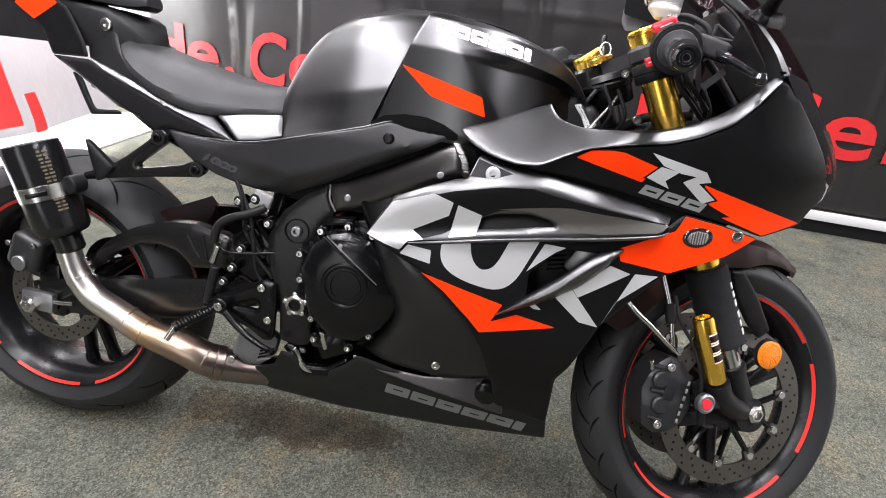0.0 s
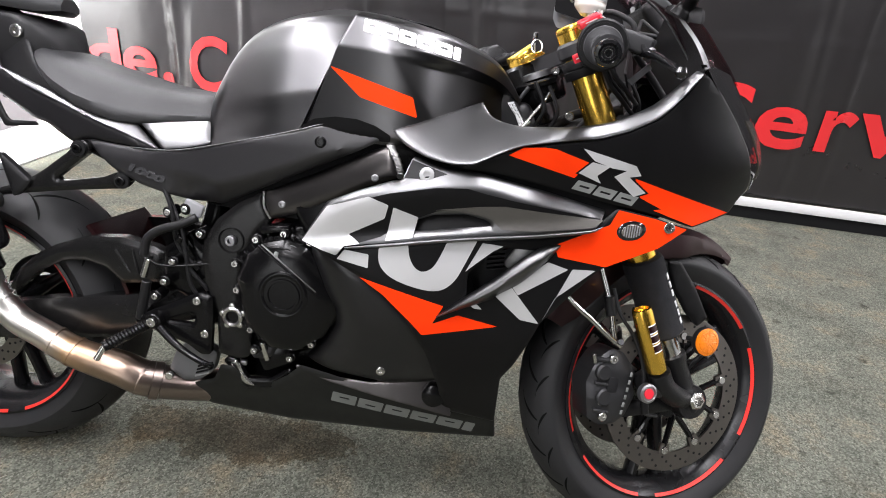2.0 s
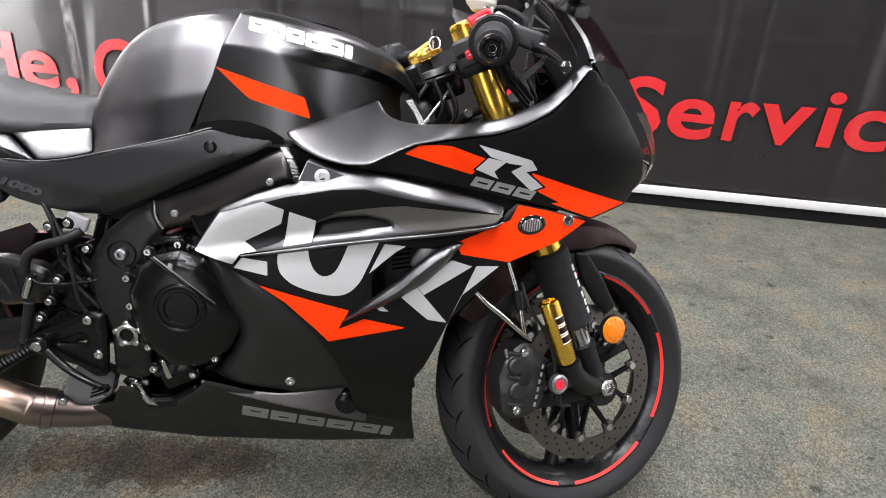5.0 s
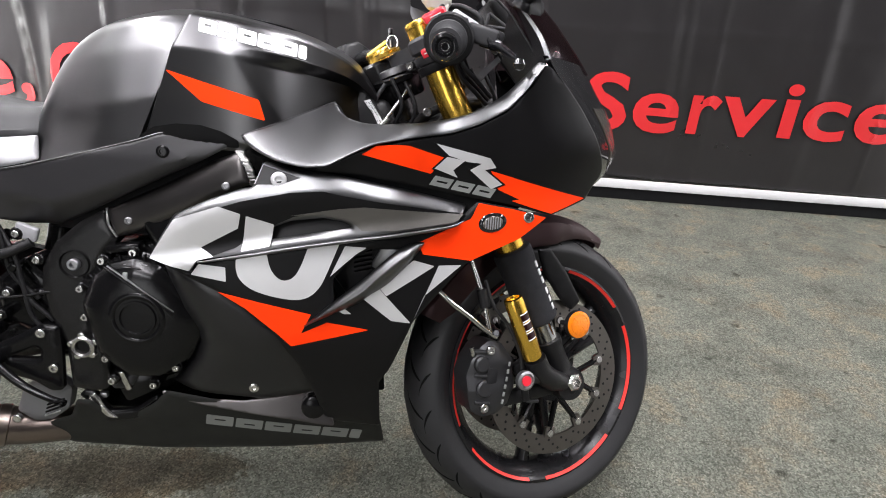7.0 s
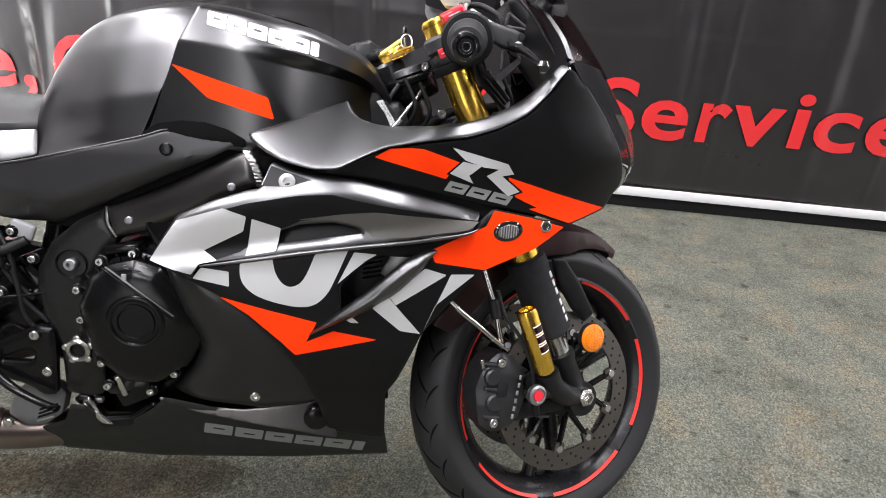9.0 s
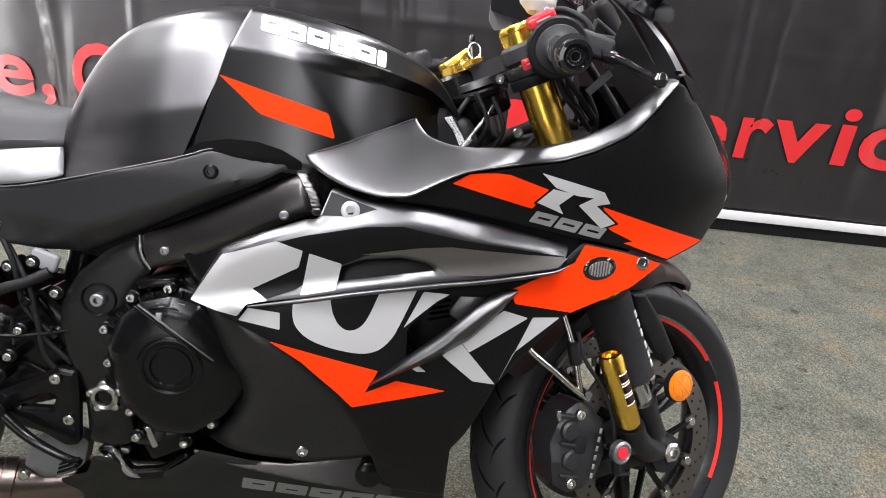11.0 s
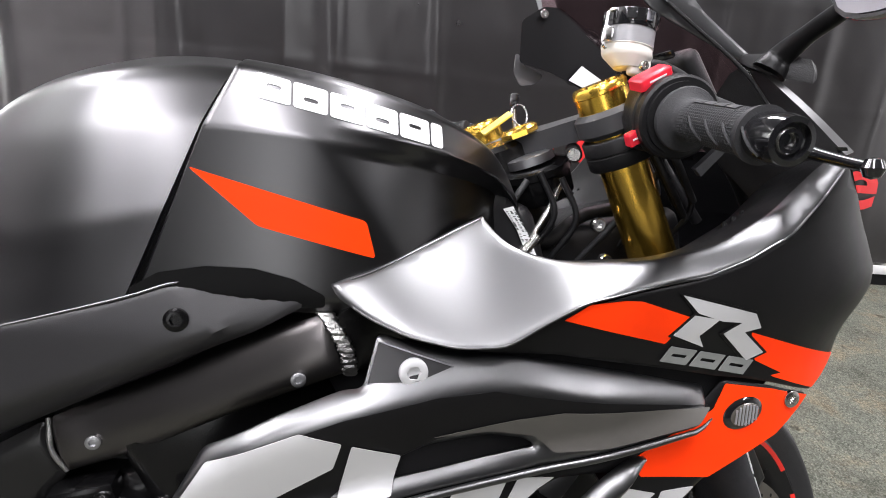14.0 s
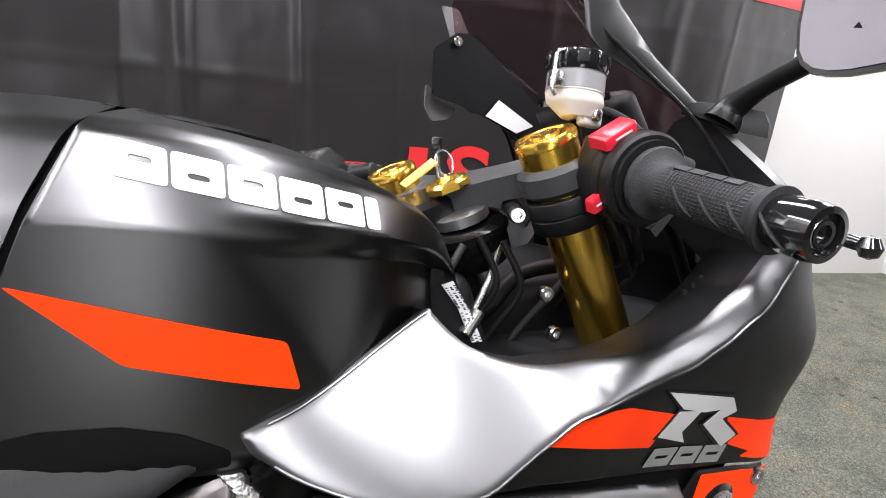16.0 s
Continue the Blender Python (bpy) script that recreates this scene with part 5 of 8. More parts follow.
part("under_tray", loft([[(x, y, z) for y, z in ((-0.10, lerp(x, [0.1, 0.5], [0.47, 0.34])), (-0.10, lerp(x, [0.1, 0.5], [0.52, 0.42])), (0.10, lerp(x, [0.1, 0.5], [0.52, 0.42])), (0.10, lerp(x, [0.1, 0.5], [0.47, 0.34])))] for x in np.linspace(0.1, 0.5, 6)]), DARK, bike)

# -- side cover and frame --
SIDE = [(0.283, 0.409), (0.372, 0.403), (0.456, 0.406), (0.556, 0.428), (0.690, 0.464), (0.735, 0.479), (0.777, 0.487), (0.812, 0.487), (0.839, 0.480), (0.857, 0.470), (0.805, 0.441), (0.692, 0.387), (0.590, 0.336), (0.540, 0.312), (0.484, 0.314), (0.390, 0.336), (0.330, 0.364)]
RAIL = [(0.862, 0.456), (0.880, 0.405), (0.830, 0.385), (0.769, 0.355), (0.690, 0.314), (0.640, 0.297), (0.624, 0.345), (0.726, 0.392), (0.820, 0.440)]
PLATE = [(0.622, 0.345), (0.580, 0.322), (0.536, 0.284), (0.511, 0.242), (0.506, 0.205), (0.515, 0.150), (0.536, 0.098), (0.538, 0.014), (0.572, 0.004), (0.600, 0.012), (0.606, 0.070), (0.580, 0.142), (0.592, 0.216), (0.614, 0.264), (0.641, 0.296)]


def rail_w(x, z):
    c = lerp(x, [0.60, 0.65, 0.77, 0.87, 0.93], [0.300, 0.320, 0.372, 0.425, 0.44])
    return lerp(x, [0.5, 0.6, 0.665, 0.841, 0.95], [0.148, 0.150, 0.160, 0.212, 0.23]) - 4.5 * (z - c) ** 2 * 1.6


for sd in (-1, 1):
    fl = 180 if sd > 0 else 0
    cov = panel("side_cover", SIDE, cover_w, COVERM, bike, "smooth black side cover with a slanting crease", sd, 0.006, 0.003, step=0.009)
    bolt((0.742, sd * (cover_w(0.742, 0.451) + 0.0), 0.451), 0.010, ENGINE, cov, 0.004, (0, 0, fl))
    # satin bead added on the plastic cover to draw its edge highlight
    EDGE = curve_pts([(x, sd * (cover_w(x, z) - 0.0006), z) for x, z in SIDE[1:9]], 4)
    part("cover_edge_glint", tube(EDGE, 0.0012, 1, 6), SATIN, cov)
    rail = panel("frame_rail", RAIL, rail_w, SPAR, bike, "black aluminium frame spar", sd, 0.05, 0.004, corner=0.004, step=0.010)
    for bx, bz in ((0.841, 0.401), (0.665, 0.329)):
        bolt((bx, sd * (rail_w(bx, bz) + 0.001), bz), 0.0065, CAST, rail, 0.003, (0, 0, fl))
    plate = panel("frame_plate", PLATE, lambda x, z: 0.150 + 0.01 * max(0, x - 0.6), FRAME, bike, "black pivot plate of the frame", sd, 0.04, 0.005, step=0.012)
    part("weld_bead", tube([(0.624, sd * (rail_w(0.624, 0.342) - 0.0025), 0.346), (0.626, sd * (rail_w(0.626, 0.33) - 0.0025), 0.332), (0.629, sd * (rail_w(0.629, 0.317) - 0.0025), 0.317), (0.640, sd * (rail_w(0.640, 0.300) - 0.0025), 0.298)], [0.0026, 0.0020, 0.0028, 0.0022, 0.0026, 0.002], 6), WELD, bike, "rough weld bead")
    rg = []
    for i in range(41):
        q = i / 40
        x, z = 0.862 + 0.022 * q + 0.006 * math.sin(3 * q), 0.458 - 0.054 * q
        hw = 0.0075 - 0.0012 * q + 0.0009 * math.sin(2.3 * i) + 0.0007 * math.sin(0.9 * i)
        y0 = rail_w(x, z)
        rg.append([(x - hw, sd * (y0 - 0.002), z), (x - hw * 0.75, sd * (y0 + 0.0012 + 0.0007 * math.sin(1.3 * i)), z), (x, sd * (y0 + 0.0022 + 0.0008 * math.sin(1.7 * i + 1)), z), (x + hw * 0.75, sd * (y0 + 0.0012 + 0.0007 * math.sin(1.1 * i + 2)), z), (x + hw, sd * (y0 - 0.002), z), (x, sd * (y0 - 0.006), z)])
    part("weld_band", loft(rg), WELD, bike, "bright rough weld band")
    part("pivot_recess", turned([(0.024, 0.0035), (0.0225, 0.0), (0.021, -0.004), (0.0, -0.004)], pose(0.566, sd * 0.1515, 0.248, 90 * (1 if sd < 0 else -1), 0, 0)), FRAME, bike)
    bolt((0.566, sd * 0.150, 0.248), 0.010, CAST, plate, 0.010, (0, 0, fl))
    panel("frame_nose", [(0.872, 0.458), (0.905, 0.470), (1.00, 0.50), (1.06, 0.53), (1.07, 0.44), (1.0, 0.42), (0.89, 0.40)], lambda x, z: lerp(x, [0.87, 1.07], [0.222, 0.07]), FRAME, bike, "black frame by the steering head", sd, 0.03, 0.006)
part("steering_head", rod((1.145, 0, 0.45), (1.075, 0, 0.615), 0.040, seg=28), FRAME, bike, "black steering head")
part("intake_trunk", box((0.13, 0.17, 0.12), (1.055, 0, 0.475), (0, -20, 0), 0.02, 3), PLASTIC, bike, "black intake trunk by the steering head")
part("air_duct", box((0.26, 0.17, 0.11), (1.205, 0.045, 0.470), (0, -12, 0), 0.02, 3), PLASTIC, bike, "black air duct under the steering head")
part("loom", tube([(1.05, -0.02, 0.55), (1.12, -0.05, 0.50), (1.19, -0.03, 0.535), (1.27, -0.06, 0.55)], 0.009), PLASTIC, bike, "black taped wiring loom")
for hx, hy, hz in ((1.10, -0.085, 0.585), (1.125, -0.090, 0.580), (1.245, -0.060, 0.610), (1.265, -0.100, 0.600)):
    part("black_hose", tube([(hx, hy, hz), (hx + 0.02, hy - 0.005, hz - 0.045), (hx + 0.005, hy + 0.01, hz - 0.085), (hx - 0.02, hy + 0.03, hz - 0.13)], 0.0036), PLASTIC, bike, "black rubber hose")
part("cockpit_tray", loft([[(x, y, z) for y, z in ((-w, 0.46), (-w * 0.9, 0.47), (w * 0.9, 0.47), (w, 0.46), (w, 0.44), (-w, 0.44))] for x, w in ((1.06, 0.12), (1.15, 0.20), (1.30, 0.22), (1.42, 0.15), (1.47, 0.06))]), DARK, bike, "black tray under the cockpit")

# -- engine --
eng = part("engine_block", box((0.30, 0.30, 0.26), (0.72, 0.0, 0.17), (0, -18, 0), 0.03, 3), ENGINE, bike, "black engine block")
part("cylinder_head", box((0.20, 0.34, 0.16), (0.80, 0.0, 0.31), (0, -25, 0), 0.02, 3), ENGINE, bike, "black cylinder head")
part("gearbox", box((0.22, 0.24, 0.20), (0.58, 0.0, 0.14), (0, 10, 0), 0.03, 3), ENGINE, bike, "black gearbox")
part("oil_sump", box((0.30, 0.20, 0.14), (0.70, 0.0, 0.0), (0, 0, 0), 0.03, 3), ENGINE, bike, "black oil sump")
part("radiator", box((0.03, 0.36, 0.34), (1.03, 0.0, 0.20), (0, -12, 0), 0.006), DARK, bike, "dark radiator behind the front wheel")
CL = [(0.591, 0.189), (0.610, 0.234), (0.640, 0.259), (0.682, 0.270), (0.722, 0.258), (0.790, 0.175), (0.790, 0.137), (0.753, 0.089), (0.705, 0.054), (0.654, 0.055), (0.611, 0.100)]
cl = panel("clutch_cover", CL, lambda x, z: 0.205 - 0.9 * max(0, math.hypot(x - 0.683, z - 0.165) - 0.055) ** 1.5, ENGINE, bike, "black engine clutch cover", -1, 0.05, 0.010)
part("cover_ring", turned([(0.030, 0), (0.031, 0.003), (0.027, 0.003), (0.026, 0.0)], pose(0.684, -0.2055, 0.170, 90, 0, 0), 40, close=True), ENGINE, cl)
part("cover_rib", box((0.135, 0.005, 0.005), (0.690, -0.203, 0.218), (0, 38, 0), 0.002), ENGINE, cl)
# pale alloy sliver on the black rib, in place of its edge highlight
part("cover_rib", box((0.128, 0.004, 0.0016), (0.694, -0.2045, 0.2225), (0, 38, 0), 0.0006), CAST, cl)
part("cover_boss", turned([(0.036, -0.004), (0.046, -0.004), (0.046, 0.0015), (0.043, 0.0030), (0.038, 0.0030), (0.036, 0.0015)], pose(0.684, -0.2045, 0.170, 90, 0, 0), 48, close=True), ENGINE, cl)
# pale alloy line round the black cover, in place of its edge highlight
part("cover_lip_glint", tube([(0.600, -0.187, 0.190), (0.618, -0.189, 0.229), (0.646, -0.190, 0.252), (0.683, -0.190, 0.262), (0.717, -0.190, 0.250), (0.750, -0.190, 0.212), (0.782, -0.190, 0.172)], 0.0016, 4, 6), CAST, cl)
for i in range(9):
    a = radians(62 + 11 * i)
    part("cover_finlet", box((0.016, 0.010, 0.0030), (0.683 + 0.100 * math.cos(a), -0.176, 0.168 + 0.100 * math.sin(a)), (0, -math.degrees(a), 0), 0.001), ENGINE, eng)
part("cover_rib", tube([(0.614, -0.190, 0.221), (0.640, -0.193, 0.246), (0.680, -0.195, 0.256), (0.714, -0.193, 0.244)], 0.003), ENGINE, cl)
part("cover_mark", box((0.008, 0.004, 0.020), (0.669, -0.201, 0.240), (0, 5, 0), 0.0015), LGREY, cl)
for q in ((0.622, 0.261), (0.674, 0.277), (0.583, 0.211), (0.613, 0.083), (0.620, 0.040), (0.690, 0.032), (0.731, 0.066), (0.722, 0.266), (0.586, 0.160)):
    bolt((q[0], -0.172, q[1]), 0.0065, STEEL, eng, 0.007)
    part("bolt_boss", rod((q[0], -0.12, q[1]), (q[0], -0.171, q[1]), 0.010), ENGINE, eng)
part("cover_flange", panel("tmp_flange", [(x * 1.06 - 0.683 * 0.06, z * 1.06 - 0.165 * 0.06) for x, z in CL], con(0.166), ENGINE, None, "", -1, 0.04, 0.004) and box((0.02, 0.03, 0.02), (0.60, -0.12, 0.10), (0, 0, 0), 0.004), ENGINE, eng)
bpy.data.objects["tmp_flange"].parent = eng
bpy.data.objects["tmp_flange"].name = "cover_flange"
# oil filler cap with its notched ring
fc = part("filler_plug", turned([(0.0115, 0.002), (0.0125, 0.009), (0.0165, 0.0105), (0.0195, 0.008), (0.0205, 0.0), (0.0115, 0.0)], pose(0.582, -0.178, 0.109, 90, 0, 0), 32, close=True), STEEL, bike, "bare alloy oil filler plug")
part("plug_socket", turned([(0, 0.004), (0.0118, 0.004), (0.0118, 0.0), (0, 0.0)], pose(0.582, -0.178, 0.109, 90, 0, 0), 6), ENGINE, fc)
for a in range(5):
    t = a * math.pi * 2 / 5 + 0.4
    part("plug_lobe", turned([(0, 0.007), (0.0055, 0.006), (0.0065, 0.0), (0, 0.0)], pose(0.582 + 0.0205 * math.cos(t), -0.178, 0.109 + 0.0205 * math.sin(t), 90, 0, 0), 14), STEEL, fc)
part("engine_bracket", box((0.055, 0.03, 0.014), (0.655, -0.155, 0.282), (0, -8, 0), 0.004), ENGINE, eng, "black engine bracket")
part("water_hose", tube([(0.612, -0.14, 0.02), (0.640, -0.15, 0.03), (0.66, -0.14, 0.06)], 0.012), RUBBER, eng)
part("drain_fitting", rod((0.632, -0.165, 0.055), (0.640, -0.155, 0.015), 0.006), STEEL, eng)
part("sump_casting", box((0.07, 0.04, 0.045), (0.655, -0.135, 0.020), (0, -25, 0), 0.008), ENGINE, eng, "black cast sump corner")
part("sump_bracket", panel("tmp_br", [(0.545, -0.006), (0.552, 0.004), (0.573, 0.002), (0.596, -0.038), (0.640, -0.034), (0.680, -0.006), (0.690, -0.014), (0.650, -0.052), (0.590, -0.060), (0.566, -0.024)], con(0.144), ENGINE, None, "", -1, 0.012, 0.003) and box((0.02, 0.01, 0.01), (0.58, -0.13, -0.01), (0, 0, 0), 0.002), CAST, eng)
panel("sump_lug", [(0.560, -0.006), (0.573, 0.002), (0.590, -0.030), (0.612, -0.052), (0.592, -0.050), (0.574, -0.030)], con(0.1455), STEEL, eng, "bare alloy sump lug", -1, 0.004, 0.0015)
bpy.data.objects["tmp_br"].parent = eng
bpy.data.objects["tmp_br"].name = "sump_bracket"
# exhaust headers under the engine
for i in range(4):
    y = -0.12 + 0.08 * i
    part("header_pipe", tube([(0.93, y, 0.28), (1.00, y, 0.18), (0.97, y * 0.8, 0.02), (0.85, y * 0.5, -0.09), (0.66, y * 0.3 - 0.03, -0.10)], 0.018), PIPE, bike, "titanium header pipe")

# -- swingarm and rear --
ARM = [(0.108, 0.130), (0.150, 0.168), (0.193, 0.192), (0.262, 0.216), (0.329, 0.220), (0.394, 0.207), (0.430, 0.190), (0.520, 0.175), (0.530, 0.140), (0.439, 0.140), (0.372, 0.130), (0.324, 0.125), (0.290, 0.155), (0.250, 0.165), (0.204, 0.160), (0.145, 0.128), (0.117, 0.100), (0.06, 0.06), (-0.02, 0.04), (-0.04, 0.03), (-0.05, -0.03), (0.02, -0.04), (0.05, 0.03)]
LOWB = [(-0.06, 0.032), (0.02, 0.040), (0.147, 0.068), (0.300, 0.092), (0.400, 0.108), (0.53, 0.150), (0.54, 0.08), (0.40, 0.040), (0.289, 0.0), (0.218, -0.012), (0.100, -0.028), (-0.06, -0.034)]
for sd in (-1, 1):
    arm = panel("swingarm", ARM, con(0.118), FRAME, bike, "black arched swingarm", sd, 0.032, 0.008)
    panel("lower_beam", LOWB, con(0.112), FRAME, arm, "", sd, 0.040, 0.010)
    panel("arm_gusset", [(0.30, 0.205), (0.40, 0.195), (0.43, 0.16), (0.37, 0.140), (0.33, 0.140)], con(0.112), ENGINE, arm, "", sd, 0.02, 0.004)
    for a, bq in (((0.318, 0.196), (0.345, 0.150)), ((0.352, 0.200), (0.362, 0.150)), ((0.392, 0.192), (0.372, 0.150))):
        part("arm_rib", rod((a[0], sd * 0.117, a[1]), (bq[0], sd * 0.117, bq[1]), 0.004), FRAME, arm)
part("axle_block", box((0.075, 0.018, 0.045), (-0.022, -0.128, 0.0), (0, 4, 0), 0.005), CAST, bike, "bare alloy axle block")
part("axle_nut", turned([(0, 0), (0.019, 0), (0.020, 0.004), (0.019, 0.018), (0.012, 0.022), (0.010, 0.012), (0, 0.012)], pose(-0.030, -0.135, -0.004, 90, 0, 0), 6), STEEL, bike, "bright axle nut")
part("axle_adjuster", rod((0.012, -0.128, 0.0), (0.058, -0.128, 0.004), 0.005), STEEL, bike)
part("rear_caliper", box((0.075, 0.05, 0.08), (-0.046, -0.115, 0.105), (0, 20, 0), 0.014, 3), CALIPER, bike, "dark rear brake caliper")
part("caliper_piston", rod((-0.052, -0.138, 0.085), (-0.052, -0.148, 0.085), 0.017), CAST, bike, "bare alloy caliper piston cap")
part("caliper_hanger", box((0.05, 0.014, 0.07), (-0.01, -0.105, 0.045), (0, 0, 0), 0.004), ENGINE, bike)
for q in ((-0.072, 0.128), (-0.015, 0.128)):
    bolt((q[0], -0.142, q[1]), 0.006, STEEL, bike, 0.006)
part("shock_absorber", rod((0.44, 0.0, 0.10), (0.50, 0.0, 0.36), 0.032), ENGINE, bike, "black rear shock absorber")
part("hugger", loft([[(0.345 * math.cos(a), y, 0.345 * math.sin(a)) for y in (-0.10, -0.06, 0.0, 0.06, 0.10)] + [(0.337 * math.cos(a), y, 0.337 * math.sin(a)) for y in (0.10, 0.06, 0.0, -0.06, -0.10)] for a in np.linspace(radians(14), radians(43), 14)]), MAROON, bike, "dark glossy rear mudguard")


def wheel_frame(c, steer=None):
    """z of the frame is the axle, towards the machine's right."""
    m = Matrix.Translation(c) @ Matrix.Rotation(radians(90), 4, "X")
    return (steer @ m) if steer else m


def build_wheel(name, c, radius, width, rim_w, steer, label, spokes=3, turn=0.0):
    m = wheel_frame(c, steer)
    hw = rim_w / 2
    rim = turned([(0.2305, -hw), (0.2305, -hw + 0.006), (0.217, -hw + 0.013), (0.207, -hw + 0.03), (0.200, 0), (0.207, hw - 0.03), (0.217, hw - 0.013), (0.2305, hw - 0.006), (0.2305, hw), (0.224, hw + 0.002), (0.213, hw - 0.008), (0.198, hw - 0.026), (0.192, 0), (0.198, -hw + 0.026), (0.213, -hw + 0.008), (0.224, -hw - 0.002)], m, 96, close=True)
    arms = []
    for i in range(spokes):
        for d in (-0.16, 0.16):
            a = 2 * math.pi * i / spokes + turn
            p0 = Vector((0.032 * math.cos(a + 2.2 * d), 0.032 * math.sin(a + 2.2 * d), 0))
            p1 = Vector((0.199 * math.cos(a + d), 0.199 * math.sin(a + d), 0))
            t = (p1 - p0).normalized()
            n = Vector((-t.y, t.x, 0))
            rg = []
            for k in range(7):
                q = k / 6
                cc = p0.lerp(p1, q)
                ww, hh = 0.017 - 0.006 * q + 0.006 * max(0, q - 0.8) * 5, 0.022 - 0.006 * q
                rg.append([tuple(cc + n * ww * math.cos(x) + Vector((0, 0, hh * math.sin(x)))) for x in np.linspace(0, 2 * math.pi, 10, endpoint=False)])
            arms.append(xform(loft(rg), m))
    w = part(name, rim, RIM, bike, label)
    part("hub", turned([(0.018, -0.05), (0.045, -0.048), (0.048, -0.03), (0.040, 0), (0.048, 0.03), (0.045, 0.048), (0.018, 0.05)], m, 32, None, True), RIM, w)
    for a in arms:
        part("spoke", a, RIM, w)
    # tyre, round section
    prof = []
    hb = width / 2
    side = 0.74 if width < 0.15 else 0.78
    for t in np.linspace(-1, 1, 33):
        a = t * math.pi / 2 * side
        prof.append((radius - hb * 1.04 * (1 - math.cos(a)) * 0.98, hb * math.sin(a) / math.sin(math.pi / 2 * side)))
    r0 = prof[0][0]
    lo = [(0.228, -hw + 0.004), (0.240, -hb * 0.86), (0.5 * (0.25 + r0), -hb * 0.985)]
    pr = lo + prof + [(r, -z) for r, z in reversed(lo)]
    tyre = turned(pr, m, 120)
    part("tyre", tyre, RUBBER, w, "black sports tyre")
    return w, m, hw, prof


def groove(m, prof, ang, parent, length=0.5, sweep=0.30, side=1, z0=0.25, z1=0.92):
    """A curved tread groove: a thin dark inlay following the tread."""
    rows = []
    zs = [p[1] for p in prof]
    rs = [p[0] for p in prof]
    hb = max(zs)
    for k in range(11):
        q = k / 10
        z = side * hb * (z0 + (z1 - z0) * q)
        r = lerp(z, zs, rs) + 0.0006
        a = ang + sweep * (q ** 0.6 - 0.5) * 0.6
        wd = 0.0040 * (1 - 0.75 * abs(2 * q - 1) ** 2) / r
        rows.append([(r * math.cos(a - wd), r * math.sin(a - wd), z), (r * math.cos(a + wd), r * math.sin(a + wd), z), ((r - 0.004) * math.cos(a + wd), (r - 0.004) * math.sin(a + wd), z), ((r - 0.004) * math.cos(a - wd), (r - 0.004) * math.sin(a - wd), z)])
    return xform(loft(rows), m)


fw, fm, fhw, fprof = build_wheel("front_wheel", (1.42, 0, -0.02), 0.301, 0.121, 0.098, ROLL, "black front wheel with red rim tape", 3, 0.5)
rw, rm, rhw, rprof = build_wheel("rear_wheel", (-0.014, 0, 0), 0.321, 0.190, 0.162, None, "black rear wheel with red rim tape", 3, -1.35)
for wheel, m, prof, sweep, count in ((fw, fm, fprof, 0.30, 24), (rw, rm, rprof, 0.45, 14)):
    for sd in (1, -1):
        g = None
        for i in range(count):
            a = 2 * math.pi * i / count + (0.1 if sd > 0 else 0.3)
            g = join(g, groove(m, prof, a, wheel, side=sd, sweep=sweep, z0=0.12, z1=0.66))
            g = join(g, groove(m, prof, a + 0.11, wheel, side=sd, sweep=-sweep * 0.9, z0=0.62, z1=0.90))
        part("tread_groove", g, GROOVE, wheel)


def tape(m, hw, a0, a1, parent, sd=1):
    rows = []
    n = max(4, int((a1 - a0) / 0.06))
    for i in range(n + 1):
        a = a0 + (a1 - a0) * i / n
        rows.append([(r * math.cos(a), r * math.sin(a), sd * z) for r, z in ((0.2196, hw - 0.0017), (0.2250, hw + 0.0028), (0.2250, hw + 0.0034), (0.2196, hw - 0.0010))])
    return part("rim_tape", xform(loft(rows), m), REDTAPE, parent)


# arcs between the tyre's small gaps
for sd in (1, -1):
    for a0, a1 in ((0.61, 1.31), (1.54, 2.27), (2.48, 3.49), (3.75, 4.49), (4.68, 5.50), (5.79, 6.67)):
        tape(fm, fhw, a0, a1, fw, sd)
        tape(rm, rhw, a0 + 0.4, a1 + 0.4, rw, sd)


def brake_disc(m, z, router, rinner, holes, parent, material):
    """A drilled disc as a flat ring with round holes."""
    b = turned([(rinner, -0.0022), (router, -0.0022), (router, 0.0022), (rinner, 0.0022)], m @ Matrix.Translation((0, 0, z)), 72, close=True)
    d = part("brake_disc", b, material, parent, "drilled steel brake disc")
    h = None
    for i in range(holes):
        for k, rr in enumerate((0.25, 0.5, 0.75)):
            a = 2 * math.pi * (i + 0.33 * k) / holes
            r = rinner + (router - rinner) * rr
            h = turned([(0, 0.0026), (0.0028, 0.0026), (0.0028, -0.0026), (0, -0.0026)], m @ Matrix.Translation((r * math.cos(a), r * math.sin(a), z)), 8, h)
    part("drill_hole", h, DARK, d)
    return d


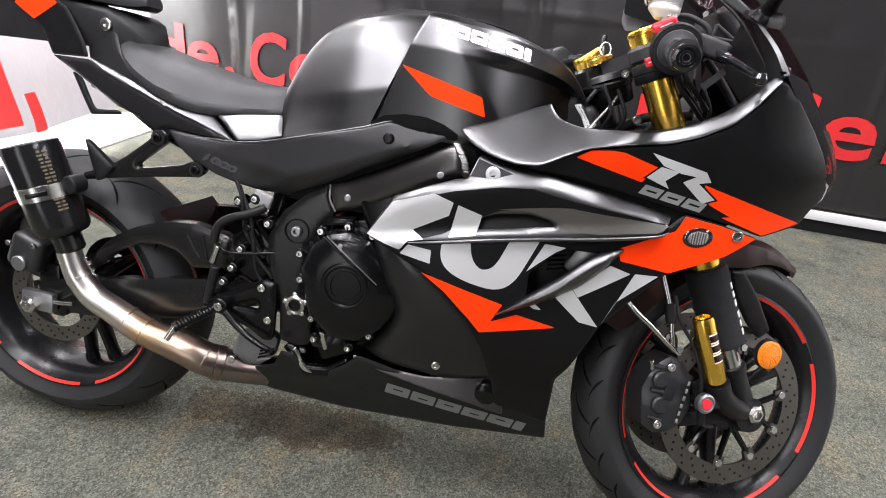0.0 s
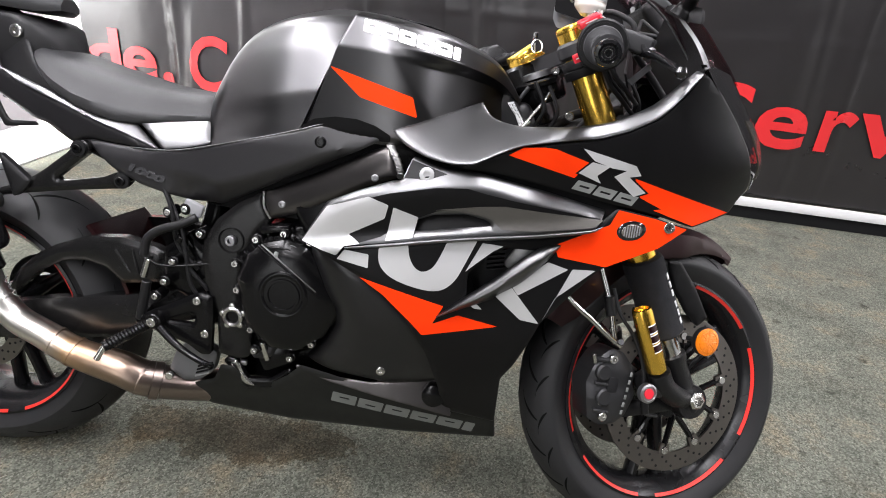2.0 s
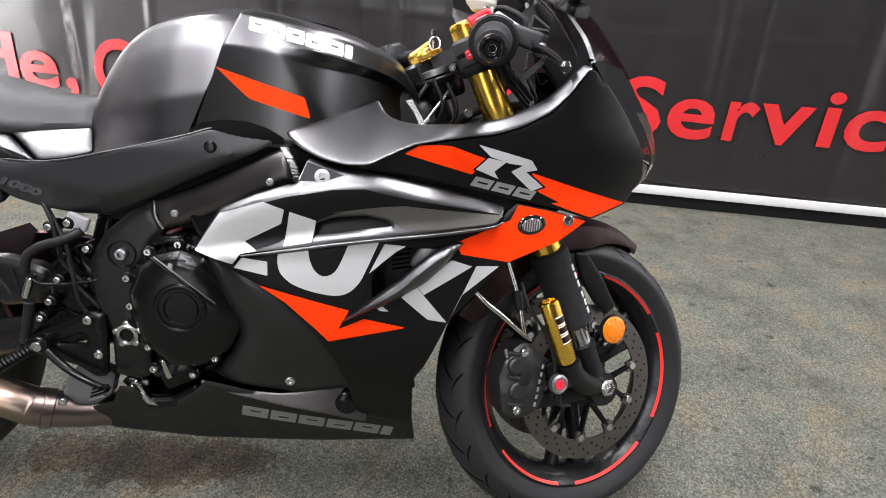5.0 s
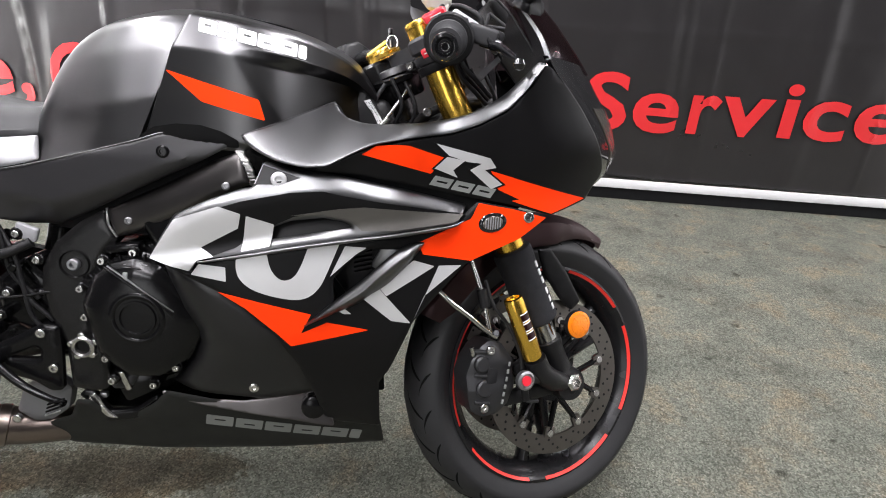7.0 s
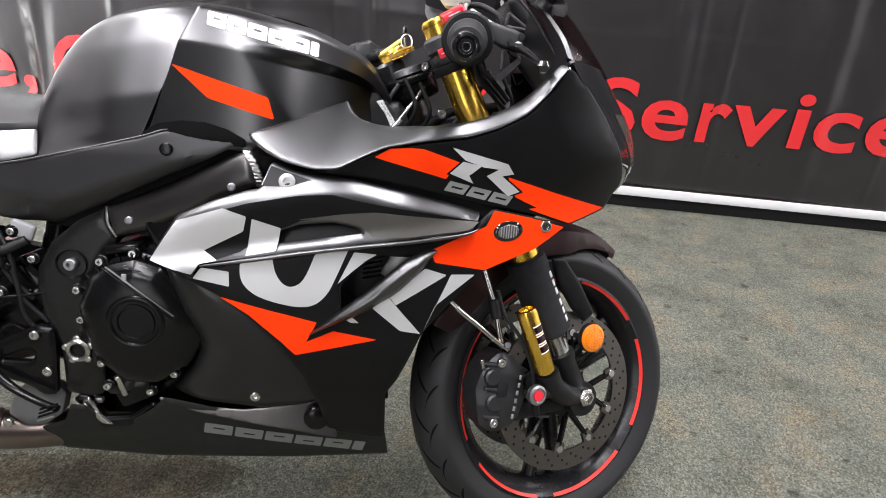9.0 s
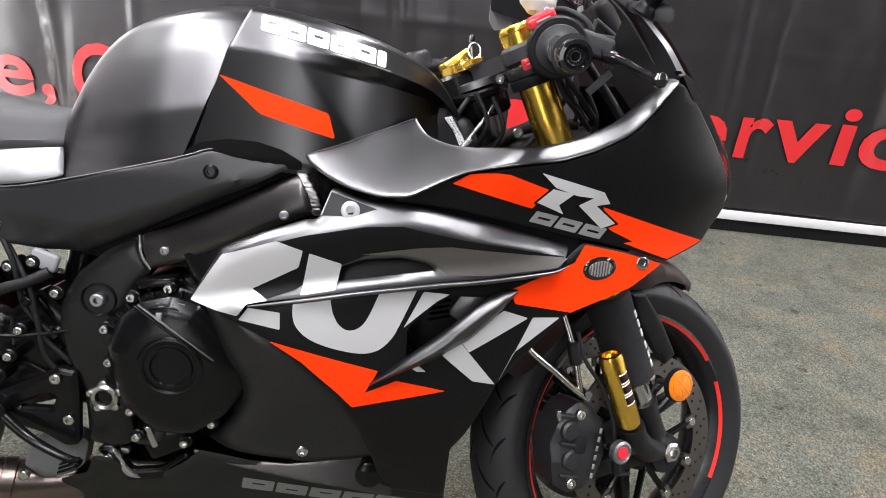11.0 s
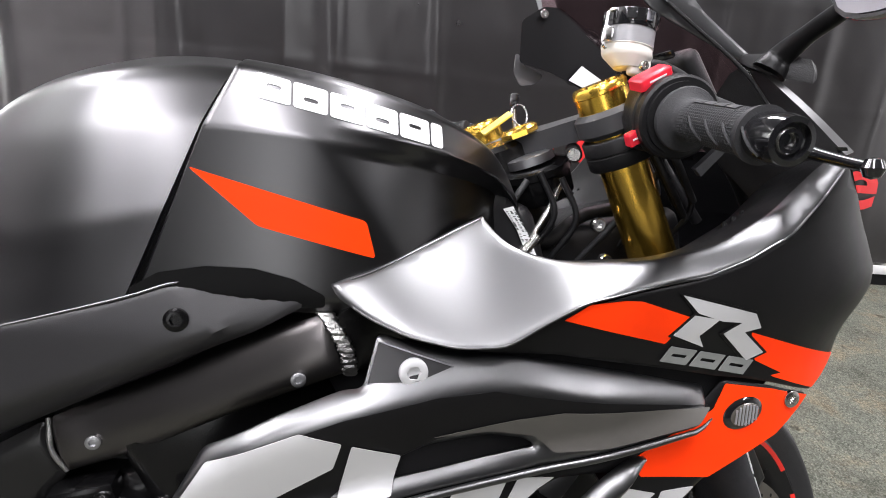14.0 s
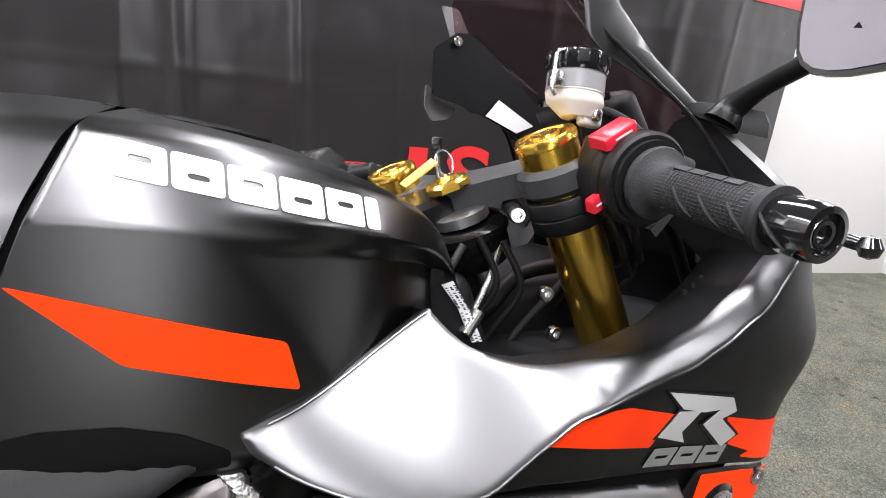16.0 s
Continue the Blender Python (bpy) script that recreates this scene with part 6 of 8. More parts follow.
for sd in (1, -1):
    fd = brake_disc(fm, sd * 0.072, 0.160, 0.122, 26, bike, DISC)
    for i in range(10):
        a = 2 * math.pi * i / 10 + 0.2
        m = fm @ Matrix.Rotation(a, 4, "Z")
        part("disc_button", turned([(0, 0.006), (0.007, 0.006), (0.009, 0.003), (0.009, -0.003), (0, -0.003)], m @ Matrix.Translation((0.118, 0, sd * 0.072)), 14), STEEL, fd)
    part("disc_carrier", turned([(0.036, sd * 0.066), (0.050, sd * 0.066), (0.050, sd * 0.074), (0.036, sd * 0.074)], fm, 40, None, True), ENGINE, fd, "black disc carrier")
    for i in range(10):
        a = 2 * math.pi * i / 10 + 0.2
        p0 = fm @ Vector((0.046 * math.cos(a + (0.25 if i % 2 else -0.25)), 0.046 * math.sin(a + (0.25 if i % 2 else -0.25)), sd * 0.070))
        p1 = fm @ Vector((0.116 * math.cos(a), 0.116 * math.sin(a), sd * 0.071))
        part("carrier_arm", rod(p0, p1, 0.0065, 0.0055, 8), ENGINE, fd)
        pad = [(0.104, -0.010), (0.126, -0.013), (0.126, 0.013), (0.104, 0.010)]
        part("disc_tab", xform(loft([[(x, y, sd * 0.072 + dz) for x, y in pad] for dz in (-0.0035, 0.0035)]), fm @ Matrix.Rotation(a, 4, "Z")), DISC, fd)
brake_disc(rm, 0.088, 0.110, 0.075, 20, bike, DISC)

# -- front fork, in the straight-ahead frame and then steered --
FWD = Vector((math.cos(radians(RAKE)), 0, math.sin(radians(RAKE))))


def fk(h, f=0.031, y=0.0):
    """A point h up the steering stem line, f ahead of it, y to the left."""
    return STEER @ (HEAD + STEM * h + FWD * f + Vector((0, y, 0))) + Vector((-0.018, -0.025, -0.006)) * max(0.0, (h - 0.313) / 0.727)


AXH = (Vector((1.42, 0, -0.02)) - HEAD).dot(STEM)
TOPH = (0.636 + 0.32) / math.cos(radians(RAKE))
for sd in (-1, 1):
    y = sd * 0.105
    up = part("fork_tube", rod(fk(AXH + 0.295, 0.031, y), fk(TOPH - 0.01, 0.031, y), 0.0268, seg=32), GOLD, bike, "gold anodised fork tube")
    part("fork_cap", turned([(0, 0), (0.0285, 0), (0.0285, 0.018), (0.0295, 0.019), (0.0295, 0.025), (0.0275, 0.028), (0.0235, 0.028), (0.0225, 0.0265), (0.014, 0.0265), (0.013, 0.029), (0, 0.029)], aim(fk(TOPH - 0.014, 0.031, y), fk(TOPH + 0.1, 0.031, y)), 32), GOLD, up, "gold fork cap")
    part("fork_sleeve", turned([(0.030, 0), (0.037, 0.006), (0.038, 0.05), (0.036, 0.10), (0.038, 0.150), (0.036, 0.158), (0.031, 0.161), (0, 0.161)], aim(fk(AXH + 0.145, 0.031, y), fk(AXH + 0.3, 0.031, y)), 28), SLEEVE, bike, "black cloth fork sleeve with white print")
    for i in range(6):
        o = fk(AXH + 0.172 + 0.017 * i + (0.006 if i > 2 else 0), 0.031, y)
        n_ = (STEER.to_3x3() @ Vector((0.62, sd * 0.78, 0.0))).normalized()
        ax_ = (fk(AXH + 0.3, 0.031, y) - fk(AXH, 0.031, y)).normalized()
        n_ = (n_ - ax_ * n_.dot(ax_)).normalized()
        part("print_bar", box((0.008, 0.002, 0.012), (0, 0, 0), (0, 0, 0), 0.0006, m=Matrix.Translation(o + n_ * 0.0372) @ Matrix((ax_.cross(n_), n_, ax_)).transposed().to_4x4()), BRIGHT, bike)
    part("fork_slider", rod(fk(AXH + 0.09, 0.031, y), fk(AXH + 0.16, 0.031, y), 0.0215, seg=28), STEEL, bike, "bright fork slider")
    leg = part("fork_leg", turned([(0, -0.02), (0.022, -0.02), (0.026, -0.005), (0.025, 0.03), (0.024, 0.09), (0.027, 0.100), (0.027, 0.112), (0, 0.112)], aim(fk(AXH - 0.01, 0.031, y), fk(AXH + 0.3, 0.031, y)), 28), PLASTIC, bike, "black fork leg foot")
    part("axle_clamp", turned([(0.032, -0.024), (0.034, -0.018), (0.034, 0.018), (0.032, 0.024), (0.0, 0.024)], STEER @ pose(1.42, y, -0.02, 90, 0, 0), 28), PLASTIC, leg)
    part("caliper_lug", box((0.14, 0.018, 0.030), (0, 0, 0), (0, 0, 0), 0.006, m=STEER @ pose(1.345, y - sd * 0.006, -0.032, 0, -4, 0)), PLASTIC, leg)
    part("caliper_lug", box((0.11, 0.020, 0.026), (0, 0, 0), (0, 0, 0), 0.006, m=STEER @ pose(1.350, y - sd * 0.004, 0.040, 0, -28, 0)), PLASTIC, leg)
    nut = turned([(0, 0), (0.0215, 0), (0.0215, 0.003), (0.018, 0.004), (0.018, 0.018), (0.013, 0.022), (0.010, 0.022), (0.010, 0.010), (0, 0.010)], STEER @ pose(1.418, y + sd * 0.020, -0.012, 90 if sd < 0 else -90, 0, 0), 6)
    part("axle_nut", nut, STEEL, leg, "bright axle nut")
    # gold damper reservoir
    g0, g1 = STEER @ Vector((1.313, sd * 0.152, 0.052)), STEER @ Vector((1.268, sd * 0.152, 0.168))
    can = part("damper_reservoir", turned([(0, 0), (0.0165, 0), (0.0185, 0.004), (0.0185, 0.118), (0.017, 0.124), (0.013, 0.1245), (0.012, 0.119), (0, 0.119)], aim(g0, g1), 32), GOLD, bike, "gold damper reservoir with a white print")
    for i in range(3):
        o = g0.lerp(g1, 0.40 + 0.15 * i)
        ax = (g1 - g0).normalized()
        pr = [(0.0188 * math.cos(a), 0.0188 * math.sin(a)) for a in np.linspace(-0.5, 0.5, 7)]
        nrm = STEER.to_3x3() @ Vector((0.15, sd, 0.0))
        nrm = (nrm - ax * nrm.dot(ax)).normalized()
        tv = ax.cross(nrm)
        rg = [[tuple(o + ax * h + (nrm * c + tv * s_) * k) for c, s_ in pr for k in (1,)] + [tuple(o + ax * h + (nrm * c + tv * s_) * 0.985) for c, s_ in reversed(pr)] for h in (-0.006, 0.006)]
        part("print_bar", loft(rg), MAROON, can)
        wide = [[tuple(o + ax * h + (nrm * c + tv * s_) * 0.998) for c, s_ in pr] + [tuple(o + ax * h + (nrm * c + tv * s_) * 0.98) for c, s_ in reversed(pr)] for h in (-0.0082, 0.0082)]
        part("print_edge", loft(wide), BRIGHT, can)
    foot = part("damper_foot", tube([STEER @ Vector((1.318, sd * 0.150, 0.05)), STEER @ Vector((1.335, sd * 0.145, 0.022)), STEER @ Vector((1.365, sd * 0.138, 0.0)), STEER @ Vector((1.40, sd * 0.125, -0.012))], [0.021, 0.021, 0.021, 0.018], 4, 16), PLASTIC, bike, "black damper foot")
    kn = turned([(0, 0), (0.018, 0), (0.018, 0.010), (0.014, 0.012), (0.013, 0.010), (0, 0.010)], STEER @ pose(1.290, sd * 0.154, 0.014, 90 if sd < 0 else -90, 0, 0), 18)
    knob = part("adjuster_knob", kn, CAST, bike, "bare alloy adjuster knob with a red face")
    part("knob_face", turned([(0, 0.0120), (0.0095, 0.0120), (0.0095, 0.009), (0, 0.009)], STEER @ pose(1.290, sd * 0.154, 0.014, 90 if sd < 0 else -90, 0, 0), 20), RED, knob)
    part("damper_bridge", tube([STEER @ Vector((1.292, sd * 0.148, 0.014)), STEER @ Vector((1.33, sd * 0.142, 0.012))], 0.014, 2, 14), PLASTIC, foot)
    # reflector
    rf = part("reflector", turned([(0, 0), (0.026, 0), (0.027, 0.003), (0.026, 0.008), (0.018, 0.011), (0, 0.012)], STEER @ pose(1.415, sd * 0.150, 0.106, 90 if sd < 0 else -90, 0, 0), 32), AMBER, bike, "round amber reflector")
    for rot_ in (0, 45, 90, 135):
        part("lens_rib", box((0.046, 0.0012, 0.0011), (0, 0, 0), (0, 0, 0), 0.0003, 1, m=STEER @ pose(1.415, sd * 0.150, 0.106, 90 if sd < 0 else -90, 0, 0) @ pose(0, 0, 0.0114, 90, 0, 0) @ pose(0, 0, 0, 0, rot_, 0)), AMBER, rf)
    part("lens_rib", turned([(0.0185, 0.0095), (0.0195, 0.0112), (0.0205, 0.0095)], STEER @ pose(1.415, sd * 0.150, 0.106, 90 if sd < 0 else -90, 0, 0), 32), AMBER, rf)
    part("reflector_bezel", turned([(0.026, 0.007), (0.0272, 0.007), (0.0278, 0.005), (0.0278, -0.002), (0.026, -0.002)], STEER @ pose(1.415, sd * 0.150, 0.106, 90 if sd < 0 else -90, 0, 0), 36, close=True), PLASTIC, rf, "black bezel")
    part("reflector_stem", rod(STEER @ Vector((1.400, sd * 0.120, 0.106)), STEER @ Vector((1.415, sd * 0.150, 0.106)), 0.005), PLASTIC, rf)
    # caliper
    CP = [(1.197, 0.020), (1.203, 0.048), (1.224, 0.074), (1.240, 0.086), (1.264, 0.079), (1.287, 0.045), (1.289, -0.002), (1.278, -0.039), (1.254, -0.055), (1.225, -0.060), (1.205, -0.048), (1.197, -0.011)]
    cp = panel("brake_caliper", CP, lambda x, z: 0.124 - 0.30 * max(0, 1.245 - x) + 0.006 * math.exp(-((z - 0.045) / 0.016) ** 2) + 0.006 * math.exp(-((z + 0.005) / 0.016) ** 2), CALIPER, bike, "dark anodised four-piston brake caliper", sd, 0.06, 0.008, m=STEER)
    for (a, c, r) in ((1.226, -0.004, 0.017), (1.222, 0.043, 0.016)):
        part("piston_cap", turned([(0, 0.006), (r * 0.8, 0.006), (r, 0.003), (r, -0.004), (0, -0.004)], STEER @ pose(a, sd * 0.120, c, 90 if sd < 0 else -90, 0, 0), 24), CALIPER, cp)
    part("caliper_window", box((0.022, 0.006, 0.030), (0, 0, 0), (0, 0, 0), 0.003, m=STEER @ pose(1.240, sd * 0.124, 0.020, 0, 8, 0)), DARK, cp)
    for i in range(6):
        q = i / 5
        part("print_bar", box((0.0050, 0.002, 0.0085), (0, 0, 0), (0, 0, 0), 0.0008, m=STEER @ pose(1.258 + 0.016 * q, sd * 0.1310, -0.030 + 0.070 * q, 0, 12, 0)), LGREY, cp)
    for bx, bz in ((1.236, 0.069), (1.221, -0.038)):
        ob = bolt((0, 0, 0), 0.0085, STEEL, cp, 0.007)
        ob.matrix_local = STEER @ pose(bx, sd * 0.124, bz, 0, 0, 180 if sd > 0 else 0)
    for bz in (-0.030, 0.021, 0.066):
        part("caliper_rib", box((0.030, 0.012, 0.007), (0, 0, 0), (0, 0, 0), 0.003, m=STEER @ pose(1.222, sd * 0.117, bz, 0, 8, sd * 17)), CALIPER, cp)
    part("bleed_nipple", rod(STEER @ Vector((1.208, sd * 0.112, 0.060)), STEER @ Vector((1.200, sd * 0.118, 0.078)), 0.0045), STEEL, cp)
    part("pad_pin", rod(STEER @ Vector((1.205, sd * 0.108, 0.020)), STEER @ Vector((1.245, sd * 0.118, 0.020)), 0.003), STEEL, cp)
    part("banjo_fitting", tube([STEER @ Vector((1.250, sd * 0.126, 0.098)), STEER @ Vector((1.240, sd * 0.140, 0.104))], 0.0055, 2, 10), CALIPER, cp)
    part("brake_hose", tube([STEER @ Vector((1.246, sd * 0.132, 0.094)), STEER @ Vector((1.220, sd * 0.130, 0.112)), STEER @ Vector((1.190, sd * 0.125, 0.138)), STEER @ Vector((1.155, sd * 0.115, 0.168)), STEER @ Vector((1.120, sd * 0.09, 0.21))], 0.0048), STEEL, bike, "braided steel brake hose")
    part("brake_hose", tube([STEER @ Vector((1.236, sd * 0.128, 0.098)), STEER @ Vector((1.228, sd * 0.128, 0.130)), STEER @ Vector((1.220, sd * 0.124, 0.175)), STEER @ Vector((1.200, sd * 0.11, 0.25)), STEER @ Vector((1.160, sd * 0.08, 0.40))], 0.0048), STEEL, bike, "braided steel brake hose")
    part("sensor_cable", tube([STEER @ Vector((1.226, sd * 0.126, 0.200)), STEER @ Vector((1.240, sd * 0.130, 0.155)), STEER @ Vector((1.272, sd * 0.134, 0.110)), STEER @ Vector((1.296, sd * 0.134, 0.055)), STEER @ Vector((1.304, sd * 0.132, 0.0)), STEER @ Vector((1.312, sd * 0.128, -0.035)), STEER @ Vector((1.345, sd * 0.120, -0.045))], 0.0035), RUBBER, bike, "black sensor cable")
    part("cable_boot", rod(STEER @ Vector((1.306, sd * 0.131, -0.005)), STEER @ Vector((1.312, sd * 0.129, -0.036)), 0.0075), PLASTIC, bike)
    part("hose_clip", rod(STEER @ Vector((1.225, sd * 0.126, 0.150)), STEER @ Vector((1.218, sd * 0.124, 0.185)), 0.010), PLASTIC, bike)
    # mudguard side plates
    panel("fender_stay", [(1.370, 0.250), (1.400, 0.250), (1.440, 0.200), (1.476, 0.138), (1.452, 0.120), (1.420, 0.150), (1.385, 0.200)], con(0.088), MATTE, bike, "matte black mudguard stay", sd, 0.006, 0.003, m=STEER)
rings = []
for a in np.linspace(radians(57), radians(152), 28):
    q = (a - radians(57)) / radians(95)
    hw = 0.074 * min(1, 0.12 + 2.6 * q) * min(1, 0.6 + 2 * (1 - q))
    R = 0.329 + 0.012 * math.sin(q * math.pi)
    rows = [(-hw, -0.010 - 0.050 * min(1, q / 0.35)), (-hw * 0.97, -0.018), (-hw * 0.7, -0.003), (0, 0.004), (hw * 0.7, -0.003), (hw * 0.97, -0.018), (hw, -0.010 - 0.050 * min(1, q / 0.35))]
    ring = [(1.42 + (R + d) * math.cos(a), y, -0.02 + (R + d) * math.sin(a)) for y, d in rows] + [(1.42 + (R + d - 0.004) * math.cos(a), y * 0.97, -0.02 + (R + d - 0.004) * math.sin(a)) for y, d in reversed(rows)]
    rings.append([STEER @ Vector(p) for p in ring])
part("front_mudguard", loft(rings), FENDER, bike, "dark maroon-black pointed front mudguard")
# lower and upper yokes
for h, th, nm in ((TOPH - 0.040, 0.028, "top_yoke"), (AXH + 0.36, 0.035, "bottom_yoke")):
    b = None
    for sd in (-1, 1):
        b = rod(fk(h, 0.031, sd * 0.105), fk(h + th, 0.031, sd * 0.105), 0.036, seg=28, bm=b)
        rg = []
        for k in range(6):
            q = k / 5
            c = Vector((0, sd * 0.105 * q, 0))
            f, wd = 0.0 + 0.031 * q, 0.041 - 0.014 * math.sin(math.pi * q) * 0.6 - 0.004 * q
            rg.append([STEER @ (HEAD + STEM * (h + dz) + FWD * (f + df) + c) for df, dz in ((-wd, 0.002), (wd, 0.002), (wd, th - 0.002), (-wd, th - 0.002))])
        b = loft(rg, bm=b)
    part(nm, b, YOKE if nm == "top_yoke" else FRAME, bike, "dark grey fork yoke")
part("stem_nut", turned([(0, 0), (0.024, 0), (0.024, 0.006), (0.020, 0.009), (0.012, 0.009), (0.010, 0.004), (0, 0.004)], aim(fk(TOPH - 0.012, 0.0), fk(TOPH + 0.1, 0.0)), 8), GOLD, bike, "gold stem nut")
key = part("key", box((0.005, 0.012, 0.016), (0, 0, 0), (0, 0, 0), 0.002, m=Matrix.Translation((1.096, 0.004, 0.671)) @ Matrix.Rotation(0.5, 4, "Z")), GLOSS, bike, "black key in the switch")
part("key_blade", rod((1.100, 0.004, 0.636), (1.097, 0.004, 0.660), 0.003), STEEL, key)
ringc = Vector((1.100, -0.004, 0.652))
part("key_ring", tube([ringc + Vector((0.010 * math.cos(a), 0.006 * math.sin(a) - 0.004, 0.013 * math.sin(a))) for a in np.linspace(0, 2 * math.pi, 14)], 0.0012, 2, 6), STEEL, key, "steel key ring")
part("key_tag", box((0.044, 0.011, 0.003), (0, 0, 0), (0, 0, 0), 0.001, m=Matrix.Translation((1.072, -0.006, 0.640)) @ pose(0, 0, 0, 25, -38, 0)), mat("yellow_tag", (0.85, 0.66, 0.12), None, 0.4), key, "yellow tag")
ob = bolt((0, 0, 0), 0.008, STEEL, bike, 0.010)
ob.matrix_local = pose(1.136, -0.095, 0.606, 0, 0, -30)
part("clamp_pinch", rod((1.150, -0.06, 0.612), (1.136, -0.094, 0.606), 0.009), PLASTIC, bike)

# -- handlebars and controls --
for sd in (-1, 1):
    if sd < 0:
        A, B = Vector((1.200, -0.105, 0.660)), Vector((1.169, -0.360, 0.619))
    else:
        A, B = Vector((1.055, 0.125, 0.635)), Vector((0.90, 0.335, 0.585))
    d = (B - A).normalized()
    L = (B - A).length
    part("bar_clamp", turned([(0.0, 0.0), (0.0345, 0.0), (0.036, 0.002), (0.036, 0.0145), (0.0345, 0.0155), (0.0345, 0.0165), (0.036, 0.0175), (0.036, 0.0305), (0.0345, 0.0325), (0.0, 0.0325)], aim(fk(TOPH - 0.0745, 0.031, sd * 0.105), fk(TOPH, 0.031, sd * 0.105)), 36), PLASTIC, bike, "black handlebar clamp")
    part("handlebar", rod(A - d * 0.02, B - d * 0.02, 0.011), PLASTIC, bike, "black handlebar")
    up = Vector((0, 0, 1))
    SM = aim(A + d * 0.046, B)
    sw = part("switch_housing", turned([(0, 0.030), (0.0385, 0.030), (0.0405, 0.032), (0.0405, 0.039), (0.0375, 0.0405), (0.0375, 0.0425), (0.0400, 0.044), (0.0400, 0.053), (0.0375, 0.0555), (0.034, 0.0555), (0.034, 0.060), (0, 0.060)], SM, 40), PLASTIC, bike, "black switch housing with split rings")
    hexa = [(0.031, 0.006), (0.024, 0.026), (-0.004, 0.034), (-0.026, 0.024), (-0.031, -0.006), (-0.022, -0.029), (0.004, -0.034), (0.026, -0.022)]
    part("housing_block", loft([[tuple(SM @ Vector((x * k * 1.2, y * k * 1.2, h))) for x, y in hexa] for h, k in ((-0.006, 0.80), (-0.002, 0.94), (0.004, 1.0), (0.030, 1.0), (0.0335, 0.97))]), PLASTIC, sw)
    for c, tall, wide in ((Vector((1.165, -0.185, 0.682)), 0.012, 0.038), (Vector((1.154, -0.181, 0.624)), 0.013, 0.013)) if sd < 0 else ():
        FQ = Vector((1, 0, 0.55)).to_track_quat("X", "Z").to_matrix().to_4x4() @ pose(0, 0, 0, 14, 0, 0)
        key_ = loft([[(x * wide * k, y * (0.004 + 0.42 * wide) * k, z) for x, y in ((-0.5, -0.42), (-0.42, -0.5), (0.40, -0.5), (0.5, -0.30), (0.5, 0.5), (-0.5, 0.5))] for z, k in ((-0.5 * tall, 1.0), (0.25 * tall, 1.0), (0.42 * tall, 0.90), (0.5 * tall, 0.72))])
        part("switch_button", xform(key_, Matrix.Translation(c) @ FQ), RED, sw, "red switch button")
        part("button_mark", box((wide * 0.5, 0.0012, 0.0016), (0, 0, 0), (0, 0, 0), 0, m=Matrix.Translation(c) @ FQ @ Matrix.Translation((0, -(0.0021 + 0.21 * wide), 0))), BRIGHT, sw)
    bolt((0, 0, 0), 0.004, STEEL, sw, 0.003).matrix_local = Matrix.Translation(A + d * 0.030 + Vector((-0.026, 0, -0.026))) @ pose(0, 0, 0, 0, 0, -50)
    grip = part("grip", turned([(0, 0.106), (0.0270, 0.106), (0.0290, 0.108), (0.0302, 0.112), (0.0292, 0.1148), (0.0250, 0.1172), (0.0212, 0.1196), (0.0192, 0.123), (0.0184, 0.128), (0.0180, 0.160), (0.0184, L - 0.042), (0.0218, L - 0.038), (0.0226, L - 0.032), (0, L - 0.032)], aim(A, B), 32), GRIP, bike, "black ribbed rubber grip")
    rb = None
    M_ = aim(A, B)
    for i in range(44):
        a = 2 * math.pi * i / 44
        u_, v_ = math.cos(a), math.sin(a)
        for h0, h1 in ((0.130, 0.138), (0.140, L - 0.045)):
            rb = rod(M_ @ Vector((0.0181 * u_, 0.0181 * v_, h0)), M_ @ Vector((0.0183 * u_, 0.0183 * v_, h1)), 0.0006, seg=4, bm=rb)
    for i in range(int((L - 0.047 - 0.142) / 0.0032)):
        h = 0.142 + 0.0032 * i
        rb = turned([(0.0180, h - 0.0007), (0.0190, h - 0.0003), (0.0190, h + 0.0003), (0.0180, h + 0.0007)], M_, 28, rb)
    # smooth pads and slanting bars moulded on the grip
    best = max(range(72), key=lambda i: (M_.to_3x3() @ Vector((math.cos(i * 2 * math.pi / 72), math.sin(i * 2 * math.pi / 72), 0))).dot(Vector((-0.35, -0.25, 0.90))))
    a_top = best * 2 * math.pi / 72
    for i in range(4):
        h = 0.137 + 0.0165 * i
        pad = [[tuple(M_ @ Vector((r * math.cos(a_top + t), r * math.sin(a_top + t), hh))) for t in np.linspace(-0.17, 0.17, 5) for r in (0.0198,)] + [tuple(M_ @ Vector((0.0165 * math.cos(a_top + t), 0.0165 * math.sin(a_top + t), hh))) for t in np.linspace(0.17, -0.17, 5)] for hh in (h, h + 0.0145)]
        part("grip_pad", loft(pad), GRIP, grip)
    turn = 1 if (M_.to_3x3() @ Vector((math.cos(a_top + 1.2), math.sin(a_top + 1.2), 0))).x < (M_.to_3x3() @ Vector((math.cos(a_top - 1.2), math.sin(a_top - 1.2), 0))).x else -1
    for i in range(4):
        h = 0.150 + 0.026 * i
        bar = [tuple(M_ @ Vector((0.0190 * math.cos(a_top + turn * t), 0.0190 * math.sin(a_top + turn * t), h + 0.020 * (t - 0.95)))) for t in np.linspace(0.95, 1.95, 8)]
        part("grip_bar", tube(bar, [0.0010, 0.0014, 0.0014, 0.0010], 2, 6), GRIP, grip)
    part("grip_rib", rb, GRIP, grip)
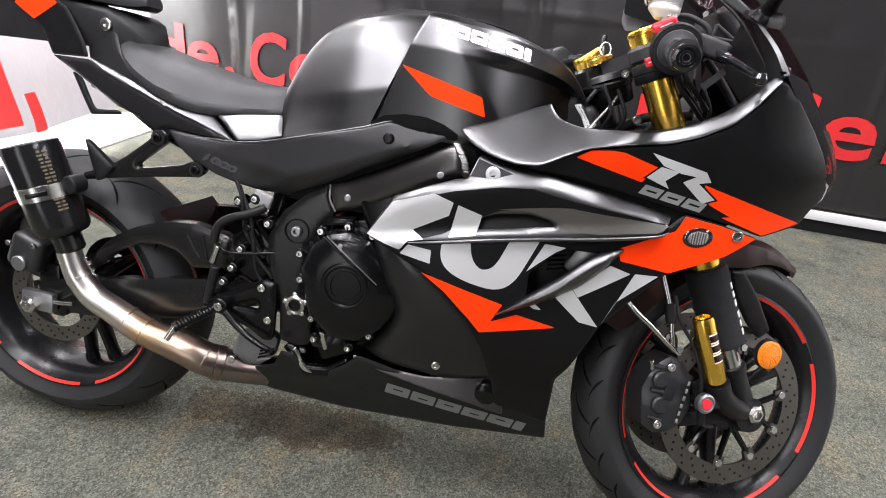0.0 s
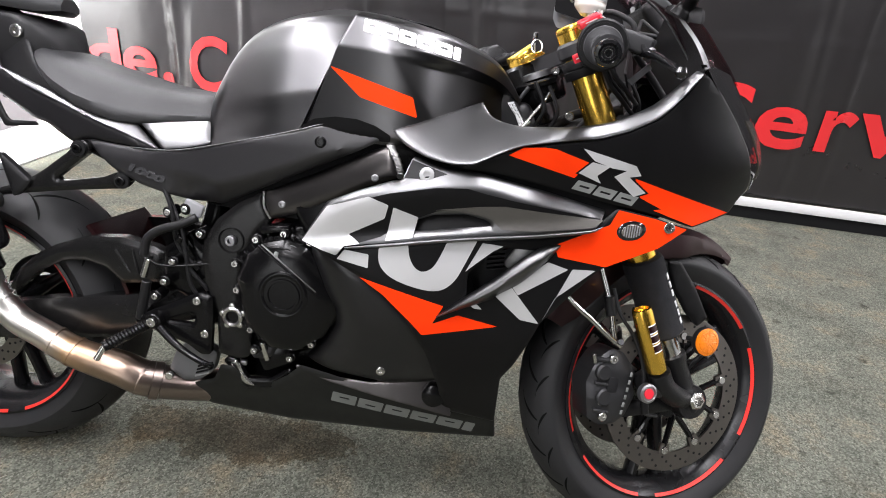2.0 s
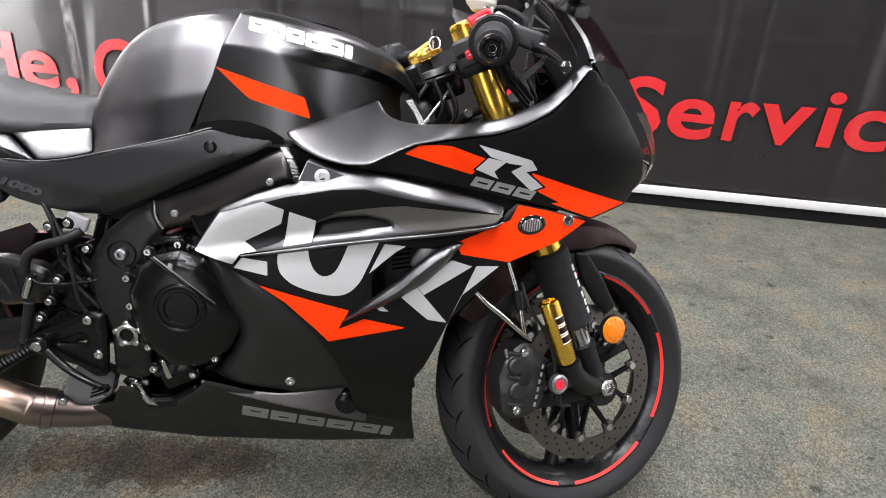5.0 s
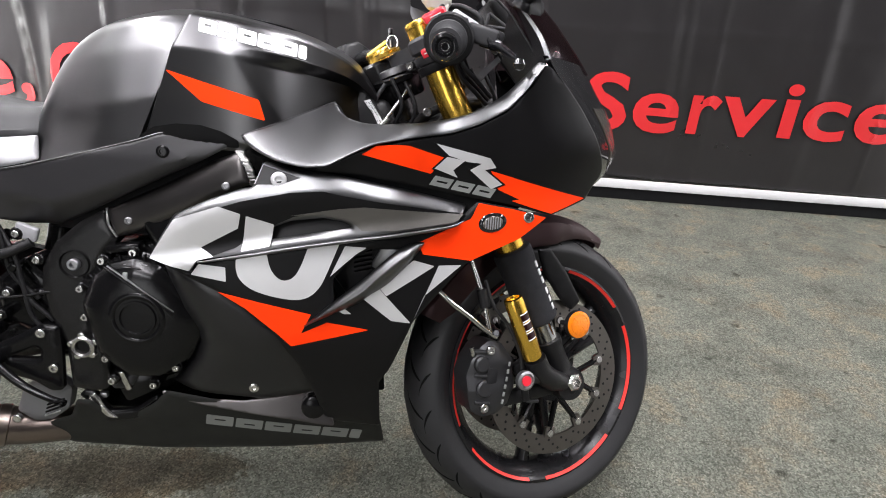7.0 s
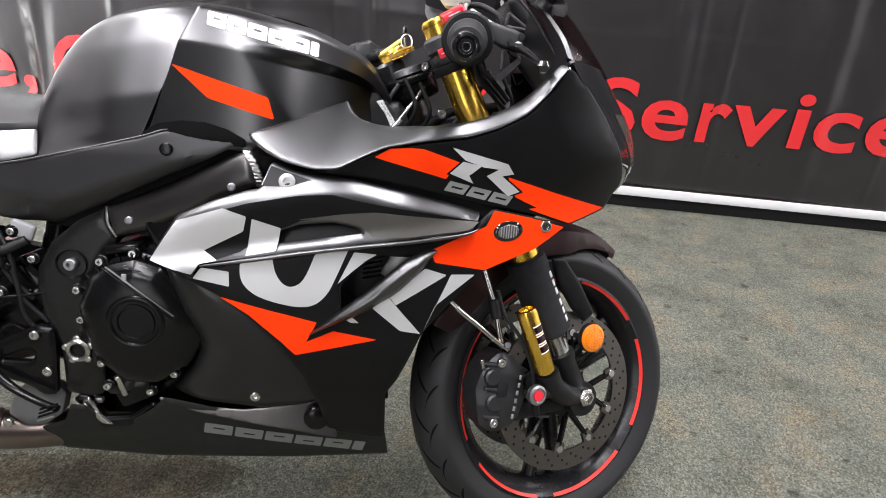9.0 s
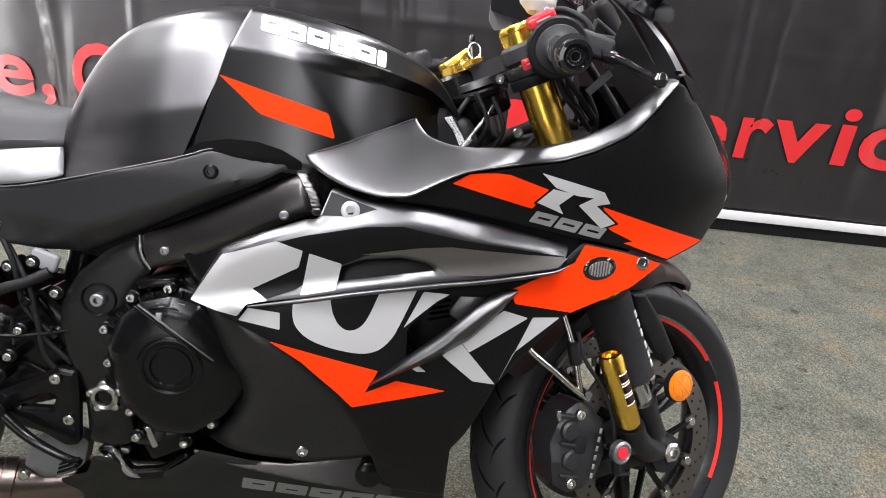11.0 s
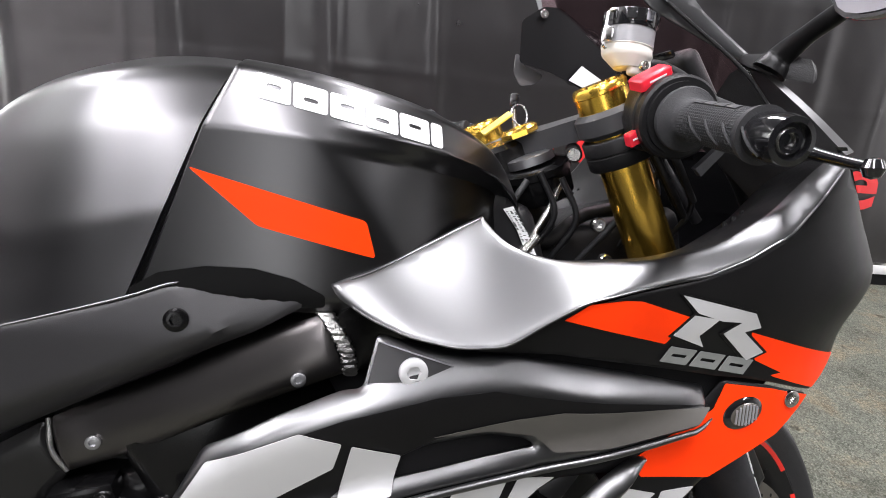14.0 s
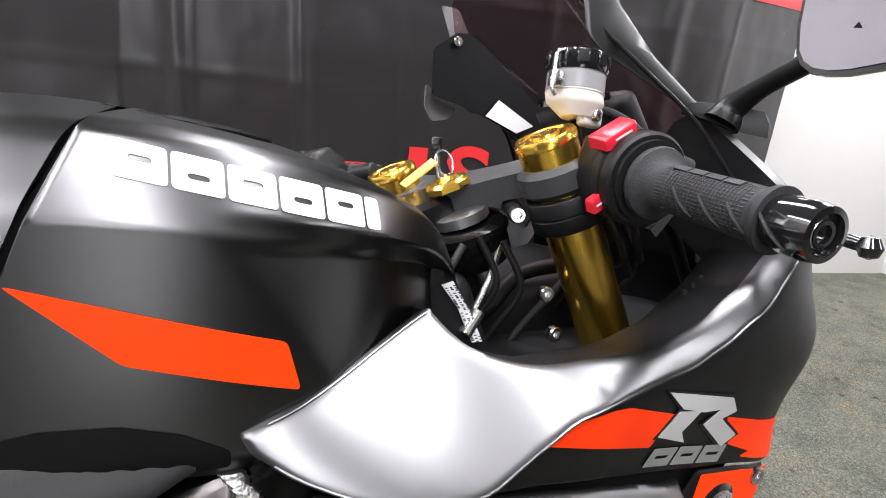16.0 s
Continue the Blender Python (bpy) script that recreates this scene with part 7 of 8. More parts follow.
    part("bar_weight", turned([(0, L - 0.033), (0.0172, L - 0.033), (0.0184, L - 0.028), (0.0188, L - 0.008), (0.0175, L), (0.0135, L + 0.001), (0.0125, L - 0.004), (0.0085, L - 0.004), (0.0085, L - 0.001), (0.006, L - 0.001), (0.005, L - 0.006), (0, L - 0.006)], aim(A, B), 32), GLOSS, bike, "gloss black bar end weight")
    part("bar_screw", turned([(0.0050, L - 0.006), (0.0092, L - 0.006), (0.0096, L - 0.003), (0.0086, L - 0.002), (0.0070, L - 0.004), (0.0050, L - 0.004)], aim(A, B), 24, close=True), STEEL, bike, "bright bar end washer")
    cab = [A + d * 0.03 + Vector((0.02, 0, -0.02)), A + Vector((0.03, sd * -0.0, -0.08)), Vector((1.16, sd * 0.06, 0.47)), Vector((1.12, sd * 0.05, 0.40))]
    part("control_cable", tube(cab, 0.004), RUBBER, bike, "black control cable")
    # lever
    lv = [Vector((1.250, -0.150, 0.648)), Vector((1.264, -0.178, 0.641)), Vector((1.276, -0.204, 0.634)), Vector((1.284, -0.268, 0.616)), Vector((1.277, -0.330, 0.605))] if sd < 0 else [A + d * 0.03 + Vector((0.035, 0, 0.005)), A + d * 0.10 + Vector((0.062, 0, -0.004)), A + d * 0.18 + Vector((0.066, 0, -0.006)), B - d * 0.02 + Vector((0.070, 0, -0.002))]
    lev = part("brake_lever" if sd < 0 else "clutch_lever", tube(lv, [0.008, 0.0080, 0.0075, 0.006, 0.005], 6, 12), GLOSS, bike, "black control lever")
    part("lever_ball", turned([(0, -0.009), (0.006, -0.007), (0.009, 0), (0.006, 0.007), (0, 0.009)], Matrix.Translation(lv[-1]), 16), GLOSS, lev)
    part("lever_perch", box((0.05, 0.035, 0.026), (0, 0, 0), (0, 0, 0), 0.007, m=Matrix.Translation(A + d * 0.025 + Vector((0.022, 0, 0.004)))), PLASTIC, lev)
perch = part("lever_bracket", box((0.052, 0.040, 0.030), (0, 0, 0), (0, 0, 0), 0.006, 3, m=Matrix.Translation((1.246, -0.160, 0.658)) @ pose(0, 0, 0, 8, 14, 0)), YOKE, bike, "dark grey brake lever bracket")
part("bracket_cap", turned([(0, 0), (0.012, 0), (0.013, 0.002), (0.013, 0.008), (0.009, 0.010), (0, 0.010)], aim((1.262, -0.168, 0.650), (1.274, -0.196, 0.655)), 20), PLASTIC, perch)
part("adjuster_wheel", turned([(0, -0.006), (0.010, -0.006), (0.012, -0.004), (0.012, 0.004), (0.010, 0.006), (0, 0.006)], aim((1.270, -0.172, 0.640), (1.282, -0.176, 0.634)), 10), CAST, perch, "notched adjuster wheel")
part("fairing_strut", loft([[(1.2760 + dx, -0.158 + dy, 0.6270 + dz), (1.2820 + dx, -0.158 + dy, 0.6200 + dz), (1.2530 + dx, -0.158 + dy, 0.5900 + dz), (1.2450 + dx, -0.158 + dy, 0.5975 + dz)] for dx, dy, dz in ((0, 0, 0), (0.002, 0.010, 0.001))]), YOKE, bike, "dull grey fairing strut", smooth=False)
for a, b_ in (((1.262, -0.10, 0.680), (1.266, -0.10, 0.701)), ((1.266, -0.10, 0.701), (1.303, -0.10, 0.677)), ((1.262, -0.10, 0.680), (1.303, -0.10, 0.677))):
    part("instrument_stay", rod(a, b_, 0.0032), YOKE, bike, "grey instrument stay")
part("wiring_plug", box((0.030, 0.022, 0.018), (1.276, -0.112, 0.664), (0, 20, 10), 0.003), YOKE, bike, "dark grey wiring plug")
for hy, hz in ((-0.118, 0.600), (-0.135, 0.588), (-0.150, 0.606)):
    part("switch_cable", tube([(1.205, hy, hz + 0.030), (1.222, hy - 0.006, hz), (1.246, hy + 0.010, hz - 0.020), (1.275, hy + 0.030, hz - 0.045)], 0.0042), RUBBER, bike, "black switch cable")
part("master_cylinder", rod((1.262, -0.150, 0.660), (1.222, -0.075, 0.668), 0.013), PLASTIC, bike, "black brake master cylinder")
# brake fluid reservoir
RM = Matrix.Translation((1.170, -0.123, 0.703)) @ pose(0, 0, 0, -4, 6, 0)
rings = []
for q in np.linspace(0, 1, 13):
    h = 0.040 * q - 0.006
    r = 0.0262 * min(1.0, 0.60 + 1.25 * q)
    ox, oy = 0.006 * max(0, 0.45 - q), -0.010 * max(0, 0.45 - q)
    rings.append([RM @ Vector((ox + r * math.cos(t), oy + r * math.sin(t), h)) for t in np.linspace(0, 2 * math.pi, 32, endpoint=False)])
res = part("fluid_reservoir", loft(rings), CREAM, bike, "frosted white brake fluid reservoir")
part("fluid_window", turned([(0.0258, 0.016), (0.0266, 0.017), (0.0266, 0.034), (0.0258, 0.035)], RM, 32, close=True), CLEAR, res)
part("level_line", turned([(0.0260, 0.0150), (0.0270, 0.0152), (0.0270, 0.0160), (0.0260, 0.0162)], RM, 32, close=True), CREAM, res)
part("reservoir_cap", turned([(0, 0.052), (0.024, 0.052), (0.0275, 0.050), (0.0285, 0.036), (0.0275, 0.033), (0, 0.033)], RM, 32), GLOSS, res, "black ribbed cap")
for i in range(9):
    a = 2 * math.pi * i / 9
    part("cap_rib", box((0.004, 0.011, 0.013), (0, 0, 0), (0, 0, 0), 0.0012, 1, None, RM @ Matrix.Rotation(a, 4, "Z") @ Matrix.Translation((0.0270, 0, 0.0435))), GLOSS, res)
clip = tube([RM @ Vector(p) for p in ((-0.026, -0.012, 0.048), (-0.032, -0.011, 0.044), (-0.033, -0.011, 0.030), (-0.035, -0.012, 0.014), (-0.030, -0.011, 0.008))], 0.002, 4, 8)
part("cap_clip", clip, STEEL, res, "steel cap clip")
part("clip_block", box((0.010, 0.012, 0.014), (0, 0, 0), (0, 0, 0), 0.002, m=RM @ Matrix.Translation((-0.030, -0.010, 0.022))), STEEL, res)
part("reservoir_foot", box((0.024, 0.013, 0.020), (0, 0, 0), (0, 0, 0), 0.005, 3, m=RM @ Matrix.Translation((0.010, -0.012, -0.004))), CREAM, res)
ob = bolt((0, 0, 0), 0.0055, STEEL, res, 0.005)
ob.matrix_local = RM @ pose(0.010, -0.0185, -0.004, 0, 0, 15)
part("reservoir_bracket", tube([RM @ Vector((0.004, 0.002, -0.006)), Vector((1.190, -0.115, 0.672)), Vector((1.215, -0.105, 0.664))], 0.004), PLASTIC, res)
part("reservoir_hose", tube([RM @ Vector((0.02, 0.006, 0.004)), Vector((1.215, -0.120, 0.706)), Vector((1.245, -0.130, 0.690)), Vector((1.250, -0.130, 0.668))], 0.005), RUBBER, res)
# mirrors
for sd in (-1, 1):
    base = Vector((1.304, sd * 0.184, 0.702))
    mb = part("mirror", tube([base + Vector((0.002, sd * -0.010, -0.002)), base + Vector((0.010, sd * -0.004, 0.014)), base + Vector((0.012, sd * 0.022, 0.030)), base + Vector((0.014, sd * 0.062, 0.048)), base + Vector((0.020, sd * 0.098, 0.068))], [0.018, 0.013, 0.0095, 0.0095, 0.014], 6, 14), MATTE, bike, "black rear-view mirror")
    part("mirror_foot", loft([[base + Vector((-0.014 + 0.046 * q, sd * (-0.040 + 0.052 * q + dy), 0.014 - 0.016 * q + dz)) for dy, dz in ((-0.010 * k, 0.002), (-0.007 * k, 0.010 * k), (0.007 * k, 0.008 * k), (0.012 * k, -0.002), (0.012 * k, -0.012 * k), (-0.010 * k, -0.006))] for q, k in ((0, 0.4), (0.1, 0.7), (0.3, 1.0), (0.6, 1.25), (0.9, 1.2), (1.0, 0.7))]), PLASTIC, mb)
    MM = Matrix.Translation(base + Vector((0.020, sd * 0.126, 0.084))) @ pose(0, 0, 0, 0, 0, sd * -10)
    hd = [[tuple(MM @ Vector((x, yy * k * 0.076, zz * k * 0.050 + 0.2 * yy * 0.05 * sd))) for yy, zz in [(math.copysign(abs(math.cos(a)) ** 0.6, math.cos(a)), math.copysign(abs(math.sin(a)) ** 0.6, math.sin(a))) for a in np.linspace(0, 2 * math.pi, 24, endpoint=False)]] for x, k in ((-0.006, 0.98), (0.0, 1.0), (0.012, 0.97), (0.026, 0.80), (0.034, 0.45))]
    part("mirror_shell", loft(hd), GLOSS, mb, "gloss black mirror shell")
    gl = [[tuple(MM @ Vector((x, yy * 0.071, zz * 0.045 + 0.2 * yy * 0.05 * sd))) for yy, zz in [(math.copysign(abs(math.cos(a)) ** 0.6, math.cos(a)), math.copysign(abs(math.sin(a)) ** 0.6, math.sin(a))) for a in np.linspace(0, 2 * math.pi, 24, endpoint=False)]] for x in (-0.0085, -0.0065)]
    part("mirror_glass", loft(gl), MIRROR, mb, "mirror glass")
# bits about the steering head
flabel = panel("frame_label", [(1.053, 0.544), (1.064, 0.547), (1.082, 0.520), (1.098, 0.488), (1.087, 0.488), (1.070, 0.522)], con(0.106), BRIGHT, bike, "small printed label on the frame", -1, 0.002, 0, 0.0, 0.01, (), 0)
rnd = random.Random(5)
for i in range(44):
    q = (i + 0.5) / 44
    x0, z0 = lerp(q, [0, 0.5, 1], [1.0585, 1.0765, 1.0925]), lerp(q, [0, 0.5, 1], [0.5455, 0.521, 0.488])
    for k in (-1, 0, 1):
        if rnd.random() < 0.62:
            part("print_bar", box((rnd.uniform(0.0014, 0.0030), 0.0006, 0.0008), (x0 + 0.0036 * k + 0.0003, -0.1063, z0 + 0.0016 * k), (0, 0, 0), 0), DARK, flabel)
panel("head_cover", [(1.020, 0.55), (1.060, 0.562), (1.105, 0.49), (1.11, 0.43), (1.03, 0.43)], con(0.104), PLASTIC, bike, "black cover by the steering head", -1, 0.03, 0.006)
part("head_bearing_cover", turned([(0, 0), (0.040, 0), (0.043, 0.004), (0.043, 0.030), (0.046, 0.032), (0.046, 0.040), (0.040, 0.043), (0.030, 0.043), (0, 0.040)], aim((1.125, -0.032, 0.553), (1.108, -0.036, 0.596)), 36), ENGINE, bike, "black bearing cover under the yoke")
part("bearing_nut", turned([(0, 0), (0.030, 0), (0.030, 0.010), (0.024, 0.012), (0, 0.012)], aim((1.108, -0.036, 0.594), (1.092, -0.036, 0.632)), 12), CAST, bike, "notched bearing nut")
for a in ((1.09, -0.075, 0.575), (1.115, -0.07, 0.51)):
    part("clutch_cable", tube([Vector(a), Vector(a) + Vector((-0.02, 0.0, -0.04)), Vector((1.06, -0.06, 0.44))], 0.004), RUBBER, bike)
part("steel_line", tube([(1.135, -0.070, 0.575), (1.115, -0.085, 0.545), (1.085, -0.10, 0.505)], 0.0035), STEEL, bike, "braided steel line")
part("line_fitting", rod((1.096, -0.098, 0.515), (1.078, -0.105, 0.495), 0.007), STEEL, bike)
for q in ((1.165, -0.105, 0.530), (1.175, -0.11, 0.490)):
    bolt(q, 0.008, STEEL, bike, 0.008)

# -- exhaust --
pp = [(0.070, -0.152, 0.160), (0.082, -0.152, 0.114), (0.096, -0.150, 0.078), (0.128, -0.150, 0.040), (0.182, -0.150, 0.012), (0.246, -0.150, -0.020), (0.333, -0.145, -0.046), (0.385, -0.136, -0.068), (0.46, -0.10, -0.090), (0.54, -0.04, -0.110)]
pipe = part("exhaust_pipe", tube(pp, [0.0235, 0.024, 0.026, 0.027, 0.028, 0.030, 0.035, 0.036, 0.034, 0.034], 8, 28), PIPE, bike, "heat-tinted titanium exhaust link pipe")
for i, (c, r) in enumerate((((0.205, -0.150, 0.0005), 0.0305), ((0.243, -0.150, -0.0185), 0.0318), ((0.378, -0.1375, -0.0655), 0.0375), ((0.097, -0.150, 0.077), 0.0275))):
    dv = Vector((1, 0, -0.45)) if i < 3 else Vector((0.5, 0, -0.8))
    part("pipe_weld", turned([(r - 0.003, -0.004), (r, -0.0025), (r, 0.0025), (r - 0.003, 0.004)], aim(c, Vector(c) + dv), 32, close=True), PIPE, pipe)
a0, a1 = Vector((0.071, -0.153, 0.168)), Vector((0.018, -0.172, 0.350))
Lc = (a1 - a0).length
AM = aim(a0, a1)
muf = part("muffler", turned([(0, 0.0), (0.030, 0.0), (0.044, 0.004), (0.0500, 0.010), (0.0525, 0.017), (0.053, 0.028), (0.053, Lc - 0.012), (0.051, Lc), (0.044, Lc + 0.002), (0.030, Lc - 0.006), (0.028, Lc - 0.05), (0, Lc - 0.05)], AM, 40), mat("black_coated_can", (0.02, 0.02, 0.021), None, 0.16, 0.5, 30), bike, "black short exhaust muffler with steel strap")
part("muffler_collar", rod(a0 - (a1 - a0).normalized() * 0.035, a0 + (a1 - a0).normalized() * 0.005, 0.0285), mat("black_collar", (0.008, 0.008, 0.008), None, 0.25, 0.0, 90), muf)
part("muffler_strap", turned([(0.053, -0.015), (0.0548, -0.014), (0.0548, 0.014), (0.053, 0.015)], AM @ Matrix.Translation((0, 0, Lc * 0.50)), 40, close=True), STEEL, muf, "polished steel strap")
part("strap_clamp", box((0.026, 0.02, 0.024), (0, 0, 0), (0, 0, 0), 0.004, m=Matrix.Translation((0.106, -0.165, 0.275))), PLASTIC, muf)
axm = (a1 - a0).normalized()
nrm = Vector((0.86, -0.51, 0.0))
nrm = (nrm - axm * nrm.dot(axm)).normalized()
BRONZE = mat("bronze_print", (0.11, 0.085, 0.05), None, 0.5)
fr = Matrix((axm.cross(nrm), nrm, axm)).transposed().to_4x4()
for i in range(17):
    h = 0.30 + 0.038 * i
    if abs(h - 0.50) < 0.085:
        continue
    for k in (-1, 1):
        off = axm.cross(nrm) * 0.0052 * k
        wd = 0.0055 + 0.002 * ((i * 7 + k) % 3)
        part("print_bar", box((wd, 0.002, 0.0036), (0, 0, 0), (0, 0, 0), 0, m=Matrix.Translation(a0 + axm * Lc * h + nrm * 0.0529 + off) @ fr), BRONZE, muf)
fr = Matrix((axm.cross(Vector((0.35, -0.94, 0)).normalized()), Vector((0.35, -0.94, 0)).normalized(), axm)).transposed().to_4x4()
part("strap_slot", box((0.040, 0.004, 0.009), (0, 0, 0), (0, 0, 0), 0.0015, m=Matrix.Translation(a0 + axm * Lc * 0.50 + Vector((0.35, -0.94, 0)).normalized() * 0.0535) @ fr), ENGINE, muf)
part("pipe_clamp", turned([(0.0345, -0.010), (0.0390, -0.008), (0.0390, 0.008), (0.0345, 0.010)], aim((0.400, -0.132, -0.0725), (0.46, -0.105, -0.089)), 32, close=True), PIPE, pipe, "heat-tinted pipe clamp")
spr = [Vector((0.128, -0.172, 0.135)) + Vector((0.006 * t, 0, -0.010 * t)) + 0.004 * Vector((math.cos(2.6 * t * 2), math.sin(2.6 * t * 2), 0)) for t in np.linspace(0, 4, 60)]
part("pipe_spring", tube(spr, 0.0011, 1, 6), STEEL, pipe)
# hanger bracket: a forked casting from the subframe to the muffler
hang = [(0.276, 0.408), (0.262, 0.399), (0.248, 0.383), (0.200, 0.346), (0.156, 0.317), (0.104, 0.300), (0.106, 0.286), (0.154, 0.295), (0.240, 0.309), (0.334, 0.321), (0.353, 0.323), (0.368, 0.338), (0.357, 0.354), (0.340, 0.353), (0.316, 0.342), (0.240, 0.327), (0.226, 0.327), (0.223, 0.333), (0.274, 0.373), (0.290, 0.386), (0.288, 0.400)]
hg = panel("exhaust_hanger", hang, con(0.140), FRAME, bike, "black cast exhaust hanger", -1, 0.018, 0.0045)
for q in ((0.272, 0.391), (0.352, 0.338)):
    part("hanger_washer", turned([(0, 0.004), (0.014, 0.004), (0.015, 0.0), (0, 0.0)], pose(q[0], -0.1405, q[1], 90, 0, 0), 24), PLASTIC, hg)
    bolt((q[0], -0.144, q[1]), 0.0085, ENGINE, hg, 0.006)
part("pillion_bracket", panel("tmp_pb", [(0.118, 0.372), (0.132, 0.362), (0.178, 0.322), (0.160, 0.300), (0.140, 0.288), (0.136, 0.306), (0.126, 0.340)], con(0.150), PLASTIC, None, "", -1, 0.015, 0.004) and rod((0.112, -0.150, 0.283), (0.106, -0.182, 0.280), 0.018), PLASTIC, hg)
bpy.data.objects["tmp_pb"].parent = hg
bpy.data.objects["tmp_pb"].name = "hanger_shield"

# -- footrest hanger, pedal --
BR = [(0.372, 0.062), (0.386, 0.080), (0.503, 0.139), (0.530, 0.134), (0.531, 0.092), (0.526, 0.012), (0.506, 0.010), (0.477, 0.030), (0.418, 0.049)]
BH = [(0.441, 0.074), (0.486, 0.096), (0.498, 0.089), (0.491, 0.072)]
br = panel("footrest_bracket", BR, con(0.158), ENGINE, bike, "black footrest bracket", -1, 0.014, 0.004, holes=(BH,))
for q in ((0.502, 0.123), (0.517, 0.057)):
    bolt((q[0], -0.159, q[1]), 0.008, STEEL, br, 0.005)
peg = part("footrest", rod((0.420, -0.160, 0.076), (0.362, -0.240, 0.045), 0.010), ENGINE, bike, "black knurled footrest")
kn = None
for i in range(12):
    q = 0.25 + 0.06 * i
    c = Vector((0.420, -0.160, 0.076)).lerp(Vector((0.362, -0.240, 0.045)), q)
    kn = turned([(0.010, -0.0016), (0.0118, 0), (0.010, 0.0016)], aim(c, c + Vector((-0.058, -0.08, -0.031))), 12, kn)
part("knurl", kn, ENGINE, peg)
part("peg_tip", rod((0.364, -0.238, 0.046), (0.352, -0.246, 0.022), 0.006), STEEL, peg)
part("peg_pivot", rod((0.422, -0.150, 0.078), (0.422, -0.180, 0.078), 0.016), ENGINE, peg)
bolt((0.422, -0.180, 0.078), 0.009, STEEL, peg, 0.005)
ped = part("brake_pedal", tube([(0.432, -0.172, 0.066), (0.470, -0.178, 0.034), (0.515, -0.185, 0.012), (0.545, -0.190, 0.004)], [0.008, 0.007, 0.006, 0.006], 6, 12), ENGINE, bike, "black brake pedal")
for i in range(4):
    part("pedal_rib", box((0.030, 0.006, 0.003), (0.535 - 0.002 * i, -0.198, 0.012 - 0.007 * i), (0, -20, 0), 0.001), CAST if i == 3 else ENGINE, ped)
part("heel_cover", panel("tmp_hc", [(0.430, -0.040), (0.446, 0.004), (0.470, 0.026), (0.495, 0.030), (0.530, 0.006), (0.520, -0.036), (0.490, -0.058), (0.460, -0.062)], con(0.142), mat("grey_heat_plastic", (0.12, 0.12, 0.122), None, 0.5, 0.2), None, "", -1, 0.03, 0.008) and rod((0.435, -0.14, -0.050), (0.435, -0.15, -0.050), 0.008), STEEL, bike, "dull grey exhaust valve cover")
bpy.data.objects["tmp_hc"].parent = bike
bpy.data.objects["tmp_hc"].name = "exhaust_valve_cover"
# rear master cylinder and hoses
rmc = part("rear_master_cylinder", rod((0.382, -0.150, 0.070), (0.398, -0.150, 0.150), 0.009), PLASTIC, bike, "small rear brake cylinder")
part("fluid_hose", tube([(0.400, -0.160, 0.205), (0.408, -0.160, 0.236), (0.432, -0.160, 0.256), (0.470, -0.158, 0.270), (0.500, -0.150, 0.285)], 0.0085), PLASTIC, bike, "black rubber fluid hose")
for i, (x, z) in enumerate(((0.45, 0.30), (0.47, 0.26), (0.475, 0.22))):
    part("wiring", tube([(x - 0.03, -0.14, z + 0.06), (x, -0.15, z), (x + 0.01, -0.148, z - 0.07), (x + 0.045, -0.14, z - 0.12)], 0.004), PLASTIC, bike)
part("white_bracket", box((0.038, 0.010, 0.027), (0.492, -0.146, 0.301), (0, 20, 0), 0.0045, 3), CLEAR, bike, "glossy white plastic bracket")
for q in ((0.451, 0.194), (0.433, 0.152), (0.506, 0.254), (0.385, 0.078), (0.478, 0.299), (0.445, 0.29), (0.415, 0.12)):
    part("link_boss", rod((q[0], -0.12, q[1]), (q[0], -0.152, q[1]), 0.011), ENGINE, bike)
    bolt((q[0], -0.152, q[1]), 0.0062, STEEL, bike, 0.005)
part("brake_switch", rod((0.392, -0.152, 0.158), (0.404, -0.152, 0.196), 0.0065), STEEL, bike, "bright fluid fitting")
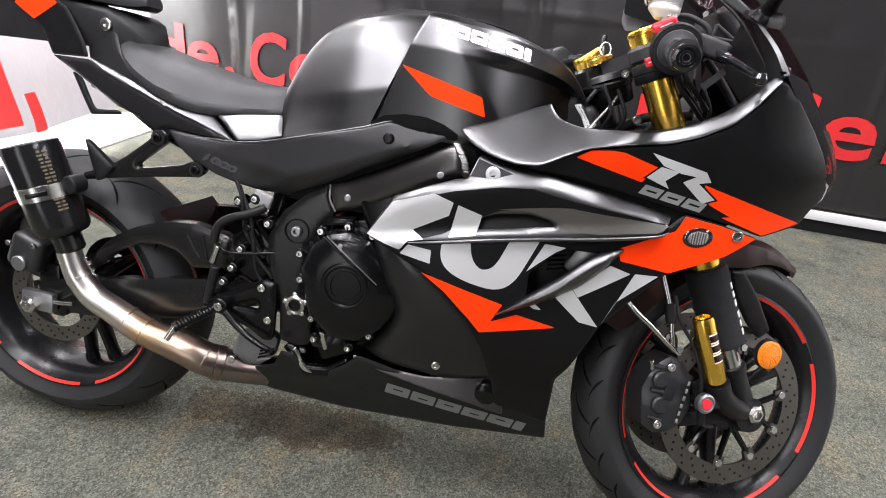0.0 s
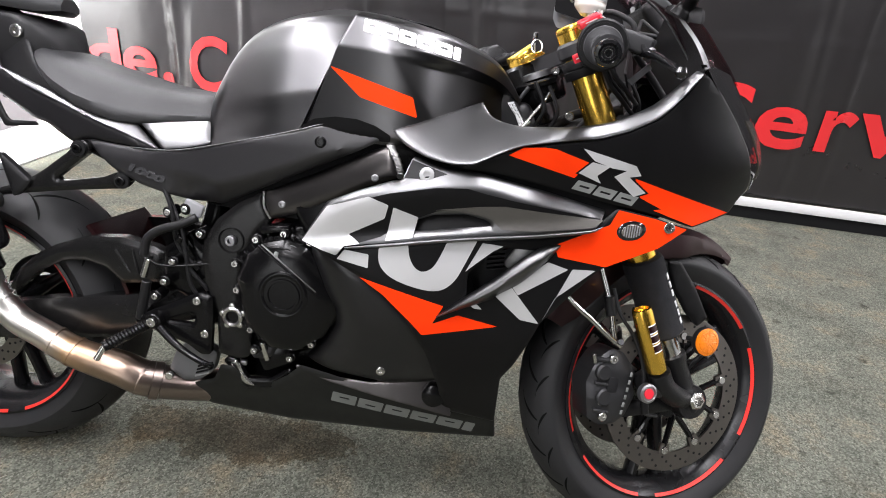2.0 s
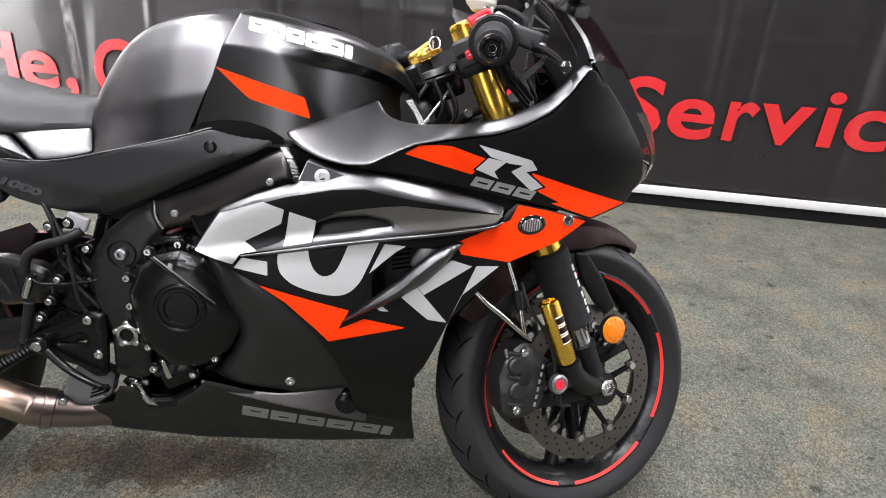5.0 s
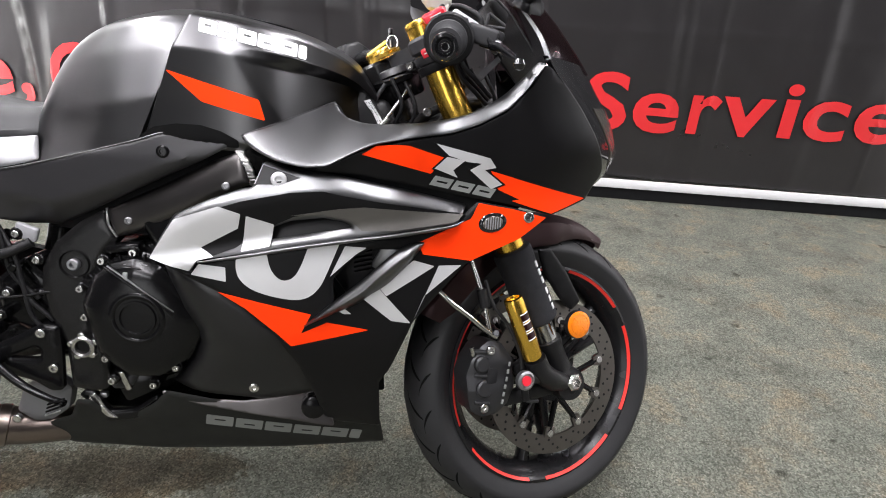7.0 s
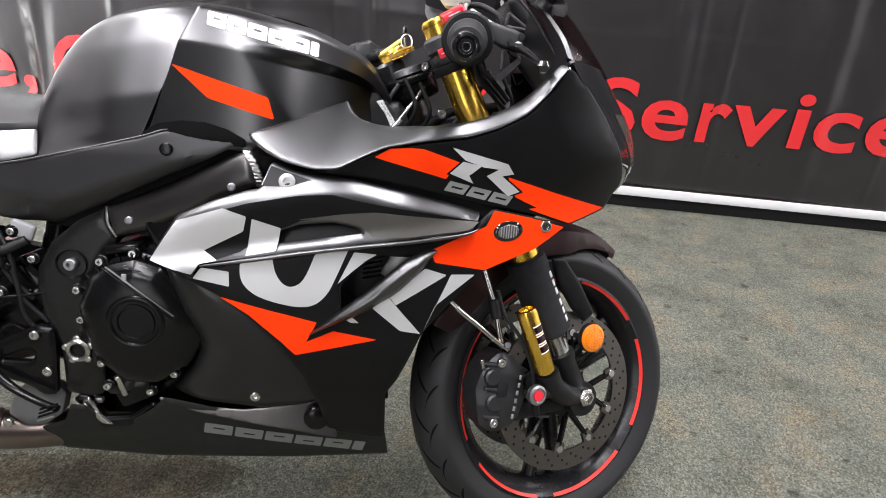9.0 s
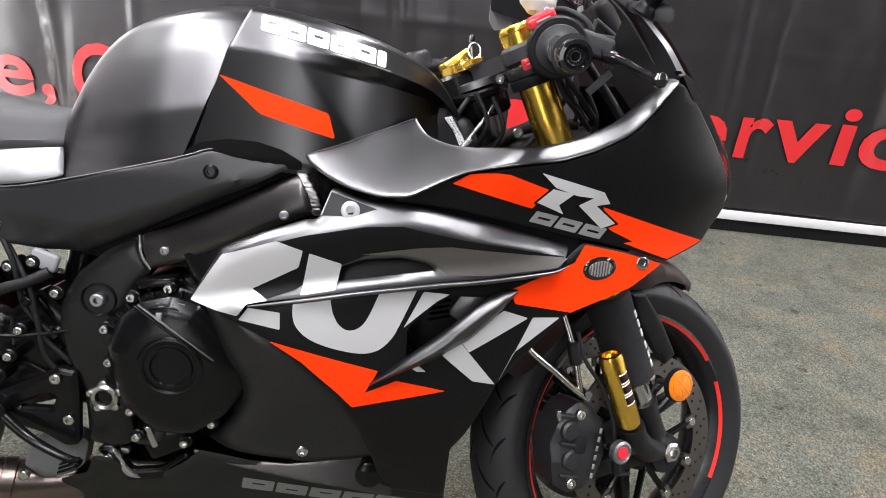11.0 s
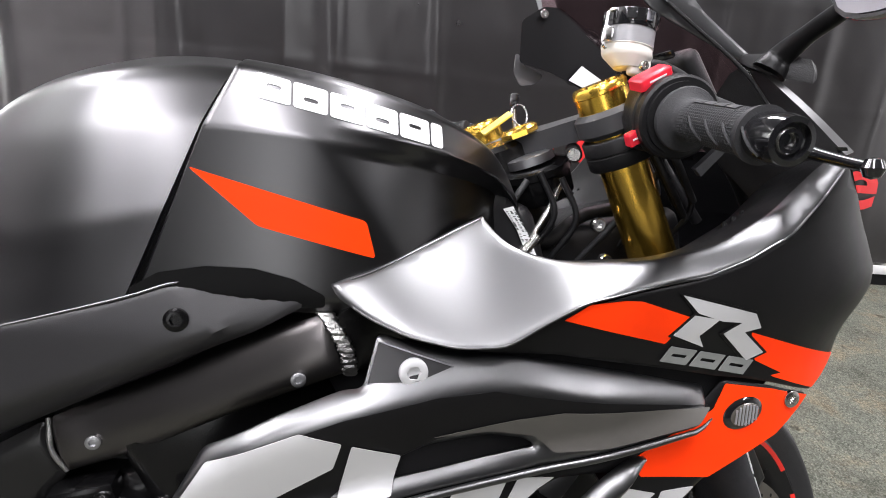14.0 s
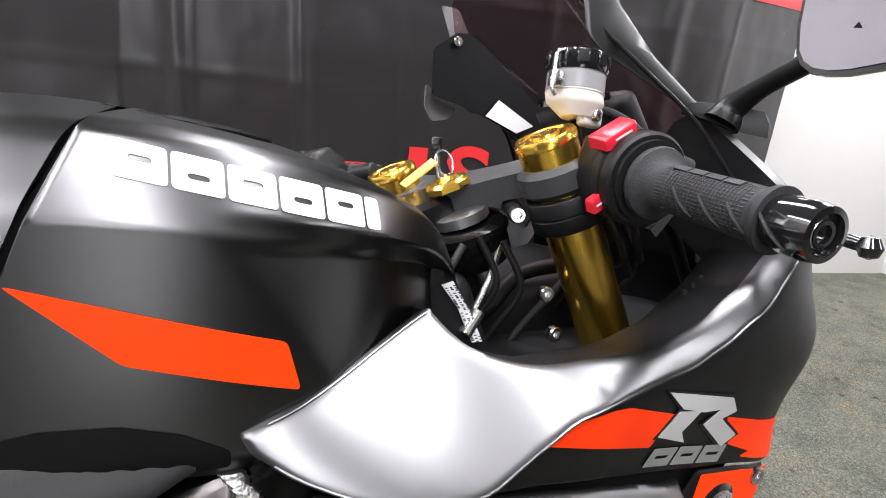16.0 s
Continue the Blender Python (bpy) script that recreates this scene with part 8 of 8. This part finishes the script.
part("brake_pipe", tube([(0.404, -0.152, 0.196), (0.425, -0.155, 0.186), (0.470, -0.152, 0.188), (0.520, -0.148, 0.196)], 0.0028), ENGINE, bike, "thin black brake pipe")
part("loom_clip", rod((0.462, -0.150, 0.236), (0.470, -0.150, 0.246), 0.008), ENGINE, bike)
part("linkage_plate", panel("tmp_lp", [(0.42, 0.21), (0.47, 0.25), (0.52, 0.20), (0.53, 0.13), (0.47, 0.11), (0.42, 0.14)], con(0.128), ENGINE, None, "", -1, 0.03, 0.006) and rod((0.49, -0.125, 0.175), (0.49, -0.135, 0.175), 0.02), ENGINE, bike)
bpy.data.objects["tmp_lp"].parent = bike
bpy.data.objects["tmp_lp"].name = "linkage_plate"
# side stand on the far side
part("side_stand", tube([(0.52, 0.12, 0.0), (0.50, 0.20, -0.16), (0.485, 0.262, -0.2755)], [0.014, 0.012, 0.012], 6, 12), ENGINE, bike, "black side stand")
part("chain", tube([(0.0, 0.10, 0.095), (0.30, 0.10, 0.115), (0.52, 0.10, 0.13)], 0.008), ENGINE, bike)
part("sprocket", turned([(0.05, -0.004), (0.095, -0.004), (0.095, 0.004), (0.05, 0.004)], pose(0, 0.10, 0, 90, 0, 0), 42, close=True), ENGINE, bike)

# the raised model figures on the side covers
for sd in (-1, 1):
    cu = bpy.data.curves.new("tmp", "FONT")
    cu.body, cu.size, cu.extrude, cu.offset, cu.shear = "1000", 0.0185, 0.0010, 0.0010, 0.3
    ob = new("tmp", cu)
    me = bpy.data.meshes.new_from_object(ob.evaluated_get(bpy.context.evaluated_depsgraph_get()))
    bpy.data.objects.remove(ob)
    bpy.data.curves.remove(cu)
    me.materials.clear()
    me.materials.append(FIGURE)
    tx = new("raised_figures", me)
    tx.parent = bike
    # laid on the curved cover, sloping down towards the engine
    ca, sa = math.cos(radians(15)), math.sin(radians(15))
    for v in me.vertices:
        a, b_ = v.co.x * 2.05, v.co.y * 1.05
        a = a if sd < 0 else 0.086 - a
        x, z = 0.362 + a * ca + b_ * sa * 0.4, 0.3635 - a * sa + b_ * ca
        v.co = (x, sd * (cover_w(x, z) + 0.0010 + v.co.z), z)
    me.update()
